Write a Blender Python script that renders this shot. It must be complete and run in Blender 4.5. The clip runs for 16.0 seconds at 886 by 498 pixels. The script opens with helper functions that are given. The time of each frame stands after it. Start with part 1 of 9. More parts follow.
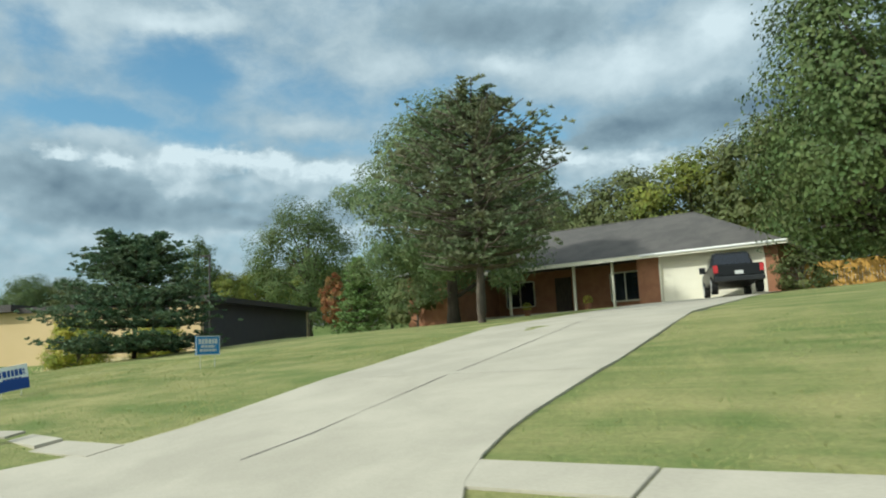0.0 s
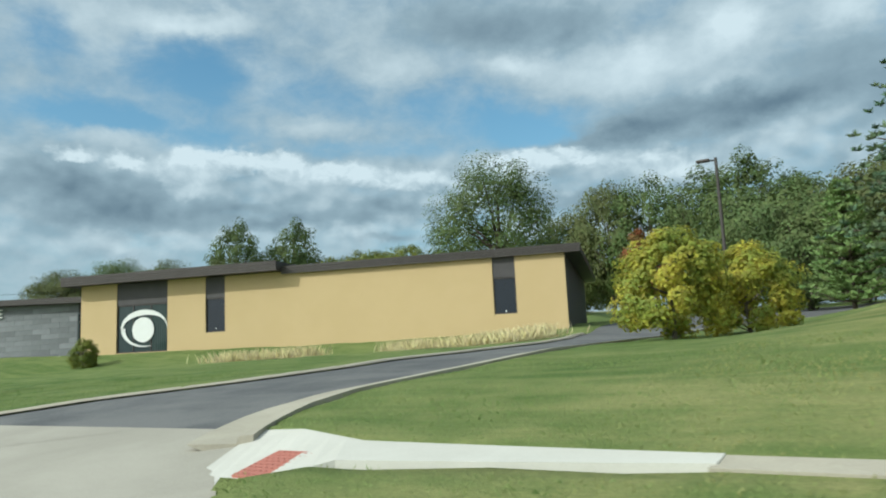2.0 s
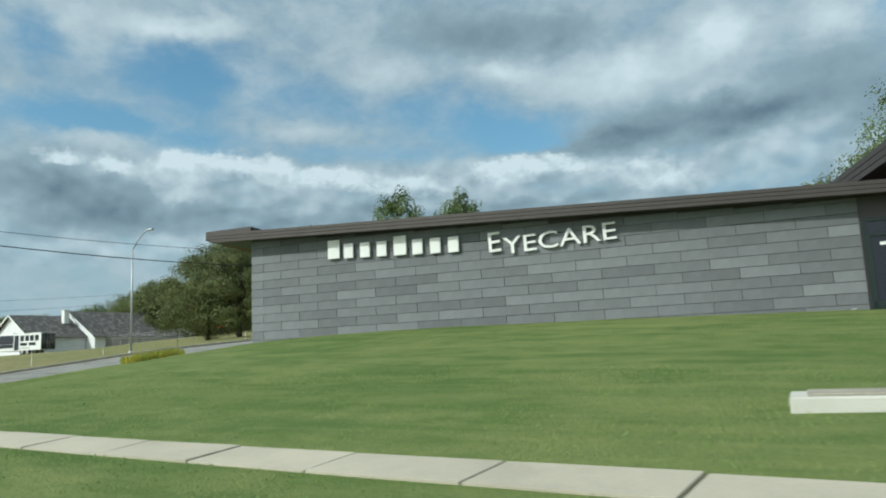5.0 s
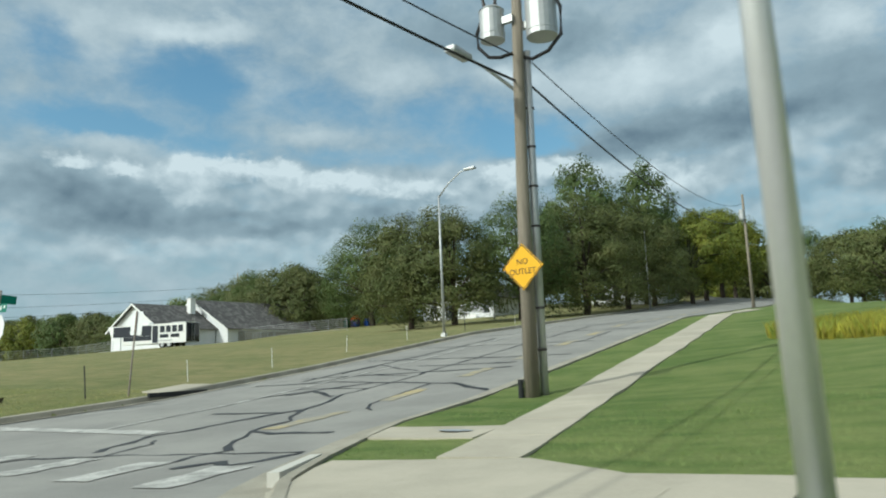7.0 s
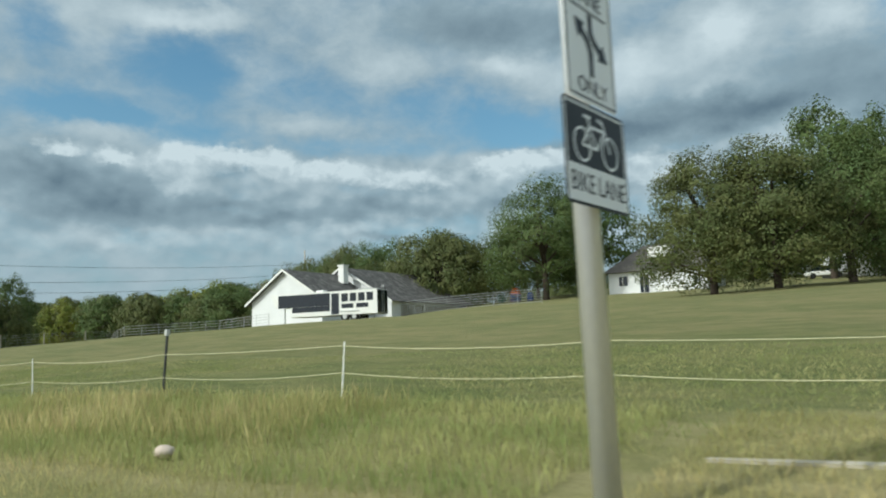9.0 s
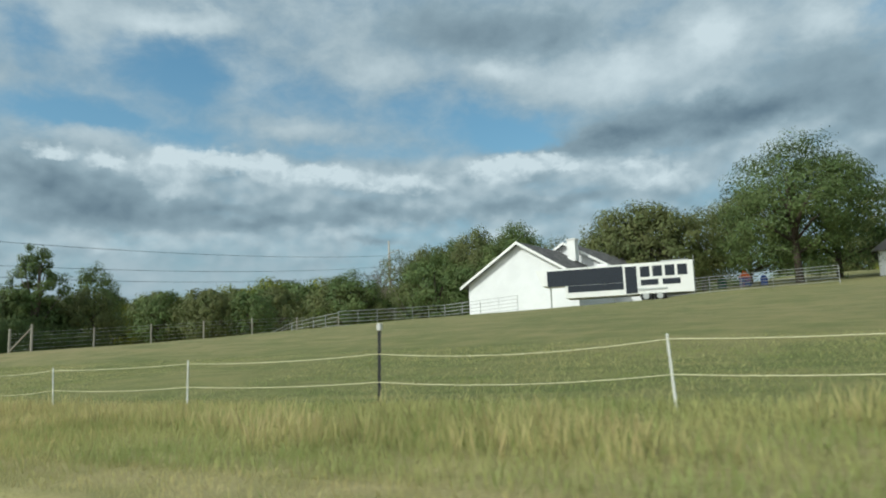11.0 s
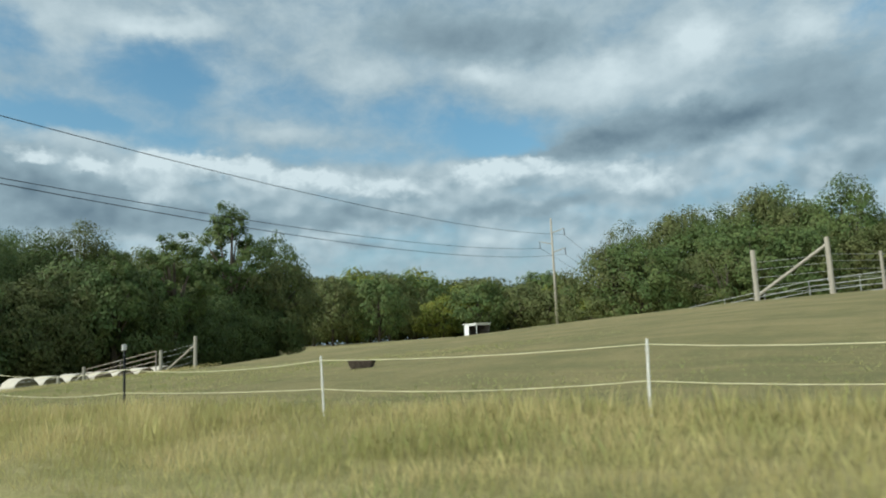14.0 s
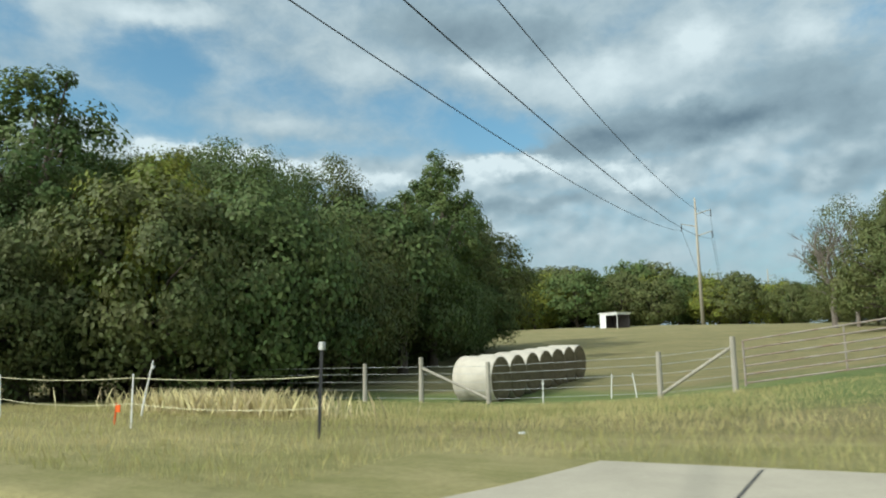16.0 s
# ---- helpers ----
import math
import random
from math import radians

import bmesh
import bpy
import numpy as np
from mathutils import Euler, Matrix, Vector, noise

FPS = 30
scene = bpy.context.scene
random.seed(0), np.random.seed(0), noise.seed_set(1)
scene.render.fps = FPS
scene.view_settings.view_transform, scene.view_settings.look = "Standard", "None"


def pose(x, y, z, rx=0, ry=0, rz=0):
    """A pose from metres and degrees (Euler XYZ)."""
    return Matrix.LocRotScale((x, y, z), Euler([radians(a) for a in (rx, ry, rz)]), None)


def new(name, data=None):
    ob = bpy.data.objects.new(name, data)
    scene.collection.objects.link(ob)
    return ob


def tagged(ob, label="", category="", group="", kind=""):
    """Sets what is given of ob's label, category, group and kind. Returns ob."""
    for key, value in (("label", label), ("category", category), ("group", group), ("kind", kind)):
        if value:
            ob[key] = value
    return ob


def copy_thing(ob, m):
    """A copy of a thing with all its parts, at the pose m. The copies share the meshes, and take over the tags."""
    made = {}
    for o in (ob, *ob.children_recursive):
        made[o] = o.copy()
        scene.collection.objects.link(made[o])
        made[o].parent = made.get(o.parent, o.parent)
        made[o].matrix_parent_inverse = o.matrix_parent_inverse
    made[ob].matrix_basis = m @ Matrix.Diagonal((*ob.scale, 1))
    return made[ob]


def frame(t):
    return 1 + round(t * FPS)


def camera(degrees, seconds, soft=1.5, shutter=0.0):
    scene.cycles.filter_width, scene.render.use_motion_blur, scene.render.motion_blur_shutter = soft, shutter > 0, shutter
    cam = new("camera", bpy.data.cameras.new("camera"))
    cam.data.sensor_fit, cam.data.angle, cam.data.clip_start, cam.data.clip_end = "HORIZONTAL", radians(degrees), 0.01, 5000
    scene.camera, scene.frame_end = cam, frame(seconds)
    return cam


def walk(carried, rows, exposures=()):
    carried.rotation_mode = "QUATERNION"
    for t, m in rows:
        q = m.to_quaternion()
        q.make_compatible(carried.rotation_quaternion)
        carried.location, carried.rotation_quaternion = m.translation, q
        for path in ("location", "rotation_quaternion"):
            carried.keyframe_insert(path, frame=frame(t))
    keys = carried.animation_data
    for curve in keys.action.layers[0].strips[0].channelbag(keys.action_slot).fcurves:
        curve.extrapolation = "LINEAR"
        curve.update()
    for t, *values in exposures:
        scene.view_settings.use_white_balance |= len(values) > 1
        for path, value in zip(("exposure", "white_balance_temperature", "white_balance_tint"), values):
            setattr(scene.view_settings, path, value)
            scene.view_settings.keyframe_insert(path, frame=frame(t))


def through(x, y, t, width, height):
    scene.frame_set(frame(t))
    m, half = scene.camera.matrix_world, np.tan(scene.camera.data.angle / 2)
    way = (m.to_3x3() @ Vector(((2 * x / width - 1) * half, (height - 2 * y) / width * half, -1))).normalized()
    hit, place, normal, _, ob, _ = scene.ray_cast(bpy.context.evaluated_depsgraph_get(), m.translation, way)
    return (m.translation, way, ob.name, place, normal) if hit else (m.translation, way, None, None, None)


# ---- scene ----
# ---- camera ----
cam = camera(62.2, 16.0, soft=2.0, shutter=0.06)
ROWS = """0.000 -0.400 -0.000 1.680 33.991 7.927 2.721
0.500 -6.947 0.062 1.611 35.279 7.893 2.576
1.000 -13.569 0.159 1.521 35.272 7.910 2.373
1.500 -19.992 0.249 1.428 35.204 7.927 2.575
2.000 -26.143 0.375 1.363 34.741 8.011 2.729
2.500 -32.490 0.534 1.312 34.478 7.995 2.610
3.000 -39.033 0.697 1.283 34.174 8.009 2.493
3.500 -45.473 0.866 1.289 34.220 8.053 2.694
4.000 -52.008 0.997 1.321 34.177 8.194 2.729
4.500 -58.550 1.062 1.364 34.007 8.253 2.615
5.000 -65.148 1.068 1.419 33.828 8.386 2.481
5.500 -71.852 1.017 1.470 33.788 8.527 2.353
6.000 -78.710 0.912 1.504 34.034 8.635 2.269
6.500 -85.611 0.729 1.517 34.944 8.653 2.277
7.000 -92.547 0.685 1.405 34.522 8.690 2.327
7.500 -99.475 0.581 1.322 34.322 8.512 2.341
8.000 -106.456 0.540 1.239 34.060 8.306 2.156
8.500 -113.977 0.473 1.139 33.964 8.099 2.086
9.000 -120.770 0.331 1.041 33.814 7.940 2.029
9.500 -127.908 0.187 1.027 33.765 7.886 2.001
10.000 -135.015 0.075 0.993 33.652 7.956 2.023
10.500 -142.127 -0.015 0.947 33.486 8.096 2.078
11.000 -149.282 -0.091 0.894 33.277 8.250 2.146
11.500 -156.517 -0.162 0.843 33.036 8.364 2.211
12.000 -163.884 -0.250 0.800 32.762 8.347 2.246
12.500 -171.295 -0.259 0.760 32.538 8.415 2.308
13.000 -178.638 -0.170 0.750 32.373 8.414 2.356
13.500 -185.921 -0.111 0.716 32.312 8.458 2.421
14.000 -193.304 -0.052 0.670 32.223 8.524 2.387
14.500 -200.634 -0.019 0.652 32.073 8.573 2.229
15.000 -207.984 -0.056 0.628 31.778 8.470 1.824
15.500 -215.401 -0.105 0.654 31.801 8.343 1.591
16.000 -222.040 0.003 0.697 31.637 8.137 1.077"""
PATH = []
for line in ROWS.split("\n"):
    v = [float(a) for a in line.split()]
    PATH.append((v[0], pose(v[1], v[2], v[3], 90 + v[5], v[6], v[4])))
walk(cam, PATH, ((0.0, -0.03, 5900, -1.0), (1.5, -0.03, 5850, -1.0), (3.0, -0.16, 5800, -1.5), (6.5, -0.15, 5900, -1.0), (8.5, -0.24, 5950, 0.0), (12.0, -0.22, 5950, 0.5), (13.5, -0.17, 6000, 0.5), (15.0, -0.04, 6000, 0.5), (16.0, 0.0, 6050, 0.5)))

# ---- sky and sun ----
SUN_TO = Vector((0.45, 0.89, 0)).normalized()      # where shadows point
SUN_EL = radians(35)
sun_data = bpy.data.lights.new("sun", "SUN")
sun_data.energy, sun_data.angle, sun_data.color = 3.35, radians(0.6), (1.0, 0.93, 0.82)
sun = new("sun", sun_data)
sun_dir = Vector((SUN_TO.x * math.cos(SUN_EL), SUN_TO.y * math.cos(SUN_EL), -math.sin(SUN_EL)))
sun.rotation_euler = sun_dir.to_track_quat("-Z", "Y").to_euler()
sun.location = (-100, -60, 80)


class Nodes:
    """Short hand for node trees."""

    def __init__(self, tree):
        self.t = tree
        tree.nodes.clear()

    def n(self, kind, **kw):
        node = self.t.nodes.new(kind)
        for key, value in kw.items():
            if key in ("op", "operation"):
                node.operation = value
            elif key == "blend":
                node.blend_type = value
            elif key == "dtype":
                node.data_type = value
            elif key == "sky":
                node.sky_type = value
        return node

    def link(self, a, b):
        self.t.links.new(a, b)

    def put(self, socket, value):
        if isinstance(value, bpy.types.NodeSocket):
            self.link(value, socket)
        elif value is not None:
            socket.default_value = value

    def math(self, op, a, b=None, c=None, clamp=False):
        m = self.n("ShaderNodeMath", op=op)
        m.use_clamp = clamp
        self.put(m.inputs[0], a)
        self.put(m.inputs[1], b)
        self.put(m.inputs[2], c)
        return m.outputs[0]

    def vmath(self, op, a, b=None):
        m = self.n("ShaderNodeVectorMath", op=op)
        self.put(m.inputs[0], a)
        self.put(m.inputs[1], b)
        return m.outputs["Value"] if op in ("DOT_PRODUCT", "LENGTH") else m.outputs[0]

    def mix(self, f, a, b, blend="MIX"):
        m = self.n("ShaderNodeMix", dtype="RGBA")
        m.blend_type = blend
        self.put(m.inputs[0], f)
        self.put(m.inputs[6], a if isinstance(a, bpy.types.NodeSocket) else (*a, 1) if len(a) == 3 else a)
        self.put(m.inputs[7], b if isinstance(b, bpy.types.NodeSocket) else (*b, 1) if len(b) == 3 else b)
        return m.outputs[2]

    def noise(self, vec, scale, detail=4, rough=0.55, distort=0.0):
        m = self.n("ShaderNodeTexNoise")
        self.put(m.inputs["Vector"], vec)
        m.inputs["Scale"].default_value = scale
        m.inputs["Detail"].default_value = detail
        m.inputs["Roughness"].default_value = rough
        m.inputs["Distortion"].default_value = distort
        return m.outputs["Fac"]

    def ramp(self, x, lo, hi, smooth=True):
        m = self.n("ShaderNodeMapRange")
        m.interpolation_type = "SMOOTHSTEP" if smooth else "LINEAR"
        self.put(m.inputs["Value"], x)
        m.inputs["From Min"].default_value, m.inputs["From Max"].default_value = lo, hi
        return m.outputs["Result"]


# openings of blue: azimuth, height, half width, half height in degrees, strength
SKY_GAPS = ((-54.0, 21.5, 5.8, 2.7, 1.00), (-61.9, 17.9, 4.9, 1.2, 0.90), (-52.7, 16.7, 3.6, 1.4, 0.90), (-28.3, 17.4, 4.9, 1.3, 1.10), (-35.8, 18.9, 5.4, 1.6, 0.55), (-44.3, 20.5, 4.0, 1.8, 0.50),
            (-63.5, 23.0, 2.0, 1.8, 0.70), (-39.9, 16.0, 7.6, 0.6, 0.50), (-0.1, 21.9, 2.7, 1.1, 0.50), (-58.1, 17.6, 4.0, 0.9, 0.70), (-25.0, 16.4, 2.7, 0.8, 0.70))
# sunlit heads of the low row of heaped clouds: azimuth, height, half width, half height in degrees, strength
SKY_HEADS = ((-61.6, 15.2, 1.3, 0.5, 0.90), (-58.1, 14.9, 1.1, 0.5, 0.90), (-54.4, 14.4, 1.2, 1.3, 0.80), (-51.5, 15.2, 2.3, 0.8, 0.90), (-49.5, 15.1, 1.2, 0.7, 0.70), (-53.1, 13.2, 2.7, 1.2, 0.60),
            (-46.6, 14.9, 1.3, 0.8, 1.10), (-42.4, 14.6, 1.9, 0.6, 0.80), (-45.0, 13.5, 2.7, 1.0, 0.55), (-38.9, 13.7, 3.1, 0.7, 0.60), (-34.4, 13.4, 2.5, 0.8, 0.55), (-28.3, 14.7, 2.3, 0.6, 0.90),
            (-24.4, 14.7, 2.5, 0.5, 0.90), (-26.9, 13.7, 3.6, 0.6, 0.60), (-18.6, 13.5, 3.3, 1.0, 0.55), (-15.3, 12.1, 2.7, 1.4, 0.50), (-3.4, 11.8, 1.8, 0.9, 0.40))
# bright parts of the high clouds: azimuth, height, half width, half height in degrees, strength
SKY_CAPS = ((-54.2, 24.8, 3.6, 0.9, 0.90), (-50.7, 25.5, 2.2, 0.8, 0.60), (-11.0, 22.5, 2.1, 1.7, 1.30), (-4.0, 22.2, 2.7, 1.2, 0.90), (-27.9, 21.5, 2.5, 0.8, 0.80), (-21.1, 20.9, 6.2, 1.3, 0.65),
            (-17.0, 21.7, 3.1, 1.2, 0.50), (-19.0, 19.5, 3.6, 0.8, 0.40), (-11.8, 18.5, 2.7, 0.8, 0.35), (-37.3, 22.0, 3.1, 1.2, 0.50), (-47.3, 21.8, 2.5, 1.5, 0.35), (-44.3, 17.8, 3.1, 1.0, 0.45),
            (-41.3, 26.1, 3.1, 2.0, 0.30), (-59.6, 16.4, 4.5, 0.9, 0.45), (-59.8, 23.3, 2.7, 1.8, 0.30), (-9.9, 13.9, 3.6, 1.0, 0.35), (-13.7, 20.6, 2.7, 0.9, 0.30))
# grey undersides: azimuth, height, half width, half height in degrees, strength
SKY_BASES = ((-28.2, 24.1, 5.8, 1.3, 0.90), (-33.0, 25.6, 4.0, 1.5, 0.50), (-22.9, 24.2, 1.8, 1.2, 0.60), (-13.2, 16.8, 7.6, 1.2, 0.90), (-19.3, 15.8, 4.2, 1.0, 1.20), (-7.8, 16.5, 4.2, 1.1, 0.90),
            (-4.3, 19.1, 4.0, 1.8, 0.55), (-1.8, 15.9, 3.1, 1.8, 0.50), (-1.1, 13.3, 2.7, 2.2, 0.40), (-61.2, 12.4, 5.4, 1.5, 1.10), (-62.6, 13.7, 2.7, 0.8, 0.60), (-56.5, 11.2, 5.4, 0.8, 0.60),
            (-46.9, 10.5, 5.8, 0.6, 0.80), (-37.8, 11.4, 5.4, 0.7, 0.90), (-49.2, 12.0, 3.1, 0.5, 0.50), (-26.6, 11.2, 4.0, 0.7, 0.90), (-21.3, 11.4, 3.6, 0.7, 0.40), (-60.4, 10.2, 4.0, 0.6, 0.40),
            (-39.2, 9.1, 2.7, 0.3, 0.50))
# pale streaks low over the land: azimuth, height, half width, half height in degrees, strength
SKY_STREAKS = ((-40.1, 9.8, 4.9, 0.4, 0.50), (-55.7, 8.7, 4.0, 0.5, 0.50), (-36.2, 8.0, 4.9, 0.4, 0.40), (-31.2, 9.1, 5.8, 0.5, 0.40), (-51.4, 9.7, 3.6, 0.4, 0.30), (-22.3, 9.7, 5.4, 0.5, 0.30))

def make_sky():
    world = bpy.data.worlds.new("world")
    scene.world = world
    world.use_nodes = True
    N = Nodes(world.node_tree)
    out = N.n("ShaderNodeOutputWorld")
    bg = N.n("ShaderNodeBackground")
    N.link(bg.outputs[0], out.inputs[0])
    sky = N.n("ShaderNodeTexSky", sky="NISHITA")
    sky.sun_disc = False
    sky.sun_elevation = SUN_EL
    sky.sun_rotation = math.atan2(-SUN_TO.x, -SUN_TO.y)
    sky.air_density, sky.dust_density, sky.ozone_density = 1.0, 1.2, 1.5
    d = N.n("ShaderNodeTexCoord").outputs["Generated"]
    sep = N.n("ShaderNodeSeparateXYZ")
    N.link(d, sep.inputs[0])
    z = sep.outputs[2]
    el = N.math("MULTIPLY", N.math("ARCSINE", z), 57.2958)
    blue = N.mix(1.0, sky.outputs[0], (0.126, 0.160, 0.150), "MULTIPLY")
    blue = N.mix(N.math("MULTIPLY", N.ramp(el, 26.0, 4.0), 0.35), blue, (0.36, 0.48, 0.56))
    az = N.math("MULTIPLY", N.math("ARCTAN2", sep.outputs[0], sep.outputs[1]), 57.2958)
    at = N.n("ShaderNodeCombineXYZ")
    N.put(at.inputs[0], az)
    N.put(at.inputs[1], el)
    flat = at.outputs[0]

    def stir(scale, detail, size, at):
        """Push the places about, so that outlines billow."""
        m = N.n("ShaderNodeTexNoise")
        N.put(m.inputs["Vector"], N.vmath("MULTIPLY", at, (1.0, 1.5, 1.0)))
        m.inputs["Scale"].default_value, m.inputs["Detail"].default_value = scale, detail
        m.inputs["Roughness"].default_value = 0.6
        return N.vmath("MULTIPLY", N.vmath("SUBTRACT", m.outputs["Color"], (0.5, 0.5, 0.5)), (size, size * 0.7, 0.0))
    high = N.vmath("ADD", flat, N.vmath("ADD", stir(0.10, 2, 5.0, flat), stir(0.45, 5, 2.6, flat)))
    low = N.vmath("ADD", flat, N.vmath("ADD", stir(0.30, 3, 2.0, flat), stir(1.1, 5, 1.5, flat)))

    def lobes(rows, at, total, gain, power=1.0):
        for a, e, w, h, s in rows:
            m = N.n("ShaderNodeVectorMath", op="MULTIPLY_ADD")
            N.put(m.inputs[0], at)
            m.inputs[1].default_value = (1 / w, 1 / h, 0.0)
            m.inputs[2].default_value = (-a / w, -e / h, 0.0)
            q = N.vmath("DOT_PRODUCT", m.outputs[0], m.outputs[0])
            if power != 1.0:
                q = N.math("POWER", q, power)
            total = N.math("MULTIPLY_ADD", N.math("POWER", 0.36788, q), s * gain, total)
        return total
    sheet = N.vmath("MULTIPLY", flat, (1.0, 1.7, 1.0))
    broad = N.noise(sheet, 0.075, 5, 0.55, 0.5)
    small = N.noise(sheet, 0.30, 6, 0.62, 0.3)
    curl = N.noise(N.vmath("MULTIPLY", flat, (1.0, 1.3, 1.0)), 0.75, 5, 0.6, 0.6)
    mottle = N.math("ADD", N.math("MULTIPLY", N.math("SUBTRACT", broad, 0.5), 0.55), N.math("MULTIPLY", N.math("SUBTRACT", small, 0.5), 0.46))
    # how much cloud
    cover = N.math("ADD", 0.60, mottle)
    cover = lobes(SKY_GAPS, high, cover, -0.42)
    cover = lobes(SKY_HEADS, low, cover, 0.50)
    cover = lobes(SKY_CAPS, high, cover, 0.38)
    cover = lobes(SKY_BASES, high, cover, 0.34)
    veil = N.ramp(cover, 0.16, 0.74)
    # how bright it is
    light = N.math("ADD", 0.595, N.math("MULTIPLY", mottle, 0.55))
    light = N.math("ADD", light, N.math("MULTIPLY", N.math("SUBTRACT", curl, 0.5), 0.14))
    light = lobes(SKY_CAPS, high, light, 0.36)
    light = lobes(SKY_BASES, high, light, -0.34)
    # heaped heads: bright where the cloud ends just above, greyer within
    wide = [(a, e - 0.25, w * 1.15, h * 1.45, s) for a, e, w, h, s in SKY_HEADS]
    here = lobes(wide, low, 0.0, 1.0, 1.2)
    above = lobes(wide, N.vmath("ADD", low, (0.4, 1.15, 0.0)), 0.0, 1.0, 1.2)
    crest = N.math("SUBTRACT", N.ramp(here, 0.15, 0.85), N.math("MULTIPLY", N.ramp(above, 0.10, 1.0), 0.66))
    light = N.math("ADD", light, N.math("MULTIPLY", N.math("MAXIMUM", crest, 0.0), N.math("ADD", 0.26, N.math("MULTIPLY", N.ramp(curl, 0.25, 0.7), 0.30))))
    light = lobes(SKY_STREAKS, low, light, 0.25)
    # rounded billows, lit from above and from the traveller's side
    def billow(at):
        total = None
        for scale, weight in ((0.30, 0.70), (0.75, 0.26)):
            v = N.n("ShaderNodeTexVoronoi")
            v.voronoi_dimensions, v.feature = "2D", "SMOOTH_F1"
            N.put(v.inputs["Vector"], N.vmath("MULTIPLY", at, (1.0, 1.3, 1.0)))
            v.inputs["Scale"].default_value, v.inputs["Smoothness"].default_value = scale, 0.6
            dome = N.math("MULTIPLY", v.outputs["Distance"], -weight)
            total = dome if total is None else N.math("ADD", total, dome)
        return total
    swirl = N.vmath("ADD", flat, stir(0.6, 3, 0.8, flat))
    relief = N.math("SUBTRACT", billow(swirl), billow(N.vmath("ADD", swirl, (-0.35, 0.75, 0.0))))
    heaped = N.math("MULTIPLY", N.ramp(el, 16.5, 13.5), N.ramp(el, 6.5, 9.5))
    light = N.math("ADD", light, N.math("MULTIPLY", relief, N.math("ADD", 0.10, N.math("MULTIPLY", heaped, 0.42))))
    light = N.ramp(light, 0.0, 1.0, False)
    grey = N.mix(N.ramp(light, 0.0, 0.5, False), (0.150, 0.205, 0.255), (0.360, 0.440, 0.490))
    cloud = N.mix(N.ramp(light, 0.5, 1.0, False), grey, (0.78, 0.83, 0.85))
    col = N.mix(N.math("MULTIPLY", veil, 0.96), blue, cloud)
    # the air thickens toward the land
    col = N.mix(N.math("MULTIPLY", N.ramp(el, 8.0, 0.0), 0.55), col, (0.40, 0.49, 0.55))
    col = N.mix(N.ramp(z, 0.0, -0.03), col, (0.10, 0.11, 0.07))
    # fill light: an added broad glow round the sun, behind the traveller
    toward = Vector((-SUN_TO.x * math.cos(SUN_EL), -SUN_TO.y * math.cos(SUN_EL), math.sin(SUN_EL)))
    dot = N.vmath("DOT_PRODUCT", N.vmath("NORMALIZE", d), toward)
    col = N.mix(N.math("MULTIPLY", N.ramp(dot, 0.25, 1.0), N.ramp(z, -0.02, 0.05)), col, (1.7, 1.65, 1.55))
    N.link(col, bg.inputs[0])
    bg.inputs[1].default_value = 1.0


make_sky()


# ---- materials ----
def surface(name, colour, second=None, rough=0.8, scale=3.0, fine=40.0, amount=0.5, bump=0.2, metal=0.0, spec=0.3,
            per_object=0.0, per_island=0.0, stretch=(1, 1, 1), world=False, dist=0.02):
    """A procedural surface: two scales of variation between two tints, and fine relief."""
    m = bpy.data.materials.new(name)
    m.use_nodes = True
    N = Nodes(m.node_tree)
    out = N.n("ShaderNodeOutputMaterial")
    b = N.n("ShaderNodeBsdfPrincipled")
    N.link(b.outputs[0], out.inputs[0])
    if world:
        vec = N.n("ShaderNodeNewGeometry").outputs["Position"]
    else:
        vec = N.n("ShaderNodeTexCoord").outputs["Object"]
    if stretch != (1, 1, 1):
        vec = N.vmath("MULTIPLY", vec, stretch)
    second = second or tuple(c * 0.72 for c in colour)
    big = N.noise(vec, scale, 4, 0.6, 0.3)
    small = N.noise(vec, fine, 3, 0.6)
    f = N.math("ADD", N.math("MULTIPLY", N.ramp(big, 0.3, 0.7), 0.65), N.math("MULTIPLY", N.ramp(small, 0.3, 0.7), 0.35))
    col = N.mix(N.math("MULTIPLY", f, amount * 2, None, True), colour, second)
    if per_object:
        r = N.n("ShaderNodeObjectInfo").outputs["Random"]
        v = N.math("ADD", 1 - per_object, N.math("MULTIPLY", r, 2 * per_object))
        hs = N.n("ShaderNodeHueSaturation")
        N.put(hs.inputs["Value"], v)
        N.put(hs.inputs["Color"], col)
        col = hs.outputs[0]
    if per_island:
        r = N.n("ShaderNodeNewGeometry").outputs["Random Per Island"]
        v = N.math("ADD", 1 - per_island, N.math("MULTIPLY", r, 2 * per_island))
        hs = N.n("ShaderNodeHueSaturation")
        N.put(hs.inputs["Value"], v)
        N.put(hs.inputs["Hue"], N.math("ADD", 0.5, N.math("MULTIPLY", N.math("SUBTRACT", r, 0.5), 0.05)))
        N.put(hs.inputs["Color"], col)
        col = hs.outputs[0]
    N.link(col, b.inputs["Base Color"])
    b.inputs["Roughness"].default_value = rough
    b.inputs["Metallic"].default_value = metal
    b.inputs["Specular IOR Level"].default_value = spec
    if bump:
        bp = N.n("ShaderNodeBump")
        bp.inputs["Strength"].default_value = bump
        bp.inputs["Distance"].default_value = dist
        N.link(small, bp.inputs["Height"])
        N.link(bp.outputs[0], b.inputs["Normal"])
    return m


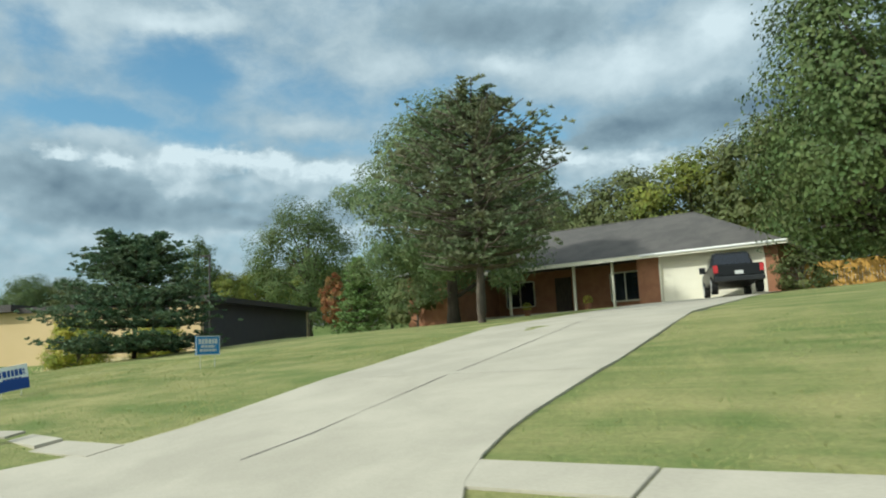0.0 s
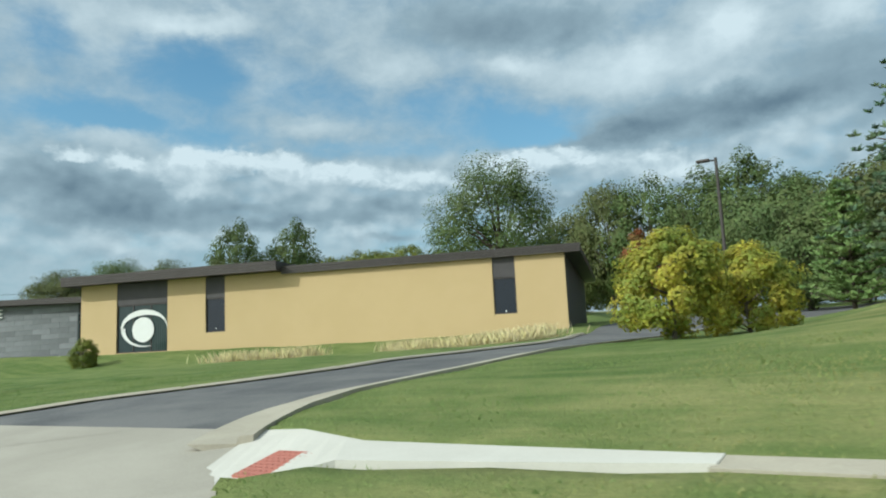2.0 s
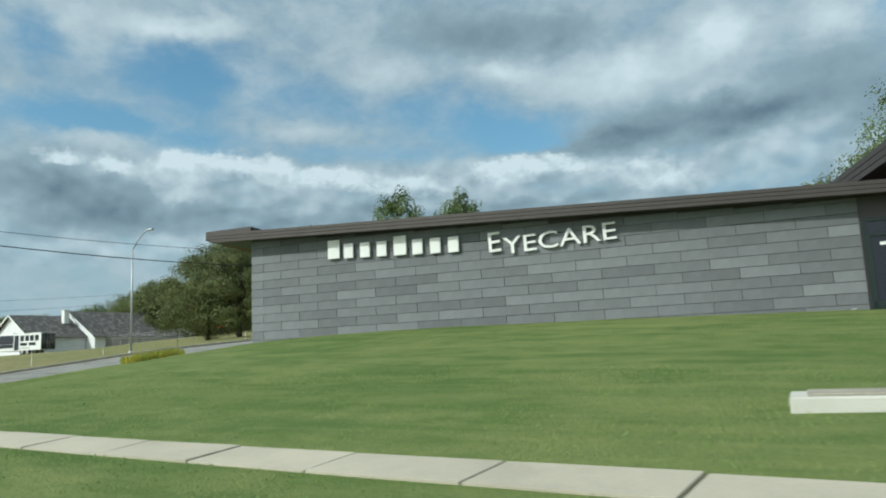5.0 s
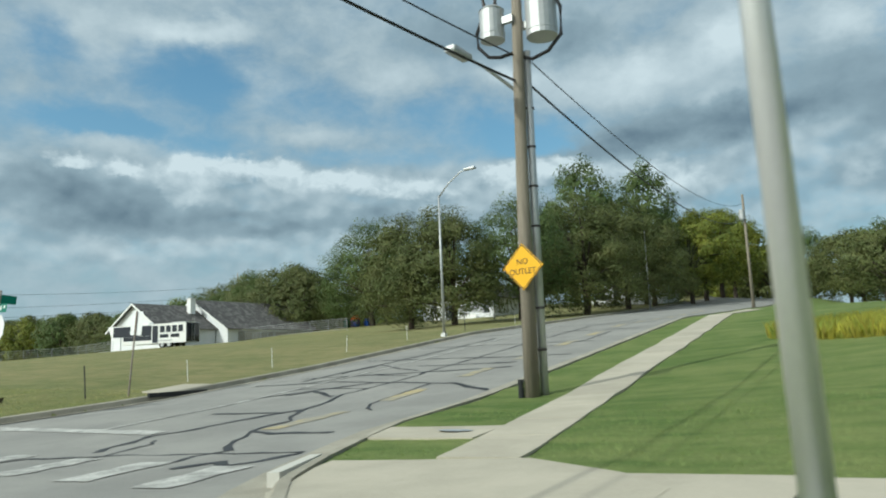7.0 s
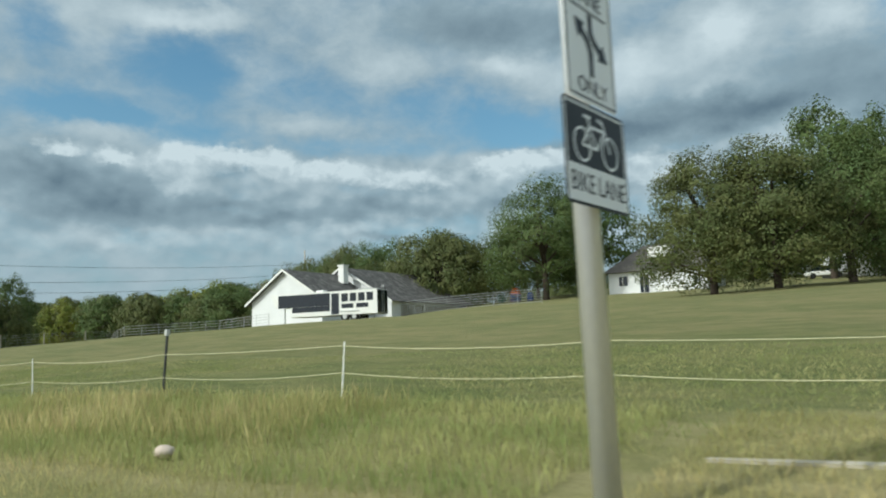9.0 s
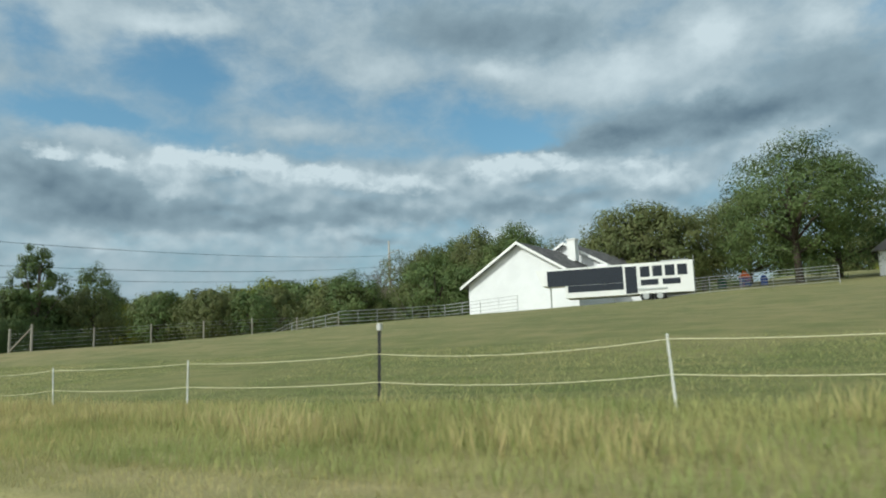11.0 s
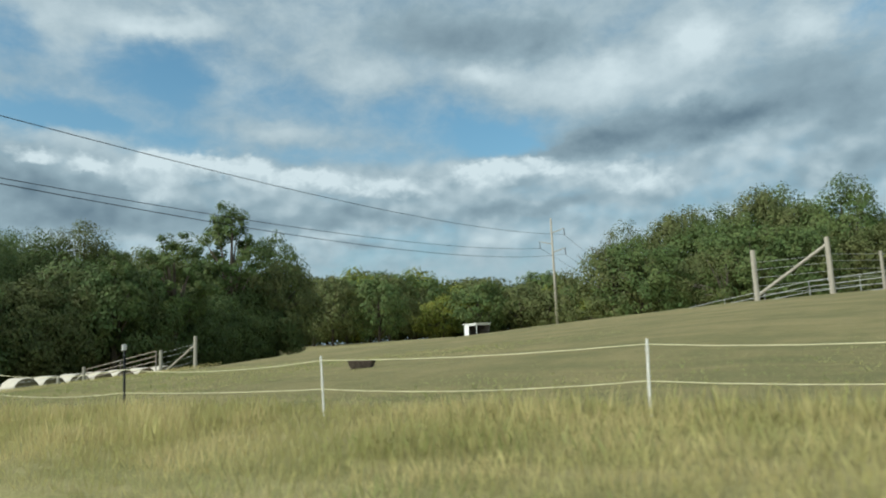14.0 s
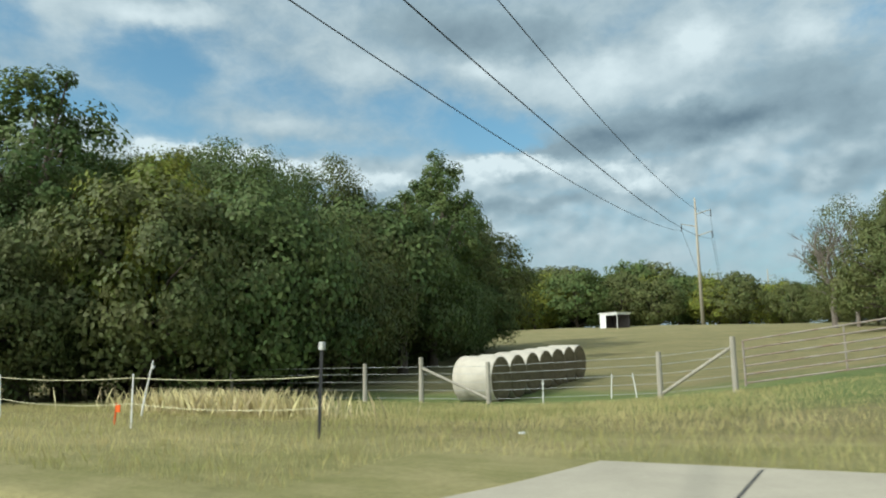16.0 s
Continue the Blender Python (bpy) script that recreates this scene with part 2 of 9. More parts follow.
def leaf_surface(name, colour, second, through=0.25, scale=0.5, spread=0.3):
    m = bpy.data.materials.new(name)
    m.use_nodes = True
    N = Nodes(m.node_tree)
    out = N.n("ShaderNodeOutputMaterial")
    b = N.n("ShaderNodeBsdfPrincipled")
    vec = N.n("ShaderNodeNewGeometry").outputs["Position"]
    r = N.n("ShaderNodeNewGeometry").outputs["Random Per Island"]
    big = N.ramp(N.noise(vec, scale, 3, 0.6), 0.35, 0.65)
    col = N.mix(big, tuple(c * 1.15 for c in colour), tuple(c * 1.15 for c in second))
    hs = N.n("ShaderNodeHueSaturation")
    N.put(hs.inputs["Value"], N.math("ADD", 1 - spread, N.math("MULTIPLY", r, 2 * spread)))
    N.put(hs.inputs["Hue"], N.math("ADD", 0.485, N.math("MULTIPLY", r, 0.03)))
    N.put(hs.inputs["Color"], col)
    col = hs.outputs[0]
    N.link(col, b.inputs["Base Color"])
    b.inputs["Roughness"].default_value = 0.6
    b.inputs["Specular IOR Level"].default_value = 0.25
    tr = N.n("ShaderNodeBsdfTranslucent")
    N.link(col, tr.inputs[0])
    mx = N.n("ShaderNodeMixShader")
    mx.inputs[0].default_value = through
    N.link(b.outputs[0], mx.inputs[1])
    N.link(tr.outputs[0], mx.inputs[2])
    N.link(mx.outputs[0], out.inputs[0])
    return m


def ground_surface():
    """Mown lawn, pasture and dry verge, by place, with patches at several sizes."""
    m = bpy.data.materials.new("grass_ground")
    m.use_nodes = True
    N = Nodes(m.node_tree)
    out = N.n("ShaderNodeOutputMaterial")
    b = N.n("ShaderNodeBsdfPrincipled")
    N.link(b.outputs[0], out.inputs[0])
    pos = N.n("ShaderNodeNewGeometry").outputs["Position"]
    sep = N.n("ShaderNodeSeparateXYZ")
    N.link(pos, sep.inputs[0])
    x, y = sep.outputs[0], sep.outputs[1]
    big = N.noise(pos, 0.22, 4, 0.6, 0.4)
    mid = N.noise(pos, 1.3, 4, 0.6, 0.3)
    fine = N.noise(pos, 22, 3, 0.7)
    blade = N.noise(N.vmath("MULTIPLY", pos, (60, 60, 20)), 1.0, 2, 0.7)
    g = N.math("ADD", N.math("MULTIPLY", big, 0.5), N.math("MULTIPLY", mid, 0.5))
    streak = N.noise(N.vmath("MULTIPLY", pos, (0.35, 1.9, 1.0)), 0.8, 4, 0.6, 0.5)
    g = N.math("ADD", N.math("MULTIPLY", g, 0.6), N.math("MULTIPLY", streak, 0.4))
    lawn = N.mix(N.ramp(g, 0.36, 0.64), (0.115, 0.185, 0.048), (0.245, 0.290, 0.100))
    dry_lawn = N.mix(N.ramp(g, 0.36, 0.64), (0.185, 0.250, 0.075), (0.430, 0.400, 0.170))
    pasture = N.mix(N.ramp(g, 0.38, 0.62), (0.185, 0.200, 0.080), (0.300, 0.270, 0.130))
    green = N.mix(N.ramp(g, 0.36, 0.64), (0.150, 0.180, 0.062), (0.270, 0.260, 0.110))
    verge = N.mix(N.ramp(g, 0.38, 0.62), (0.270, 0.265, 0.105), (0.420, 0.370, 0.185))
    wob = N.math("MULTIPLY", N.math("SUBTRACT", big, 0.5), 7.0)
    xw = N.math("ADD", x, wob)
    yw = N.math("ADD", y, wob)
    col = N.mix(N.ramp(xw, -33, -24), lawn, dry_lawn)
    near_green = N.mix(N.ramp(yw, 22, 12), pasture, green)
    tan_field = N.mix(N.ramp(g, 0.38, 0.62), (0.215, 0.205, 0.095), (0.330, 0.280, 0.140))
    brown = N.mix(N.ramp(xw, -178, -196), near_green, tan_field)
    damp = N.math("MULTIPLY", N.math("MULTIPLY", N.ramp(xw, -216, -222), N.ramp(xw, -246, -240)), N.math("MULTIPLY", N.ramp(yw, 10.5, 13), N.ramp(yw, 27, 23)))
    brown = N.mix(N.math("MULTIPLY", damp, 0.8), brown, N.mix(N.ramp(g, 0.38, 0.62), (0.130, 0.200, 0.055), (0.210, 0.270, 0.090)))
    field = N.mix(N.ramp(yw, 8.6, 7.4), brown, verge)
    worn = N.math("MULTIPLY", N.ramp(xw, -124.5, -119.5), N.math("MULTIPLY", N.ramp(yw, 9.5, 7.5), N.ramp(yw, 0.0, 2.0)))
    field = N.mix(N.math("MULTIPLY", worn, 0.6), field, N.mix(N.ramp(g, 0.38, 0.62), (0.40, 0.355, 0.180), (0.52, 0.455, 0.260)))
    col = N.mix(N.ramp(x, -110, -113), col, field)
    col = N.mix(N.math("MULTIPLY", N.ramp(fine, 0.35, 0.7), 0.45), col, N.mix(0.5, col, (0.05, 0.06, 0.02)))
    N.link(col, b.inputs["Base Color"])
    b.inputs["Roughness"].default_value = 0.9
    b.inputs["Specular IOR Level"].default_value = 0.15
    bp = N.n("ShaderNodeBump")
    bp.inputs["Strength"].default_value = 0.9
    bp.inputs["Distance"].default_value = 0.05
    N.link(N.math("ADD", blade, N.math("MULTIPLY", fine, 0.6)), bp.inputs["Height"])
    N.link(bp.outputs[0], b.inputs["Normal"])
    return m


def road_surface():
    m = surface("worn_asphalt", (0.300, 0.292, 0.265), (0.215, 0.210, 0.195), 0.9, 0.5, 60, 0.55, 0.3, world=True)
    return m


M_GRASS = ground_surface()
M_ROAD = road_surface()
M_ASPHALT = surface("dark_asphalt", (0.070, 0.072, 0.077), (0.165, 0.163, 0.158), 0.9, 0.45, 30, 0.5, 0.3, world=True, stretch=(1, 1.6, 1))
M_TAR = surface("tar", (0.030, 0.030, 0.032), (0.045, 0.045, 0.045), 0.6, 2, 40, 0.5, 0.1, world=True)
M_CONCRETE = surface("concrete", (0.46, 0.42, 0.335), (0.34, 0.31, 0.245), 0.9, 0.8, 45, 0.5, 0.2, world=True, per_object=0.07)
M_NEWCONC = surface("new_concrete", (0.56, 0.545, 0.49), (0.46, 0.445, 0.395), 0.9, 0.9, 45, 0.4, 0.15, world=True)
M_APRON = surface("apron_concrete", (0.375, 0.35, 0.295), (0.285, 0.265, 0.22), 0.9, 0.6, 45, 0.5, 0.2, world=True)
M_CURB = surface("curb_concrete", (0.40, 0.37, 0.30), (0.27, 0.25, 0.20), 0.9, 1.2, 40, 0.6, 0.25, world=True)
M_REDPAD = surface("red_pad", (0.42, 0.16, 0.12), (0.36, 0.14, 0.11), 0.85, 3, 60, 0.5, 0.2)
M_PAINT = surface("road_paint", (0.56, 0.55, 0.51), (0.27, 0.265, 0.245), 0.8, 2.6, 18, 0.62, 0.1, world=True)
M_YELLOWPAINT = surface("yellow_paint", (0.44, 0.35, 0.16), (0.29, 0.27, 0.215), 0.8, 1.6, 20, 0.75, 0.1, world=True)
M_CYAN = surface("blue_spray_paint", (0.12, 0.42, 0.46), (0.45, 0.48, 0.42), 0.9, 5, 30, 0.7, 0.1, world=True)
M_DARKGREEN = surface("dark_green_print", (0.02, 0.045, 0.035), None, 0.6, 3, 30, 0.3, 0.0)
M_BOXDARK = surface("dark_slate_steel", (0.030, 0.035, 0.038), (0.022, 0.026, 0.028), 0.45, 3, 50, 0.4, 0.03)
M_BOXGREY = surface("grey_steel_door", (0.25, 0.26, 0.275), (0.21, 0.22, 0.23), 0.4, 3, 50, 0.4, 0.03, metal=0.3)
M_TAN = surface("tan_stucco", (0.56, 0.42, 0.23), (0.53, 0.395, 0.21), 0.92, 0.5, 60, 0.5, 0.15)
M_GREYPANEL = surface("grey_stone_panel", (0.185, 0.195, 0.205), (0.145, 0.152, 0.160), 0.75, 1.5, 30, 0.5, 0.15, per_object=0.2)
M_BRONZE = surface("bronze_metal", (0.060, 0.052, 0.048), (0.075, 0.066, 0.062), 0.5, 2, 50, 0.5, 0.05, metal=0.3)
M_SPANDREL = surface("dark_spandrel_panel", (0.085, 0.078, 0.080), (0.070, 0.064, 0.066), 0.6, 2, 50, 0.5, 0.05)
M_WOODSOFFIT = surface("brown_soffit", (0.20, 0.095, 0.045), (0.15, 0.07, 0.032), 0.6, 1.5, 30, 0.6, 0.1, stretch=(1, 12, 1))
M_WHITE = surface("white_paint", (0.80, 0.80, 0.78), (0.72, 0.72, 0.70), 0.6, 1.5, 40, 0.3, 0.05)
M_WHITESIDE = surface("white_siding", (0.78, 0.79, 0.80), (0.68, 0.69, 0.70), 0.6, 0.8, 30, 0.4, 0.05)
M_CREAM = surface("cream_paint", (0.78, 0.74, 0.60), (0.72, 0.68, 0.55), 0.6, 1.0, 30, 0.3, 0.05)
M_BRICK = surface("red_brick", (0.32, 0.13, 0.085), (0.24, 0.095, 0.065), 0.9, 2.0, 18, 0.6, 0.3, per_island=0.18)
M_MORTAR = surface("mortar", (0.42, 0.38, 0.33), None, 0.95, 3, 40, 0.4, 0.2)
M_SHINGLE = surface("grey_shingles", (0.135, 0.125, 0.115), (0.09, 0.085, 0.08), 0.9, 1.0, 25, 0.6, 0.4, per_island=0.15)
M_SHINGLEOLD = surface("worn_grey_shingles", (0.21, 0.20, 0.19), (0.075, 0.072, 0.070), 0.9, 1.6, 12, 0.8, 0.4)
M_GLASS = surface("dark_glass", (0.006, 0.010, 0.018), (0.010, 0.015, 0.024), 0.05, 1, 5, 0.3, 0.0, spec=0.45)
M_TEALGLASS = surface("green_tinted_glass", (0.018, 0.034, 0.034), (0.028, 0.046, 0.044), 0.08, 1, 5, 0.4, 0.0, spec=0.4)
M_CURTAIN = surface("green_curtain", (0.06, 0.09, 0.08), (0.035, 0.055, 0.05), 0.8, 4, 20, 0.6, 0.1, stretch=(8, 8, 0.3))
M_DOORFRAME = surface("dark_green_door_frame", (0.012, 0.022, 0.021), (0.018, 0.028, 0.027), 0.5, 3, 40, 0.4, 0.03)
M_ALU = surface("brushed_aluminium", (0.76, 0.76, 0.75), (0.62, 0.62, 0.61), 0.38, 1.0, 60, 0.45, 0.04, metal=0.6, stretch=(1, 1, 0.2))
M_GALV = surface("galvanised_steel", (0.50, 0.51, 0.51), (0.40, 0.41, 0.41), 0.5, 3, 40, 0.5, 0.05, metal=0.6)
M_BLACK = surface("black_paint", (0.016, 0.017, 0.019), (0.028, 0.029, 0.03), 0.4, 3, 50, 0.4, 0.05)
M_CARBLACK = surface("black_car_paint", (0.006, 0.007, 0.008), (0.009, 0.010, 0.011), 0.35, 1, 5, 0.3, 0.0, spec=0.3)
M_RUBBER = surface("rubber", (0.02, 0.02, 0.02), None, 0.85, 5, 60, 0.4, 0.1)
M_RED = surface("red_paint", (0.48, 0.035, 0.04), None, 0.5, 3, 30, 0.3, 0.03)
M_REDPRINT = surface("dark_red_print", (0.42, 0.05, 0.07), None, 0.6, 3, 30, 0.3, 0.0)
M_GREYPRINT = surface("grey_print", (0.14, 0.14, 0.15), None, 0.6, 3, 30, 0.3, 0.0)
M_LIGHTPRINT = surface("light_print", (0.60, 0.60, 0.58), None, 0.6, 3, 30, 0.3, 0.0)
M_SIGNWHITE = surface("sign_white", (0.84, 0.85, 0.85), (0.78, 0.79, 0.79), 0.5, 3, 30, 0.3, 0.0)
M_SIGNYELLOW = surface("sign_yellow", (0.78, 0.42, 0.012), (0.72, 0.38, 0.01), 0.5, 2, 30, 0.3, 0.0)
M_SIGNGREEN = surface("sign_green", (0.005, 0.17, 0.11), None, 0.5, 2, 30, 0.3, 0.0)
M_SIGNBLUE = surface("sign_blue", (0.02, 0.07, 0.32), None, 0.5, 2, 30, 0.3, 0.0)
M_SKYBLUE = surface("sign_light_blue", (0.03, 0.20, 0.45), None, 0.5, 2, 30, 0.3, 0.0)
M_SIGNBACK = surface("bare_sign_back", (0.74, 0.75, 0.75), (0.66, 0.67, 0.67), 0.5, 2, 30, 0.3, 0.0, metal=0.1)
M_WOOD = surface("weathered_wood", (0.30, 0.25, 0.18), (0.19, 0.16, 0.12), 0.9, 2, 30, 0.6, 0.4, stretch=(6, 6, 0.5))
M_POLEWOOD = surface("pole_wood", (0.29, 0.255, 0.205), (0.19, 0.165, 0.13), 0.9, 1.5, 30, 0.6, 0.4, stretch=(8, 8, 0.4))
M_GREYWOOD = surface("grey_fence_wood", (0.42, 0.39, 0.33), (0.30, 0.275, 0.23), 0.9, 2, 30, 0.6, 0.4, stretch=(8, 8, 0.5))
M_YELLOWWOOD = surface("fresh_cedar_boards", (0.62, 0.36, 0.085), (0.52, 0.29, 0.07), 0.8, 2, 30, 0.5, 0.2, stretch=(8, 8, 0.5), per_object=0.1)
M_ROPE = surface("white_rope", (0.70, 0.66, 0.44), (0.58, 0.55, 0.36), 0.8, 20, 100, 0.4, 0.0)
M_CABLE = surface("black_cable", (0.02, 0.02, 0.022), None, 0.6, 10, 50, 0.3, 0.0)
M_BARK = surface("grey_brown_bark", (0.20, 0.165, 0.13), (0.10, 0.08, 0.062), 0.95, 3, 18, 0.7, 0.8, stretch=(4, 4, 0.7))
M_DARKBARK = surface("dark_bark", (0.10, 0.08, 0.062), (0.055, 0.043, 0.033), 0.95, 3, 18, 0.7, 0.8, stretch=(4, 4, 0.7))
M_TWIG = surface("bare_twigs", (0.22, 0.19, 0.16), (0.15, 0.13, 0.11), 0.95, 3, 18, 0.6, 0.3)
M_HAY = surface("hay", (0.20, 0.165, 0.10), (0.12, 0.095, 0.055), 0.95, 4, 30, 0.7, 0.7)
M_WRAP = surface("pale_net_wrap", (0.58, 0.54, 0.46), (0.46, 0.42, 0.35), 0.75, 3, 40, 0.5, 0.3)
M_PALESTONE = surface("pale_stone", (0.62, 0.52, 0.44), (0.48, 0.40, 0.33), 0.85, 6, 40, 0.5, 0.3)
M_ORANGE = surface("orange_plastic", (0.75, 0.13, 0.02), None, 0.6, 5, 30, 0.3, 0.0)
M_PINK = surface("coloured_plastic", (0.42, 0.07, 0.10), (0.05, 0.10, 0.30), 0.5, 3, 9, 0.9, 0.0)
M_GREENPLASTIC = surface("green_plastic", (0.02, 0.14, 0.07), None, 0.5, 3, 9, 0.5, 0.0)
M_RUSTPIPE = surface("rusty_pipe", (0.20, 0.13, 0.09), (0.30, 0.27, 0.24), 0.8, 3, 30, 0.7, 0.2)

L_DECID = leaf_surface("mid_green_leaves", (0.074, 0.116, 0.036), (0.112, 0.145, 0.044))
L_DARK = leaf_surface("dark_green_leaves", (0.074, 0.110, 0.036), (0.108, 0.140, 0.044))
L_YELLOWGREEN = leaf_surface("yellow_green_leaves", (0.19, 0.20, 0.030), (0.12, 0.15, 0.030))
L_OLIVE = leaf_surface("olive_leaves", (0.082, 0.102, 0.034), (0.120, 0.130, 0.044))
L_CORNER = leaf_surface("bronze_green_leaves", (0.105, 0.140, 0.045), (0.155, 0.165, 0.058), 0.3, 1.2)
L_YELLOW = leaf_surface("yellow_leaves", (0.42, 0.37, 0.055), (0.22, 0.27, 0.055), 0.4, 1.5)
L_DENSE = leaf_surface("dull_green_leaves", (0.110, 0.158, 0.066), (0.160, 0.200, 0.085), 0.35, 0.5, 0.22)
L_RED = leaf_surface("red_leaves", (0.27, 0.085, 0.036), (0.21, 0.135, 0.045), 0.3, 1.2)
L_PINE = leaf_surface("blue_green_needles", (0.070, 0.122, 0.066), (0.125, 0.165, 0.088), 0.2, 1.2)
L_PINEOPEN = leaf_surface("dull_pine_needles", (0.120, 0.160, 0.078), (0.170, 0.175, 0.098), 0.2, 0.7)
L_PALESPRUCE = leaf_surface("pale_conifer_needles", (0.140, 0.220, 0.070), (0.190, 0.260, 0.090), 0.15, 0.9)
L_LAWN = leaf_surface("lawn_blades", (0.130, 0.205, 0.055), (0.245, 0.295, 0.105), 0.4, 0.7, 0.16)
L_DRYLAWN = leaf_surface("dry_lawn_blades", (0.17, 0.225, 0.070), (0.34, 0.33, 0.13), 0.4, 0.6, 0.16)
L_DRYGRASS = leaf_surface("dry_grass_blades", (0.52, 0.45, 0.22), (0.34, 0.32, 0.13), 0.45, 0.6, 0.14)
L_GREENGRASS = leaf_surface("rank_grass_blades", (0.26, 0.29, 0.105), (0.38, 0.36, 0.16), 0.45, 0.5, 0.15)
L_MIXGRASS = leaf_surface("half_green_blades", (0.42, 0.41, 0.17), (0.27, 0.31, 0.11), 0.45, 0.6, 0.14)
L_STRAW = leaf_surface("pale_straw_blades", (0.66, 0.58, 0.36), (0.48, 0.42, 0.22), 0.3, 0.6)


# ---- building helpers ----
def thing(name, label, category, at=(0, 0, 0), turn=0.0, group="", kind=""):
    ob = new(name)
    ob.empty_display_size = 0.2
    ob.matrix_basis = pose(at[0], at[1], at[2], 0, 0, turn)
    return tagged(ob, label, category, group, kind)


def part(name, bm, material, parent=None, label="", smooth=False):
    me = bpy.data.meshes.new(name)
    bmesh.ops.recalc_face_normals(bm, faces=bm.faces[:])
    bm.to_mesh(me)
    bm.free()
    return mesh_part(name, me, material, parent, label, smooth)


def mesh_part(name, me, material, parent=None, label="", smooth=False):
    me.materials.append(material)
    if smooth:
        me.polygons.foreach_set("use_smooth", [True] * len(me.polygons))
    ob = new(name, me)
    if parent:
        ob.parent = parent
    if label:
        tagged(ob, label)
    return ob


def box(bm, lo, hi, bevel=0.0):
    r = bmesh.ops.create_cube(bm, size=1.0)
    vs = r["verts"]
    for v in vs:
        v.co = Vector([lo[i] + (v.co[i] + 0.5) * (hi[i] - lo[i]) for i in range(3)])
    if bevel:
        es = list({e for v in vs for e in v.link_edges})
        bmesh.ops.bevel(bm, geom=es, offset=bevel, segments=2, affect="EDGES", profile=0.6)
    return bm


def cube(lo, hi, bevel=0.0):
    return box(bmesh.new(), lo, hi, bevel)


def tube(bm, a, b, ra, rb=None, n=10, caps=True):
    a, b = Vector(a), Vector(b)
    rb = ra if rb is None else rb
    q = (b - a).to_track_quat("Z", "Y").to_matrix()
    rings = []
    for p, r in ((a, ra), (b, rb)):
        rings.append([bm.verts.new(p + q @ Vector((r * math.cos(2 * math.pi * i / n), r * math.sin(2 * math.pi * i / n), 0))) for i in range(n)])
    for i in range(n):
        bm.faces.new((rings[0][i], rings[0][(i + 1) % n], rings[1][(i + 1) % n], rings[1][i]))
    if caps:
        bm.faces.new(rings[0][::-1])
        bm.faces.new(rings[1])
    return bm


def chain(bm, pts, radii, n=8):
    """A tapering tube through points."""
    rings = []
    for i, p in enumerate(pts):
        p = Vector(p)
        d = (Vector(pts[min(i + 1, len(pts) - 1)]) - Vector(pts[max(i - 1, 0)])).normalized()
        q = d.to_track_quat("Z", "Y").to_matrix()
        r = radii[i]
        rings.append([bm.verts.new(p + q @ Vector((r * math.cos(2 * math.pi * k / n), r * math.sin(2 * math.pi * k / n), 0))) for k in range(n)])
    for a, b in zip(rings, rings[1:]):
        for k in range(n):
            bm.faces.new((a[k], a[(k + 1) % n], b[(k + 1) % n], b[k]))
    bm.faces.new(rings[0][::-1])
    bm.faces.new(rings[-1])
    return bm


def prism(bm, pts, depth):
    """An extruded outline: pts in x and z, from y = 0 to y = depth."""
    a = [bm.verts.new((p[0], 0, p[1])) for p in pts]
    b = [bm.verts.new((p[0], depth, p[1])) for p in pts]
    bm.faces.new(a)
    bm.faces.new(b[::-1])
    for i in range(len(pts)):
        j = (i + 1) % len(pts)
        bm.faces.new((a[i], b[i], b[j], a[j]))
    return bm


def hull(bm, bottom, top):
    """A solid between two outlines of the same number of points."""
    a = [bm.verts.new(p) for p in bottom]
    b = [bm.verts.new(p) for p in top]
    bm.faces.new(a[::-1])
    bm.faces.new(b)
    for i in range(len(a)):
        j = (i + 1) % len(a)
        bm.faces.new((a[i], a[j], b[j], b[i]))
    return bm


def letters(text, size, material, parent, at, rot, thick=0.004, name="lettering", align="CENTER", wide=1.0):
    cu = bpy.data.curves.new(name, "FONT")
    cu.body, cu.size, cu.extrude, cu.align_x, cu.align_y = text, size, thick, align, "CENTER"
    cu.resolution_u = 3
    tmp = bpy.data.objects.new(name, cu)
    scene.collection.objects.link(tmp)
    me = bpy.data.meshes.new_from_object(tmp.evaluated_get(bpy.context.evaluated_depsgraph_get()))
    bpy.data.objects.remove(tmp)
    bpy.data.curves.remove(cu)
    ob = mesh_part(name, me, material, parent)
    ob.matrix_basis = Matrix.Translation(at) @ rot @ Matrix.Diagonal((wide, 1, 1, 1))
    return ob


# facing -y: letters upright on a board that faces the road side
UPRIGHT = Matrix.Rotation(radians(90), 4, "X")

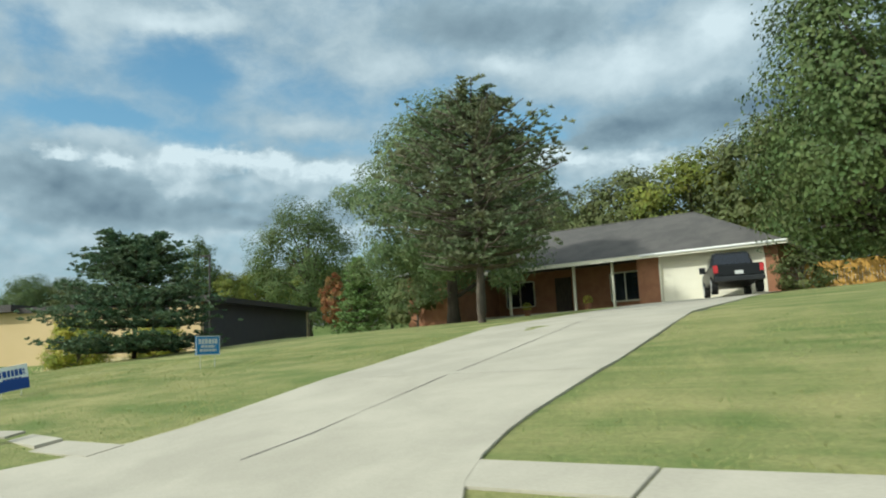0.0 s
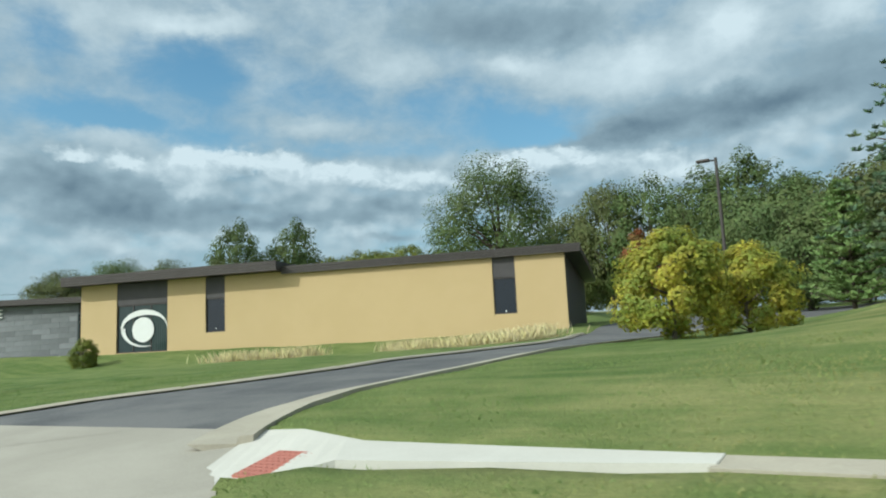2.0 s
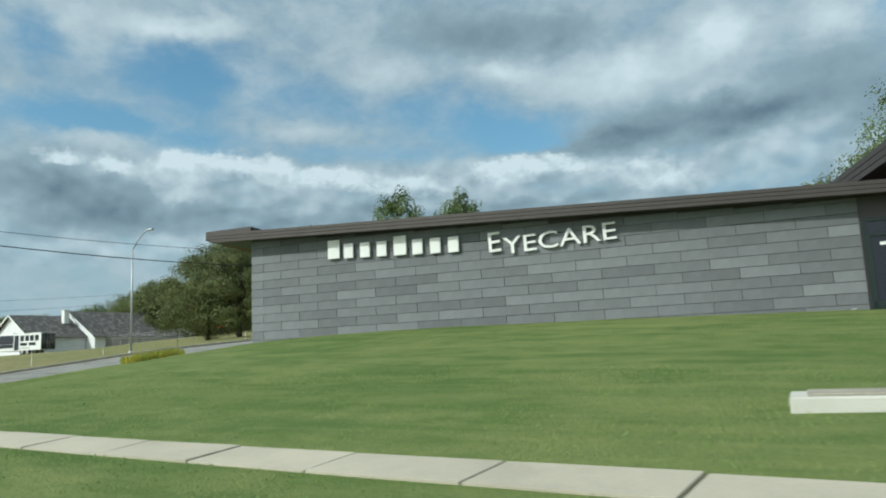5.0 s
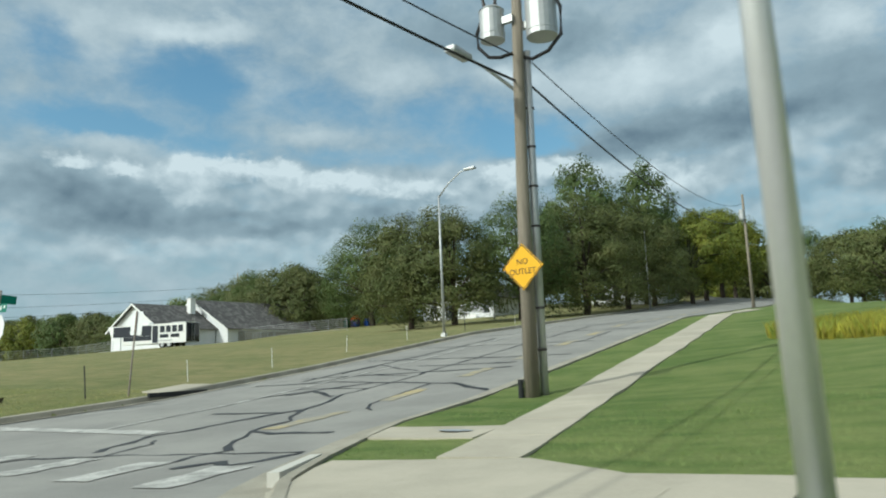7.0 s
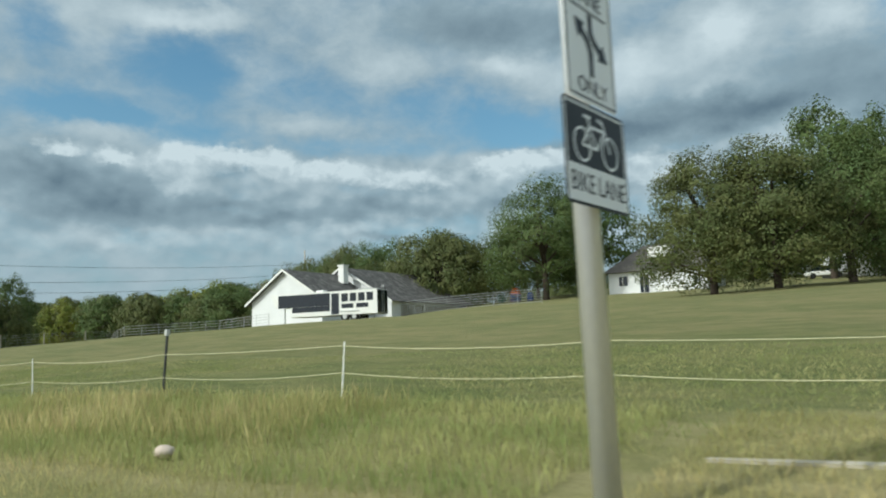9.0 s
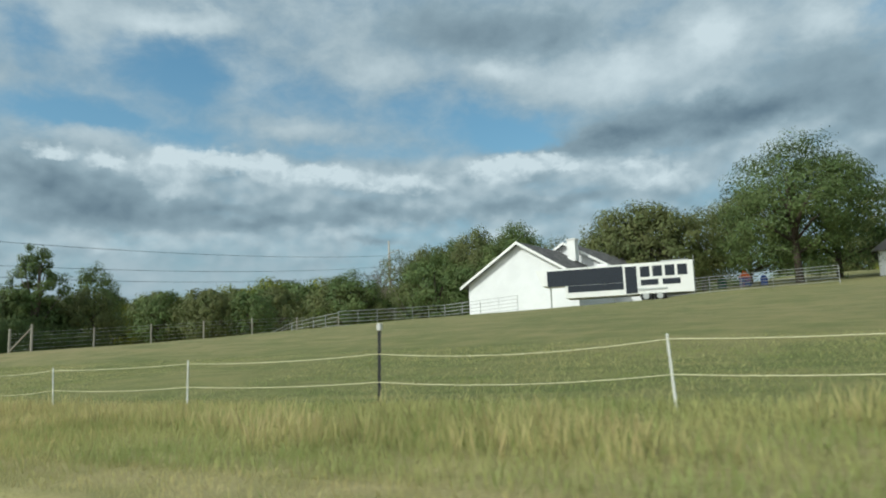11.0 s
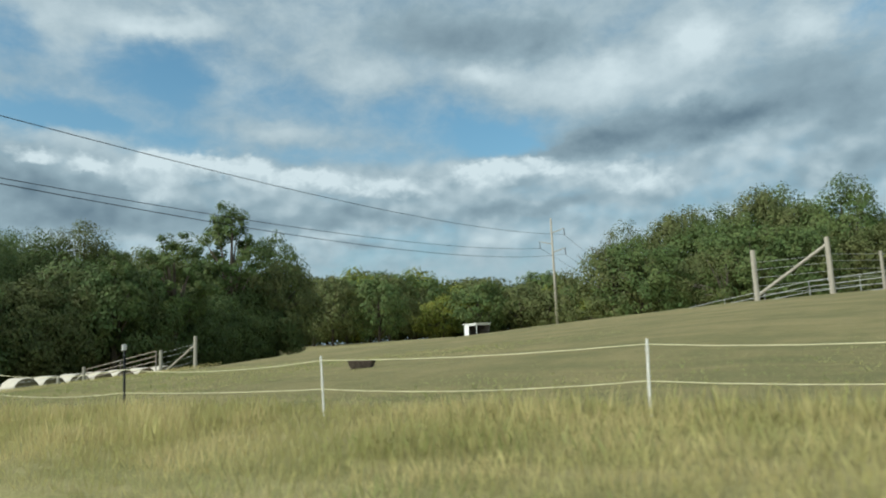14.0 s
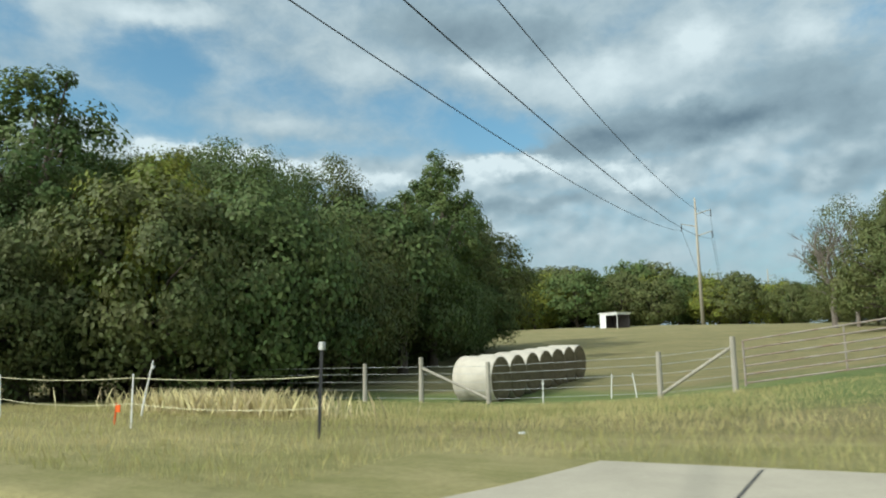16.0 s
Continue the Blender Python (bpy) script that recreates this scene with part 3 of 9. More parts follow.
# ---- the lie of the land ----
LAND_X = [30, -12, -24, -31, -45, -62, -82, -100, -114, -130, -165, -195, -212, -232, -262]
LAND_Y = [-14, 3.4, 8, 14, 22, 36, 60, 130]
LAND_H = ([0, 0.15, 0.9, 1.8, 2.5, 3.6, 4.5, 6],
          [0, 0.15, 0.95, 1.75, 2.3, 3.2, 4.2, 6],
          [0, 0.15, 0.85, 1.6, 2.3, 3.05, 4, 6],
          [0, 0.15, 0.75, 1.15, 1.35, 2.1, 3.2, 6],
          [0, 0.15, 0.65, 1.1, 1.5, 2.4, 3.2, 6],
          [0, 0.15, 0.55, 1.02, 1.86, 2.5, 3.3, 6],
          [0, 0.15, 0.6, 1.4, 2.3, 2.8, 3.6, 6],
          [0, 0.05, 0.15, 0.5, 1.35, 2.9, 4.2, 7],
          [0, 0.05, 0.2, 0.7, 1.45, 3.0, 4.8, 9.5],
          [0, 0.15, 0.6, 1.0, 1.8, 3.2, 5.0, 11],
          [0, 0.2, 0.55, 1.2, 2.2, 3.6, 5.1, 12],
          [0, 0.2, 0.55, 1.4, 2.5, 3.3, 3.8, 6],
          [0, 0.2, 0.5, 1.0, 1.7, 2.2, 2.2, 4.5],
          [0, 0.15, 0.2, -0.1, -0.4, 0.2, 1.0, 5],
          [0, 0.15, 0.1, -0.4, -0.6, 0, 1, 5.5])
ROAD_X = [0, -26, -52, -86, -106, -128, -164, -193, -222]
ROAD_Z = [0.48, 0.17, 0.12, 0.3, 0.04, -0.17, -0.4, -0.53, -0.5]
LX, LH = np.array(LAND_X[::-1], float), np.array(LAND_H[::-1], float)
RX, RZ = np.array(ROAD_X[::-1], float), np.array(ROAD_Z[::-1], float)


def pieces(name, bm, material, parent, label=""):
    """Each loose piece of a mesh as a part of its own."""
    seen = set()
    for face in bm.faces:
        if face in seen:
            continue
        stack, group = [face], []
        seen.add(face)
        while stack:
            f = stack.pop()
            group.append(f)
            for e in f.edges:
                for o in e.link_faces:
                    if o not in seen:
                        seen.add(o)
                        stack.append(o)
        one, moved = bmesh.new(), {}
        for f in group:
            for v in f.verts:
                if v not in moved:
                    moved[v] = one.verts.new(v.co)
            one.faces.new([moved[v] for v in f.verts])
        part(name, one, material, parent, label)
    bm.free()


def land(x, y):
    """Height of the bare land."""
    z = float(np.interp(x, RX, RZ))
    xc = min(max(x, LX[0]), LX[-1])
    i = int(min(max(np.searchsorted(LX, xc, side="right") - 1, 0), len(LX) - 2))
    u = (xc - LX[i]) / (LX[i + 1] - LX[i])
    u = u * u * (3 - 2 * u)
    row = LH[i] * (1 - u) + LH[i + 1] * u
    z += float(np.interp(min(max(y, LAND_Y[0]), 130), LAND_Y, row)) + max(0.0, min(y, 400) - 130) * 0.02
    # the hollow of the lawn below the office wall
    off = 31.32 + 0.3804 * (x + 40.55) - y
    if -66 < x < -37.6 and 0.4 < off < 12:
        z -= 0.38 * float(np.interp(off, (0.4, 3.0, 7.0, 12.0), (0, 1, 1, 0))) * float(np.interp(x, (-66, -62, -42, -37.6), (0, 1, 1, 0)))
    return z


MAIN_EDGE = 3.3                                   # road side of the main road's curb


def street_left(y):
    return float(np.interp(y, (3.3, 4.4, 5.0, 5.6, 6.3, 7.6, 9.8, 12.2, 14, 16.5, 21.5, 40, 75, 420), (-119.6, -117.2, -115.6, -114.7, -114.25, -114.0, -113.7, -113.0, -112.65, -112.75, -113.2, -115.0, -119.3, -158)))


def street_right(y):
    return float(np.interp(y, (3.3, 4.5, 6.1, 7.6, 9, 10.5, 13, 16.4, 21.7, 40, 75, 420), (-94.6, -96.9, -98.4, -99.25, -99.85, -100.35, -100.75, -101.1, -101.65, -103.3, -106.6, -145)))


def lot_edges(y):
    """Left and right edge of the asphalt drive beside the office building."""
    left = float(np.interp(y, (3.3, 4.2, 4.7, 4.9, 5.4, 6.1, 6.8, 8.5, 10.4, 12.7, 17, 24, 34, 60), (-44.6, -43.5, -42.7, -42.1, -41.2, -40.9, -40.2, -39.1, -38.0, -37.2, -37.0, -37.2, -40.0, -44.0)))
    right = float(np.interp(y, (3.3, 4.2, 4.8, 5.0, 6.0, 7.0, 8.6, 11.5, 18.6, 26, 34, 60), (-30.2, -31.0, -31.8, -32.0, -32.6, -33.0, -33.05, -33.0, -33.2, -33.0, -30.0, -26.0)))
    return left, right


# the new ramps each side of that drive: far edge and near edge, with the drop toward the drive
RAMPS = ((((-32.55, 6.0, -0.06), (-31.7, 5.85, 0), (-30.6, 5.50, 0), (-27.45, 5.40, 0)), ((-31.75, 4.45, -0.13), (-31.1, 4.5, -0.12), (-30.4, 4.90, 0), (-27.45, 5.18, 0)), -31.12),
         (((-40.95, 6.05, -0.02), (-42.2, 5.85, 0), (-43.0, 5.62, 0), (-43.8, 5.58, 0), (-45.5, 5.56, 0)), ((-41.2, 5.38, -0.12), (-42.0, 4.92, -0.12), (-42.7, 4.74, -0.11), (-43.8, 4.86, 0), (-45.5, 4.95, 0)), -42.5))


def on_ramp(x, y):
    for far, near, _ in RAMPS:
        xs = [p[0] for p in far]
        if not min(xs) + 0.1 < x < max(xs) - 0.1:
            continue
        f, n = sorted(far), sorted(near)
        if np.interp(x, [p[0] for p in n], [p[1] for p in n]) + 0.02 < y < np.interp(x, [p[0] for p in f], [p[1] for p in f]) - 0.05:
            return True
    return False


def in_road(x, y):
    """How far inside a paved way, in metres; negative outside."""
    d = MAIN_EDGE - y
    if y < 420:
        d = max(d, min(x - street_left(y), street_right(y) - x))
    if y < 60:
        l, r = lot_edges(y)
        d = max(d, min(x - l, r - x))
    return d


VERGE = 0.0
DROP = 0.13                                       # paving lies this far below the grass


def ground_z(x, y):
    return land(x, y) + VERGE


def steps(stops):
    out = [stops[0][0]]
    for (a, _), (b, s) in zip(stops, stops[1:]):
        n = max(1, round(abs(b - a) / s))
        out += [a + (b - a) * i / n for i in range(1, n + 1)]
    return out


def build_ground():
    xs = steps([(900, 0), (200, 60), (40, 10), (8, 2), (-30, 1), (-45, 0.2), (-92, 1), (-121, 0.2), (-230, 1.2), (-300, 4), (-600, 25), (-1500, 100)])
    ys = steps([(-400, 0), (-40, 60), (-14, 6), (2.4, 2), (14, 0.2), (24, 0.5), (60, 1.5), (140, 5), (420, 20), (1500, 120)])
    verts, faces = [], []
    rng = random.Random(4)
    for y in ys:
        for x in xs:
            d = in_road(x, y)
            z = land(x, y)
            if d > -0.02 or on_ramp(x, y):
                z -= 0.35
            else:
                z += VERGE
                z += (0.035 if y > 6.6 else 0.008) * noise.noise(Vector((x * 0.5, y * 0.5, 0))) + 0.012 * noise.noise(Vector((x * 2.3, y * 2.3, 5))) * (1 if y > 6.6 else 0.3)
                if x < -116 and y > 9:
                    z += 0.12 * noise.noise(Vector((x * 0.12, y * 0.12, 9)))
            verts.append((x, y, z))
    w = len(xs)
    for j in range(len(ys) - 1):
        for i in range(w - 1):
            a = j * w + i
            faces.append((a, a + 1, a + w + 1, a + w))
    me = bpy.data.meshes.new("ground")
    me.from_pydata(verts, [], [f[::-1] for f in faces])
    ob = mesh_part("ground", me, M_GRASS, None, "", True)
    tagged(ob, "sloping mown lawns and dry pasture grass beside the road", "ground", kind="structure")


build_ground()


def lot_lift(y):
    """The drive climbs from the road's gutter to just under its curbs."""
    return float(np.interp(y, (3.0, 6.1), (0.012 - DROP, -0.055)))


def strip(name, material, rows, lift, label, category, thick=0.0):
    """A paved sheet over rows of (left point, right point, columns) laid on the land."""
    bm = bmesh.new()
    prev = None
    for row in rows:
        line = [bm.verts.new((x, y, land(x, y) + (lift(y) if callable(lift) else lift))) for x, y in row]
        if prev:
            for a, b, c, d in zip(prev, prev[1:], line[1:], line):
                bm.faces.new((a, b, c, d))
        prev = line
    rim = bmesh.ops.extrude_edge_only(bm, edges=[e for e in bm.edges if e.is_boundary])
    for v in rim["geom"]:
        if isinstance(v, bmesh.types.BMVert):
            v.co.z -= 0.15
    ob = part(name, bm, material)
    return tagged(ob, label, category, kind="structure")


def lerp_row(a, b, n):
    return [(a[0] + (b[0] - a[0]) * i / n, a[1] + (b[1] - a[1]) * i / n) for i in range(n + 1)]


main_road = strip("road", M_ROAD, [lerp_row((x, -12), (x, MAIN_EDGE + 0.05), 6) for x in range(120, -420, -4)], -DROP,
                  "worn grey asphalt road with concrete gutters", "road")
side_rows = [lerp_row((street_left(y), y), (street_right(y), y), 14)
             for y in [3.3 + 0.35 * i for i in range(12)] + [7.5 + 0.9 * i for i in range(40)] + [44 + 5 * i for i in range(60)]]
side_road = strip("road", M_ROAD, side_rows, 0.004 - DROP, "cracked grey asphalt side street with tar seams", "road")
lot_rows = [lerp_row((lot_edges(y)[0], y), (lot_edges(y)[1], y), 6) for y in [6.1 + 0.5 * i for i in range(109)]]
lot_road = strip("driveway", M_ASPHALT, lot_rows, -0.062, "dark sealed asphalt drive beside the office building", "driveway")
apron_rows = [lerp_row((lot_edges(y)[0], y), (lot_edges(y)[1], y), 6) for y in [3.0 + 0.31 * i for i in range(11)]]
apron = strip("driveway", M_APRON, apron_rows, lot_lift, "pale concrete apron where the drive meets the road", "driveway")


def house_drive_edges(y):
    left = float(np.interp(y, (3.3, 4.3, 5.2, 6.5, 9, 14, 22, 30, 36.8), (-9.55, -8.5, -7.88, -7.85, -7.95, -8.55, -9.7, -11.6, -12.4)))
    right = float(np.interp(y, (3.3, 4.3, 5.2, 6, 8.6, 12, 21, 30, 36.8), (-2.6, -3.2, -3.5, -3.6, -3.65, -4.0, -4.8, -5.9, -6.2)))
    return left, right


house_drive = strip("driveway", M_CONCRETE, [lerp_row((house_drive_edges(y)[0], y), (house_drive_edges(y)[1], y), 6) for y in [3.2 + 0.6 * i for i in range(57)]],
                    0.028, "long pale concrete driveway with a dark centre joint", "driveway")
farm_rows = [lerp_row((float(np.interp(y, (3, 4, 5, 6.2), (-226.5, -225.0, -224.6, -224.3))), y), (float(np.interp(y, (3, 4, 5, 6.2), (-217.6, -218.9, -219.4, -219.4))), y), 8)
             for y in [3.0 + 0.32 * i for i in range(11)]]
farm_drive = strip("driveway", M_CONCRETE, farm_rows, 0.025, "short pale concrete field entrance", "driveway")


def ribbon(bm, pts, width, lift, vary=0.0, rng=None, on=0.0):
    """A narrow band laid on the land along points."""
    left, right = [], []
    for i, p in enumerate(pts):
        a, b = Vector(pts[max(i - 1, 0)][:2]), Vector(pts[min(i + 1, len(pts) - 1)][:2])
        d = (b - a).normalized()
        w = width * (1 + (rng.uniform(-vary, vary) if rng else 0)) / 2
        nx, ny = -d.y * w, d.x * w
        z = lambda q: land(q[0], q[1]) + (lift(q[1]) if callable(lift) else lift)
        l, r = (p[0] + nx, p[1] + ny), (p[0] - nx, p[1] - ny)
        left.append(bm.verts.new((*l, z(l))))
        right.append(bm.verts.new((*r, z(r))))
    for i in range(len(pts) - 1):
        bm.faces.new((left[i], right[i], right[i + 1], left[i + 1]))
    return bm


def wiggle(a, b, n, amp, rng):
    out = []
    off = 0.0
    for i in range(n + 1):
        t = i / n
        off = off * 0.8 + rng.uniform(-amp, amp)
        dx, dy = b[0] - a[0], b[1] - a[1]
        ln = math.hypot(dx, dy) or 1
        out.append((a[0] + dx * t - dy / ln * off, a[1] + dy * t + dx / ln * off))
    return out


def road_marks():
    rng = random.Random(11)
    # tar seams: a main one that wanders up the street, and its branches
    seams = [[(-102.04, 6.34), (-102.02, 7.41), (-102.24, 8.05), (-102.17, 8.55), (-102.88, 9.39), (-103.6, 10.38), (-103.93, 11.56), (-105.11, 13.23), (-105.93, 15.12), (-105.99, 16.98), (-106.4, 19.46), (-106.93, 24.43), (-107.3, 30), (-108.6, 46)],
             [(-105.99, 5.19), (-105.75, 6.31), (-105.42, 7.15), (-103.81, 7.85), (-102.05, 8.32), (-100.55, 8.65)], [(-104.73, 7.97), (-105.09, 8.49), (-105.56, 9.53), (-105.27, 10.32), (-105.23, 11.79), (-105.11, 13.23)],
             [(-103.6, 10.38), (-102.8, 10.16), (-101.57, 10.25)], [(-111.19, 17.08), (-108.5, 17.86), (-106.04, 17.56), (-103.65, 17.23), (-101.75, 15.89)], [(-107.8, 15.14), (-107.55, 15.99), (-106.0, 15.13)]]
    seams += [[(-104.35, 17.32), (-103.94, 14.03), (-103.02, 13.11)], [(-110.08, 19.83), (-110.39, 22.52), (-107.08, 20.22)], [(-104.05, 6.74), (-104.38, 8.59), (-104.92, 9.14)], [(-101.55, 7.07), (-101.26, 7.75), (-100.82, 7.54), (-100.52, 8.55)],
              [(-108.8, 16.3), (-106.0, 16.5)], [(-110.8, 18.8), (-103.6, 20.4)], [(-112.4, 24.0), (-103.0, 23.4)], [(-108.6, 14.6), (-106.6, 17.6)], [(-113.0, 28.6), (-104.0, 28.0)], [(-110.0, 18), (-111.0, 32)], [(-104.0, 33), (-113.6, 34.0)],
              [(-107.8, 5.5), (-109.0, 7.6)], [(-109.4, 17.4), (-108.9, 19.6), (-106.6, 19.2)], [(-108.0, 21.6), (-104.2, 21.9)], [(-105.8, 25.5), (-104.6, 28.5), (-105.0, 32)], [(-113.4, 38), (-104.8, 38.6)], [(-107.2, 12.2), (-105.2, 12.6)]]
    for line in seams:
        wide = rng.choice((0.09, 0.12, 0.16))
        pts = []
        for a, b in zip(line, line[1:]):
            pts += wiggle(a, b, max(3, int(math.dist(a, b) / 0.35)), 0.07, rng)[(1 if pts else 0):]
        part("tar_seam", ribbon(bmesh.new(), pts, wide, 0.012 - DROP, 0.5, rng), M_TAR, side_road)
    # stop line, lane line, crosswalk bars, centre line
    part("stop_line", ribbon(bmesh.new(), lerp_row((-113.0, 9.68), (-105.8, 9.85), 10), 0.42, 0.016 - DROP, 0.1, rng), M_PAINT, side_road, "worn white stop line")
    part("lane_line", ribbon(bmesh.new(), [(-107.95 - 0.107 * (y - 9.9), y) for y in np.arange(9.9, 34, 0.8)], 0.14, 0.016 - DROP), M_PAINT, side_road)
    for y0 in range(38, 90, 8):
        part("lane_dash", ribbon(bmesh.new(), [(-107.95 - 0.107 * (y - 9.9), y) for y in np.arange(y0, y0 + 3.2, 0.8)], 0.13, 0.016 - DROP), M_PAINT, side_road)
    for y0 in np.arange(10.5, 60, 4.0):
        part("centre_line", ribbon(bmesh.new(), [(-103.2 - 0.10 * (y - 9), y) for y in np.arange(y0, y0 + 2.4, 0.6)], 0.42, 0.014 - DROP, 0.3, rng), M_YELLOWPAINT, side_road, "faded yellow centre line")
    for i, x in enumerate((-100.5, -102.2, -104.0, -105.95, -107.8, -109.75, -111.6, -113.05)):
        part("crosswalk_bar", ribbon(bmesh.new(), lerp_row((x + 0.15, 5.95), (x - 0.15, 7.45), 5), 0.6, 0.016 - DROP, 0.15, rng), M_PAINT, side_road, "worn white crosswalk bar")
    # joints of the long driveway
    mid = lambda y: sum(house_drive_edges(y)) / 2 + 0.05
    part("joint", ribbon(bmesh.new(), [(mid(y), y) for y in np.arange(4.6, 36, 0.8)], 0.014, 0.032, 0.9, rng), M_TAR, house_drive)
    for y in np.arange(8, 36, 4.2):
        l, r = house_drive_edges(y)
        part("joint", ribbon(bmesh.new(), lerp_row((l, y), (r, y), 6), 0.012, 0.030), M_CURB, house_drive)
    for x in (-221.5, -223.0):
        part("joint", ribbon(bmesh.new(), lerp_row((x, 3.3), (x, 6.1), 5), 0.02, 0.03), M_TAR, farm_drive)
    part("joint", ribbon(bmesh.new(), lerp_row((-38.6, 3.8), (-35.0, 5.9), 8), 0.015, lambda y: lot_lift(y) + 0.004), M_CURB, apron)


road_marks()


def curb(pts, label, gutter=0.45, side=1, low=0.0, mat=None, high=0.16):
    """A concrete curb and gutter along points; side: where the grass lies."""
    bm = bmesh.new()
    prof = [(-gutter, 0.012 + low), (-0.02, low), (0.0, high - 0.03), (0.03, high - 0.005), (0.16, high), (0.17, -0.2)]
    prev = None
    for i, p in enumerate(pts):
        a, b = Vector(pts[max(i - 1, 0)]), Vector(pts[min(i + 1, len(pts) - 1)])
        d = (b - a).normalized()
        nrm = Vector((-d.y, d.x)) * side
        base = land(*p) - DROP
        ring = [bm.verts.new((p[0] + nrm.x * o, p[1] + nrm.y * o, base + h + 0.012)) for o, h in prof]
        if prev:
            for k in range(len(prof) - 1):
                bm.faces.new((prev[k], prev[k + 1], ring[k + 1], ring[k]))
        if i in (0, len(pts) - 1):
            bm.faces.new(ring)
        prev = ring
    ob = part("curb", bm, mat or M_CURB)
    return tagged(ob, label, "curb", kind="structure")


ys = [3.3 + 0.3 * i for i in range(14)] + [7.5 + 1.0 * i for i in range(100)]
curb([(street_left(y), y) for y in ys], "weathered concrete curb along the side street", side=1)
curb([(street_right(y), y) for y in ys], "weathered concrete curb with a broad tan gutter along the side street", 0.58, side=-1)
yl = [5.5 + 0.4 * i for i in range(57)]
curb([(lot_edges(y)[0], y) for y in yl], "pale concrete curb along the asphalt drive", 0.12, side=1, low=0.075, mat=M_CONCRETE, high=0.13)
curb([(lot_edges(y)[1], y) for y in yl], "pale concrete curb along the asphalt drive", 0.55, side=-1, low=0.075, mat=M_CONCRETE)


def walk_edges(x):
    """Near and far edge of the sidewalk along the main road, where the grass leaves it bare."""
    if x > -106:
        xs = (-95, -88, -75, -60, -55, -43.5, -29.4, -24, -11, -9.2, -7.5, -3, 8)
        return (float(np.interp(x, xs, (5.95, 5.82, 5.55, 5.38, 5.05, 4.95, 5.10, 5.12, 5.08, 4.62, 4.40, 4.30, 4.20))),
                float(np.interp(x, xs, (6.90, 6.57, 6.20, 6.02, 5.65, 5.56, 5.42, 5.37, 5.36, 5.00, 4.95, 4.85, 4.70))))
    xs = (-122.3, -119.7, -118, -116, -114.4)
    return float(np.interp(x, xs, (6.02, 6.33, 6.40, 6.0, 5.75))), float(np.interp(x, xs, (6.08, 6.55, 6.95, 7.25, 7.5)))


def street_walk(y):
    return float(np.interp(y, (7.6, 9.8, 13.6, 17.5, 112), (-96.95, -97.38, -98.2, -98.85, -110.8)))


def drape(name, rows, material, parent, lift, label="", fine=4):
    """A thin sheet over rows of points, laid on the land."""
    bm = bmesh.new()
    prev = None
    for row in rows:
        pts = []
        for a, b in zip(row, row[1:]):
            pts += [tuple(u + (v - u) * i / fine for u, v in zip(a, b)) for i in range(fine)]
        pts.append(row[-1])
        line = [bm.verts.new((p[0], p[1], land(p[0], p[1]) + lift + (p[2] if len(p) > 2 else 0))) for p in pts]
        if prev:
            for a, b, c, d in zip(prev, prev[1:], line[1:], line):
                bm.faces.new((a, b, c, d))
        prev = line
    bm.normal_update()
    bm.faces.ensure_lookup_table()
    if bm.faces[0].normal.z < 0:
        bmesh.ops.reverse_faces(bm, faces=bm.faces[:])
    rim = bmesh.ops.extrude_edge_only(bm, edges=[e for e in bm.edges if e.is_boundary])
    for v in rim["geom"]:
        if isinstance(v, bmesh.types.BMVert):
            v.co.z -= 0.22
    return part(name, bm, material, parent, label)


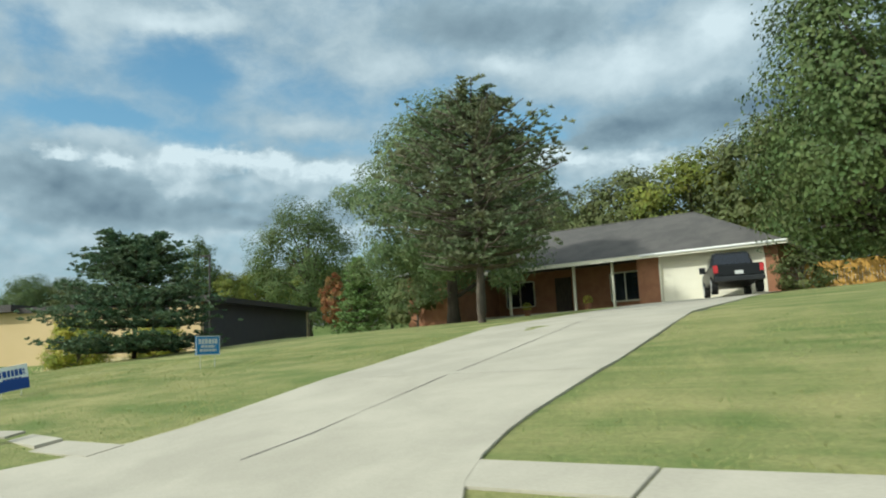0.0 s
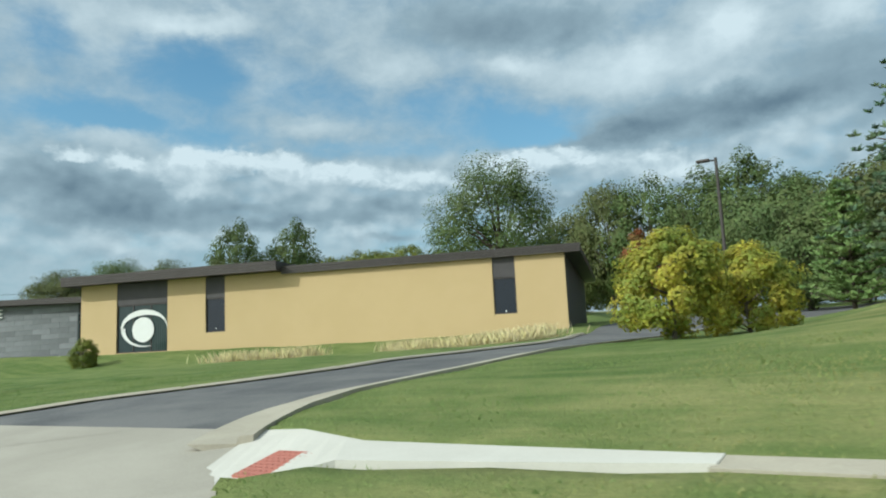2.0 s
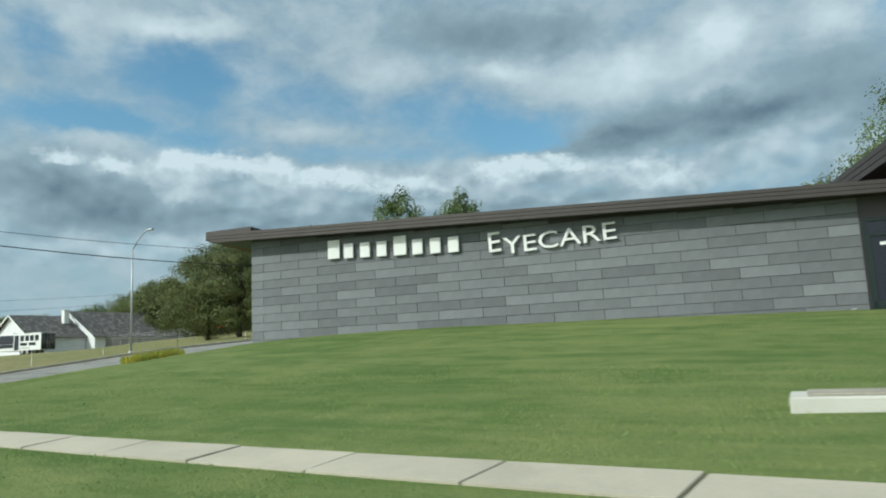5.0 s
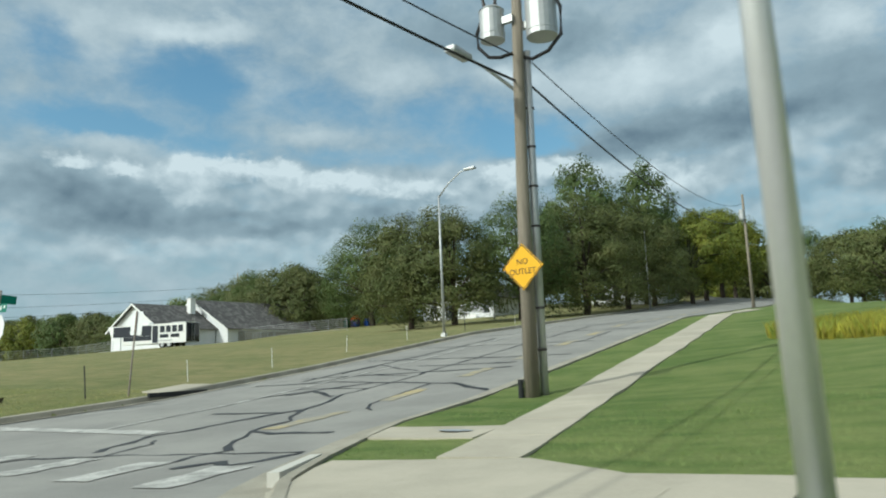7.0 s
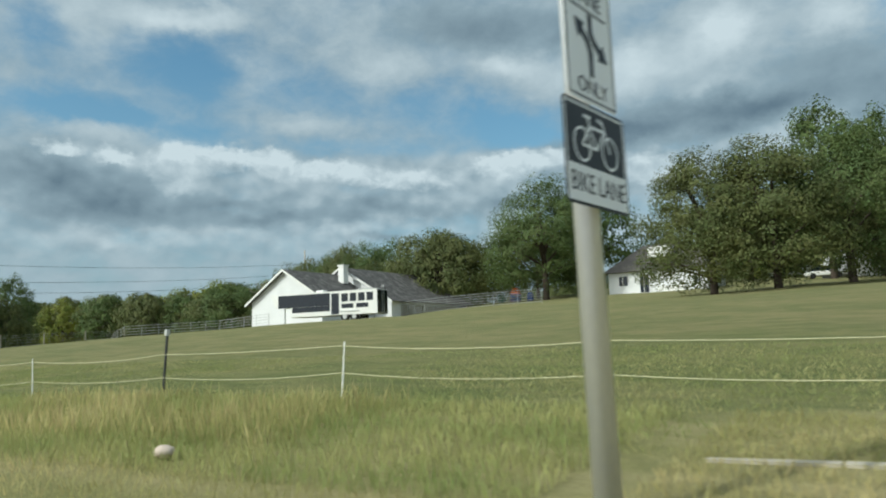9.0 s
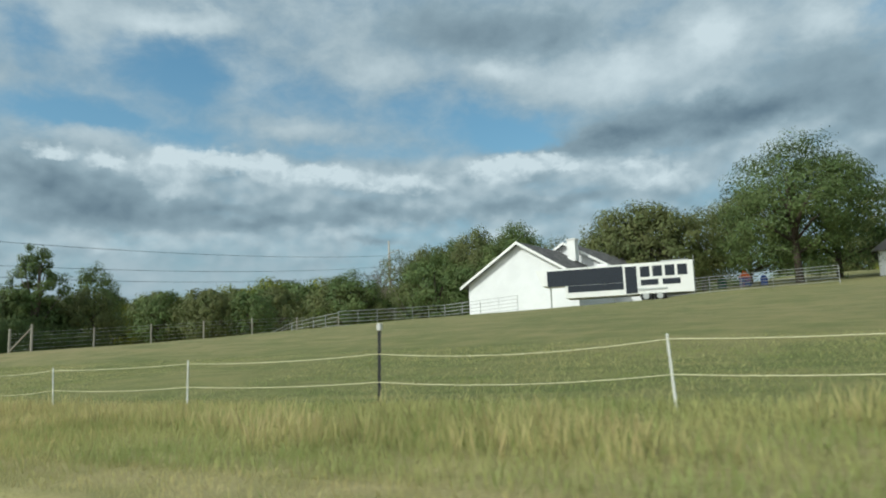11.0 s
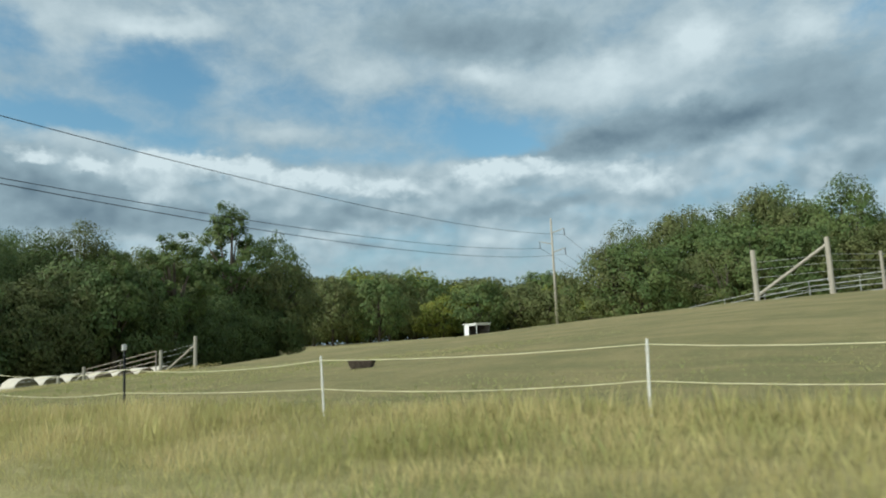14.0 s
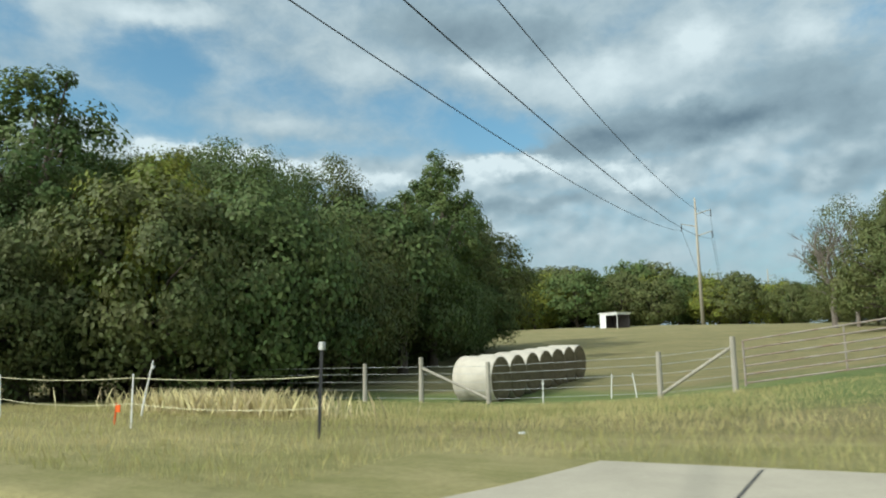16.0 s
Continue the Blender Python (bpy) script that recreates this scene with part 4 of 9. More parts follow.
def sidewalk():
    top = thing("sidewalk", "pale concrete sidewalk of square slabs, grass over its edges", "sidewalk", kind="structure")
    slabs = []
    for k in range(3):
        rng = random.Random(k)
        bm = cube((-0.74, -0.5, -0.12), (0.74, 0.5, 0.0), 0.012)
        for v in bm.verts:
            v.co.z += rng.uniform(-0.004, 0.004)
        me = bpy.data.meshes.new("slab")
        bm.to_mesh(me)
        bm.free()
        me.materials.append(M_CONCRETE)
        slabs.append(me)
    rng = random.Random(8)
    x = 7.0
    while x > -95:
        w = 1.5
        xm = x - w / 2
        near, far = walk_edges(xm)
        y = (near + far) / 2
        skip = (-8.2 < xm < -2.9) or (-44.9 < xm < -28.2) or (-114.0 < xm < -95.2)
        if not skip:
            n1, f1 = walk_edges(xm - 0.7)
            n2, f2 = walk_edges(xm + 0.7)
            slope = math.degrees(math.atan2(land(xm, y + 0.5) - land(xm, y - 0.5), 1.0))
            along = math.degrees(math.atan2(land(xm + 0.7, y) - land(xm - 0.7, y), 1.4))
            turn = math.degrees(math.atan2(n2 + f2 - n1 - f1, 2.8))
            ob = new("slab", slabs[rng.randrange(3)])
            ob.parent = top
            ob.matrix_basis = pose(xm, y, ground_z(xm, y) + 0.022 + rng.uniform(-0.006, 0.006), slope + rng.uniform(-0.3, 0.3), -along + rng.uniform(-0.3, 0.3), turn) @ Matrix.Diagonal((1, far - near, 1, 1))
        x -= w
    # the walk beside the side street, laid on the slope
    for i in range(32):
        ya, yb = 7.66 + 1.5 * i, 7.66 + 1.5 * i + 1.485
        wob = [0.06 * noise.noise(Vector((q * 0.7, k * 5.0, 3))) for k in (0, 1) for q in (ya, (ya + yb) / 2, yb)]
        row = lambda q, k: [(street_walk(q) - 0.55 + wob[k], q), (street_walk(q) + 0.55 + wob[3 + k], q)]
        drape("slab", [row(yb, 2), row((ya + yb) / 2, 1), row(ya, 0)], M_CONCRETE, top, 0.03 + rng.uniform(-0.004, 0.004))
    # the overgrown end of the walk beyond the side street
    xs = [-113.9 - 1.5 * i for i in range(6)] + [-122.3]
    for xa, xb in zip(xs, xs[1:]):
        (na, fa), (nb, fb) = walk_edges(xa - 0.01), walk_edges(xb + 0.01)
        drape("slab", [[(xa - 0.01, fa), (xb + 0.01, fb)], [(xa - 0.01, na), (xb + 0.01, nb)]], M_CONCRETE, top, 0.026)
    # broad landings at the corners, the gutter inlet lids and their plates
    drape("landing", [[(-97.0, 4.7), (-94.4, 4.9)], [(-97.9, 5.5), (-94.4, 5.6)], [(-98.15, 6.1), (-94.4, 6.3)], [(-98.55, 6.8), (-95.0, 6.9)], [(-98.75, 7.3), (-96.3, 7.65)]], M_CONCRETE, top, 0.026, "wide concrete corner landing")
    drape("landing", [[(-100.0, 10.0), (-97.95, 10.05)], [(-99.65, 9.0), (-97.85, 9.0)]], M_CONCRETE, top, 0.03, "concrete inlet lid")
    drape("landing", [[(-114.65, 15.3), (-112.85, 14.7)], [(-114.8, 17.0), (-113.0, 16.8)]], M_CONCRETE, top, 0.046, "concrete inlet lid")
    plate = bmesh.new()
    ring_v = [plate.verts.new((-98.48 + 0.29 * math.cos(a * 0.3927), 9.55 + 0.15 * math.sin(a * 0.3927), land(-98.48, 9.55) + 0.045)) for a in range(16)]
    plate.faces.new(ring_v)
    part("cover", plate, M_GALV, top, "oval steel manhole cover")
    # a solid black block stands for the shade in the drain's mouth
    part("inlet", cube((-112.70, 14.2, land(-112.7, 15.2) - 0.11), (-112.60, 16.3, land(-112.7, 15.2) + 0.03)), M_BLACK, top, "black block for the shade in the street drain's mouth")
    for y0, y1 in ((7.75, 8.1), (6.2, 6.9)):
        part("paint", ribbon(bmesh.new(), [(street_left(y) - 0.08, y) for y in np.linspace(y0, y1, 4)], 0.15, 0.050, 0.2, rng), M_SIGNYELLOW, top, "flaking yellow paint on the curb")
    for xa, ya, xb, yb in ((-116.95, 6.45, -116.7, 6.75), (-116.45, 6.3, -116.25, 6.5), (-116.75, 6.15, -116.5, 6.1)):
        part("paint", ribbon(bmesh.new(), lerp_row((xa, ya), (xb, yb), 4), 0.10, 0.034, 0.5, rng), M_CYAN, top, "sprayed blue utility mark")
    # raised curb wing beside the corner landing
    bm = bmesh.new()
    foot = ((-99.35, 7.55), (-99.20, 7.60), (-98.62, 6.35), (-98.76, 6.30))
    hull(bm, [(x, y, land(x, y) - 0.15) for x, y in foot], [(x, y, land(x, y) + 0.05) for x, y in foot])
    part("curb_wing", bm, M_NEWCONC, top)


sidewalk()


# ---- plants ----
def quads_mesh(name, centres, normals, ups, sizes, aspect=0.6, fold=0.25):
    """Many small leaves: two triangles each, bent along the middle."""
    n = len(centres)
    nrm = normals / (np.linalg.norm(normals, axis=1, keepdims=True) + 1e-9)
    side = np.cross(ups, nrm)
    side /= np.linalg.norm(side, axis=1, keepdims=True) + 1e-9
    up = np.cross(nrm, side)
    s = sizes[:, None]
    v = np.empty((n, 4, 3))
    v[:, 0] = centres - up * s * 0.5
    v[:, 1] = centres + side * s * aspect * 0.5 + nrm * s * fold * 0.5
    v[:, 2] = centres + up * s * 0.5
    v[:, 3] = centres - side * s * aspect * 0.5 + nrm * s * fold * 0.5
    idx = np.arange(n)[:, None] * 4
    tri = np.concatenate([idx + np.array([[0, 1, 2]]), idx + np.array([[0, 2, 3]])], axis=1).reshape(-1, 3)
    me = bpy.data.meshes.new(name)
    me.vertices.add(n * 4)
    me.vertices.foreach_set("co", v.reshape(-1).astype(np.float32))
    me.loops.add(len(tri) * 3)
    me.loops.foreach_set("vertex_index", tri.reshape(-1).astype(np.int32))
    me.polygons.add(len(tri))
    me.polygons.foreach_set("loop_start", (np.arange(len(tri)) * 3).astype(np.int32))
    me.polygons.foreach_set("loop_total", np.full(len(tri), 3, np.int32))
    me.update(calc_edges=True)
    return me


def blades_mesh(name, base, height, width, lean, rng):
    """Grass blades: a thin bent triangle pair each."""
    n = len(base)
    ang = rng.uniform(0, 2 * np.pi, n)
    side = np.stack([np.cos(ang), np.sin(ang), np.zeros(n)], 1) * width[:, None]
    la = rng.uniform(0, 2 * np.pi, n)
    bend = np.stack([np.cos(la), np.sin(la), np.zeros(n)], 1) * (lean * height)[:, None]
    up = np.zeros((n, 3))
    up[:, 2] = height
    v = np.empty((n, 4, 3))
    v[:, 0] = base - side * 0.5
    v[:, 1] = base + side * 0.5
    v[:, 2] = base + up * 0.55 + bend * 0.35 + side * 0.4
    v[:, 3] = base + up + bend
    idx = np.arange(n)[:, None] * 4
    tri = np.concatenate([idx + np.array([[0, 1, 2]]), idx + np.array([[0, 2, 3]])], axis=1).reshape(-1, 3)
    me = bpy.data.meshes.new(name)
    me.vertices.add(n * 4)
    me.vertices.foreach_set("co", v.reshape(-1).astype(np.float32))
    me.loops.add(len(tri) * 3)
    me.loops.foreach_set("vertex_index", tri.reshape(-1).astype(np.int32))
    me.polygons.add(len(tri))
    me.polygons.foreach_set("loop_start", (np.arange(len(tri)) * 3).astype(np.int32))
    me.polygons.foreach_set("loop_total", np.full(len(tri), 3, np.int32))
    me.update(calc_edges=True)
    return me


def unit(rng, n):
    v = rng.normal(size=(n, 3))
    return v / np.linalg.norm(v, axis=1, keepdims=True)


def broadleaf(seed, high, trunk, rx, clumps, leaves, leaf, mat, bark, label, category="tree", name="tree", squash=1.0, low=0.0, rag=0.35, group="", skirt=0.0, puff=1.0):
    """A broad-leaved tree or bush at the origin: trunk with limbs, and a lumpy crown of leaves with gaps."""
    rng = np.random.default_rng(seed)
    pr = random.Random(seed)
    top = thing(name, label, category, group=group)
    cz, rz = (high + trunk * 0.75 + low) / 2, (high - trunk * 0.75 - low) / 2
    cen = []
    lump = [(unit(rng, 1)[0], pr.uniform(0.15, rag)) for _ in range(7)]
    while len(cen) < clumps:
        d = unit(rng, 1)[0]
        r = pr.uniform(0.45, 1.0) ** 0.55
        swell = 1.0
        for q, a in lump:
            swell += 0.75 * a * max(0.0, float(d @ q) - 0.45)
        taper = 1.0 - 0.25 * max(0.0, d[2])
        if d[2] < 0:
            taper *= 1 + skirt * (1 / max(0.35, math.hypot(d[0], d[1])) - 1)
        c = np.array([d[0] * rx * r * swell * taper, d[1] * rx * r * swell * taper, cz + d[2] * rz * r * (0.85 + 0.3 * (swell - 1)) * squash])
        if c[2] > trunk * 0.6 + low:
            cen.append(c)
    cen = np.array(cen)
    # clumps: flattened puffs
    cr = rx * puff * rng.uniform(0.16, 0.29, clumps)
    k = rng.integers(0, clumps, leaves)
    d = unit(rng, leaves)
    d[:, 2] *= 0.7
    rad = rng.uniform(0.35, 1.0, leaves) ** 0.6
    pos = cen[k] + d * (cr[k] * rad)[:, None]
    out = pos - np.array([0, 0, cz])
    out /= np.linalg.norm(out, axis=1, keepdims=True) + 1e-9
    nrm = d * 0.6 + out * 0.7 + unit(rng, leaves) * 0.45 + np.array([0, 0, 0.2])
    me = quads_mesh("crown", pos, nrm, unit(rng, leaves), leaf * rng.uniform(0.6, 1.35, leaves), 0.65, 0.25)
    bm = bmesh.new()
    tr = max(0.05 if high > 1.2 else 0.010, high * 0.022)
    lean = (pr.uniform(-0.3, 0.3), pr.uniform(-0.3, 0.3))
    pts = [(lean[0] * t * t, lean[1] * t * t, -0.3 + (cz + rz * 0.5 + 0.3) * t) for t in (0, 0.1, 0.3, 0.55, 0.8, 1)]
    chain(bm, pts, [tr * 1.5, tr * 1.1, tr * 0.9, tr * 0.7, tr * 0.45, tr * 0.15], 9)
    for i in range(min(clumps, 16)):
        c = Vector(cen[i])
        h = pr.uniform(0.45, 0.85) * min(c.z, cz)
        a = Vector((lean[0] * 0.2, lean[1] * 0.2, max(trunk * 0.5, h)))
        m = a.lerp(c, 0.5) + Vector((0, 0, 0.08 * (c - a).length))
        chain(bm, [a, m, c], [tr * 0.45, tr * 0.28, tr * 0.08], 6)
    part("trunk", bm, bark, top, smooth=True)
    mesh_part("crown", me, mat, top)
    return top


def conifer(seed, high, trunk, profile, whorls, arms, mat, bark, label, tuft=0.42, tufts=9, droop=0.0, lift=0.12, name="tree", bare=0.0, needles=9, group=""):
    """A pine: a straight trunk, whorls of limbs, and flat sprays of needle tufts toward the limb ends. profile(u): limb length at height u in 0..1."""
    rng = np.random.default_rng(seed)
    pr = random.Random(seed)
    top = thing(name, label, "tree", group=group)
    bm = bmesh.new()
    tr = high * 0.020
    chain(bm, [(0, 0, -0.3), (0, 0, 0.4), (0.05, 0, high * 0.4), (0.0, 0.06, high * 0.75), (0, 0, high * 0.97)], [tr * 1.45, tr * 1.1, tr * 0.85, tr * 0.45, 0.03], 10)
    pos, nrm, siz = [], [], []
    for w in range(whorls):
        u = (w + pr.uniform(-0.3, 0.3)) / whorls
        u = min(max(u, 0.0), 1.0)
        z = trunk + (high - trunk) * u
        n = arms + pr.randint(-1, 1)
        a0 = pr.uniform(0, 6.28)
        for i in range(n):
            a = a0 + 6.283 * i / n + pr.uniform(-0.3, 0.3)
            ln = profile(u) * pr.uniform(0.76, 1.04)
            if ln < 0.2:
                continue
            rise = ln * (lift + 0.5 * u * u) * pr.uniform(0.5, 1.5) - droop * ln
            e = Vector((math.cos(a) * ln, math.sin(a) * ln, z + rise))
            s = Vector((0, 0, z))
            m = s.lerp(e, 0.55) + Vector((0, 0, -0.06 * ln))
            chain(bm, [s, m, e], [max(0.02, tr * 0.38 * (1 - 0.5 * u)), max(0.014, tr * 0.2), 0.012], 5)
            if pr.random() < bare:
                continue
            for k in range(tufts):
                f = pr.uniform(0.25, 1.0)
                b = s.lerp(m, f / 0.55) if f < 0.55 else m.lerp(e, min(1.06, (f - 0.55) / 0.45))
                spread = ln * 0.20 * (1.15 - 0.5 * f)
                c = np.array(b) + rng.normal(size=3) * np.array([spread, spread, spread * 0.13]) + np.array([0, 0, 0.05])
                d = unit(rng, needles)
                d[:, 2] = np.abs(d[:, 2]) * 0.8 + 0.05
                sz = tuft * rng.uniform(0.6, 1.3, needles)
                pos.append(c + d * sz[:, None] * 0.42)
                nrm.append(d)
                siz.append(sz)
    pos, d, siz = np.concatenate(pos), np.concatenate(nrm), np.concatenate(siz)
    # each needle spray stands along its own direction
    flat = np.cross(d, unit(rng, len(d)))
    me = quads_mesh("needles", pos, flat, np.cross(flat, np.cross(d, flat)), siz, 0.34, 0.1)
    part("trunk", bm, bark, top, smooth=True)
    mesh_part("needles", me, mat, top)
    return top


def plant(ob, x, y, turn=0.0, scale=1.0, sink=0.0, group="", label=""):
    m = Matrix.Translation((x, y, ground_z(x, y) - sink)) @ Matrix.Rotation(radians(turn), 4, "Z") @ Matrix.Diagonal((scale, scale, scale, 1))
    c = copy_thing(ob, m)
    return tagged(c, label, group=group)


def settle(ob, x, y, turn=0.0, sink=0.0):
    """Put a thing that is built at the origin in its place."""
    ob.matrix_basis = pose(x, y, ground_z(x, y) - sink, 0, 0, turn)
    return ob


def garden_trees():
    dome = lambda u: 3.75 * max(0.02, 1 - u) ** 0.55 * min(1.0, 0.72 + u)
    pine = conifer(5, 4.35, 0.3, dome, 10, 11, L_PINE, M_DARKBARK, "wide dark pine with layered sprays of blue-green needles on a lawn", 0.14, 54, 0.0, 0.05, needles=14)
    settle(pine, -24.5, 15.9)
    tall = lambda u: 3.35 * math.sin(math.pi * min(1.0, 0.18 + 0.78 * u)) ** 0.8
    old = conifer(8, 7.6, 1.9, tall, 17, 8, L_PINEOPEN, M_BARK, "tall open pine with a pale trunk and dull green needles", 0.18, 33, 0.02, 0.08, bare=0.25, needles=12)
    settle(old, -13.0, 21.1)
    dense = broadleaf(3, 12.0, 0.7, 4.5, 220, 60000, 0.16, L_DENSE, M_DARKBARK, "tall dense dark green tree before a brick house", rag=0.3, skirt=0.5)
    settle(dense, -19.9, 30.0)
    cone = lambda u: 1.7 * (1 - u) ** 0.8 + 0.1
    spruce = conifer(12, 5.2, 0.3, cone, 15, 7, L_PALESPRUCE, M_BARK, "young pale green conifer on the lawn", 0.24, 11, 0.0, 0.2, needles=11)
    settle(spruce, -29.3, 34.0)
    red = broadleaf(21, 6.0, 0.9, 1.6, 90, 8000, 0.15, L_RED, M_BARK, "young maple with red and orange autumn leaves", rag=0.2)
    settle(red, -41.9, 46.0)
    red.scale = (0.8, 0.8, 1.02)
    y1 = broadleaf(31, 3.1, 0.15, 1.15, 80, 15000, 0.10, L_YELLOW, M_TWIG, "rounded bush with yellow-green autumn leaves", "bush", "bush", low=-0.25, skirt=0.9, puff=1.45)
    settle(y1, -31.6, 17.9, 0, 0.12)
    y2 = broadleaf(32, 2.6, 0.15, 1.15, 72, 14000, 0.10, L_YELLOW, M_TWIG, "rounded bush with yellow-green autumn leaves", "bush", "bush", low=-0.25, skirt=0.9, puff=1.45)
    settle(y2, -30.55, 21.0, 0, 0.12)
    y3 = broadleaf(33, 1.5, 0.05, 0.62, 130, 11000, 0.058, L_YELLOWGREEN, M_TWIG, "small leafy bush on the lawn by the office window", "bush", "bush", low=-0.25, skirt=0.7, puff=1.1, rag=0.35)
    settle(y3, -61.0, 20.1)
    y4 = broadleaf(34, 3.0, 0.2, 1.5, 36, 2600, 0.2, L_OLIVE, M_TWIG, "shaggy green shrub beside the brick house", "bush", "bush", low=-0.2, skirt=0.8, puff=1.3)
    settle(y4, -24.6, 33.5)
    y5 = broadleaf(35, 1.7, 0.1, 1.2, 26, 1800, 0.14, L_OLIVE, M_TWIG, "brown-green shrub beside the garage", "bush", "bush", low=-0.25, skirt=0.9, puff=1.45)
    settle(y5, -5.2, 36.0)
    corner = broadleaf(36, 5.2, 0.45, 1.28, 230, 26000, 0.085, L_CORNER, M_DARKBARK, "small egg-shaped tree with bronze-green leaves on the lawn", rag=0.22, skirt=0.95, puff=1.2, low=-0.4)
    settle(corner, -91.9, 26.9)


garden_trees()

# kinds of larger trees, each copied along the back of the place
KINDS = [broadleaf(41, 14, 1.3, 5.6, 160, 12500, 0.31, L_DECID, M_DARKBARK, "large leafy green tree with a rounded crown", rag=0.35, skirt=0.85),
         broadleaf(42, 15, 1.5, 5.0, 160, 12500, 0.31, L_DARK, M_DARKBARK, "tall dark green tree with a dense crown", rag=0.45, skirt=0.85),
         broadleaf(43, 12, 0.9, 5.8, 160, 12500, 0.31, L_OLIVE, M_DARKBARK, "spreading olive-green tree with drooping outer leaves", rag=0.4, skirt=0.9),
         broadleaf(44, 11, 1.4, 4.6, 120, 16000, 0.25, L_YELLOWGREEN, M_DARKBARK, "yellow-green tree turning for autumn", rag=0.4),
         broadleaf(45, 9, 0.4, 5.2, 140, 20000, 0.23, L_OLIVE, M_DARKBARK, "thick bushy tree, leafy down to the ground", rag=0.45, skirt=0.7),
         broadleaf(46, 17, 4.0, 3.6, 110, 12000, 0.27, L_DECID, M_BARK, "tall thin tree with gaps in its crown", rag=0.6),
         broadleaf(47, 8, 0.3, 5.0, 140, 20000, 0.22, L_DARK, M_DARKBARK, "dark thicket tree, leafy down to the ground", rag=0.5, skirt=0.7),
         broadleaf(48, 11, 1.0, 5.0, 80, 7000, 0.22, L_OLIVE, M_TWIG, "thin half-bare tree with brown twigs", rag=0.5),
         broadleaf(49, 9, 0.4, 5.2, 110, 5600, 0.40, L_OLIVE, M_DARKBARK, "distant olive-green tree in a hazy tree line", rag=0.45),
         broadleaf(50, 10, 0.4, 5.0, 110, 5600, 0.40, L_DECID, M_DARKBARK, "distant green tree in a hazy tree line", rag=0.45),
         broadleaf(51, 8, 0.4, 5.0, 110, 5600, 0.38, L_YELLOWGREEN, M_DARKBARK, "distant yellow-green tree in a hazy tree line", rag=0.45),
         broadleaf(52, 14, 0.6, 5.0, 170, 32000, 0.20, L_DARK, M_DARKBARK, "dark green woodland tree, leafy to the ground", rag=0.45, skirt=0.9, puff=1.35),
         broadleaf(53, 13, 0.8, 4.6, 150, 28000, 0.20, L_OLIVE, M_DARKBARK, "olive woodland tree with an uneven crown", rag=0.55, skirt=0.9, puff=1.35)]
used = [False] * len(KINDS)


def tree(kind, x, y, scale=1.0, turn=0.0, sink=0.0, group=""):
    wide, tall = scale if isinstance(scale, tuple) else (scale, scale)
    if not used[kind]:
        used[kind] = True
        ob = KINDS[kind]
        ob.matrix_basis = Matrix.Translation((x, y, ground_z(x, y) - sink)) @ Matrix.Rotation(radians(turn), 4, "Z") @ Matrix.Diagonal((wide, wide, tall, 1))
        return tagged(ob, group=group)
    m = Matrix.Translation((x, y, ground_z(x, y) - sink)) @ Matrix.Rotation(radians(turn), 4, "Z")
    ob = KINDS[kind]
    keep = ob.scale.copy()
    ob.scale = (wide, wide, tall)
    c = copy_thing(ob, m)
    ob.scale = keep
    return tagged(c, group=group)


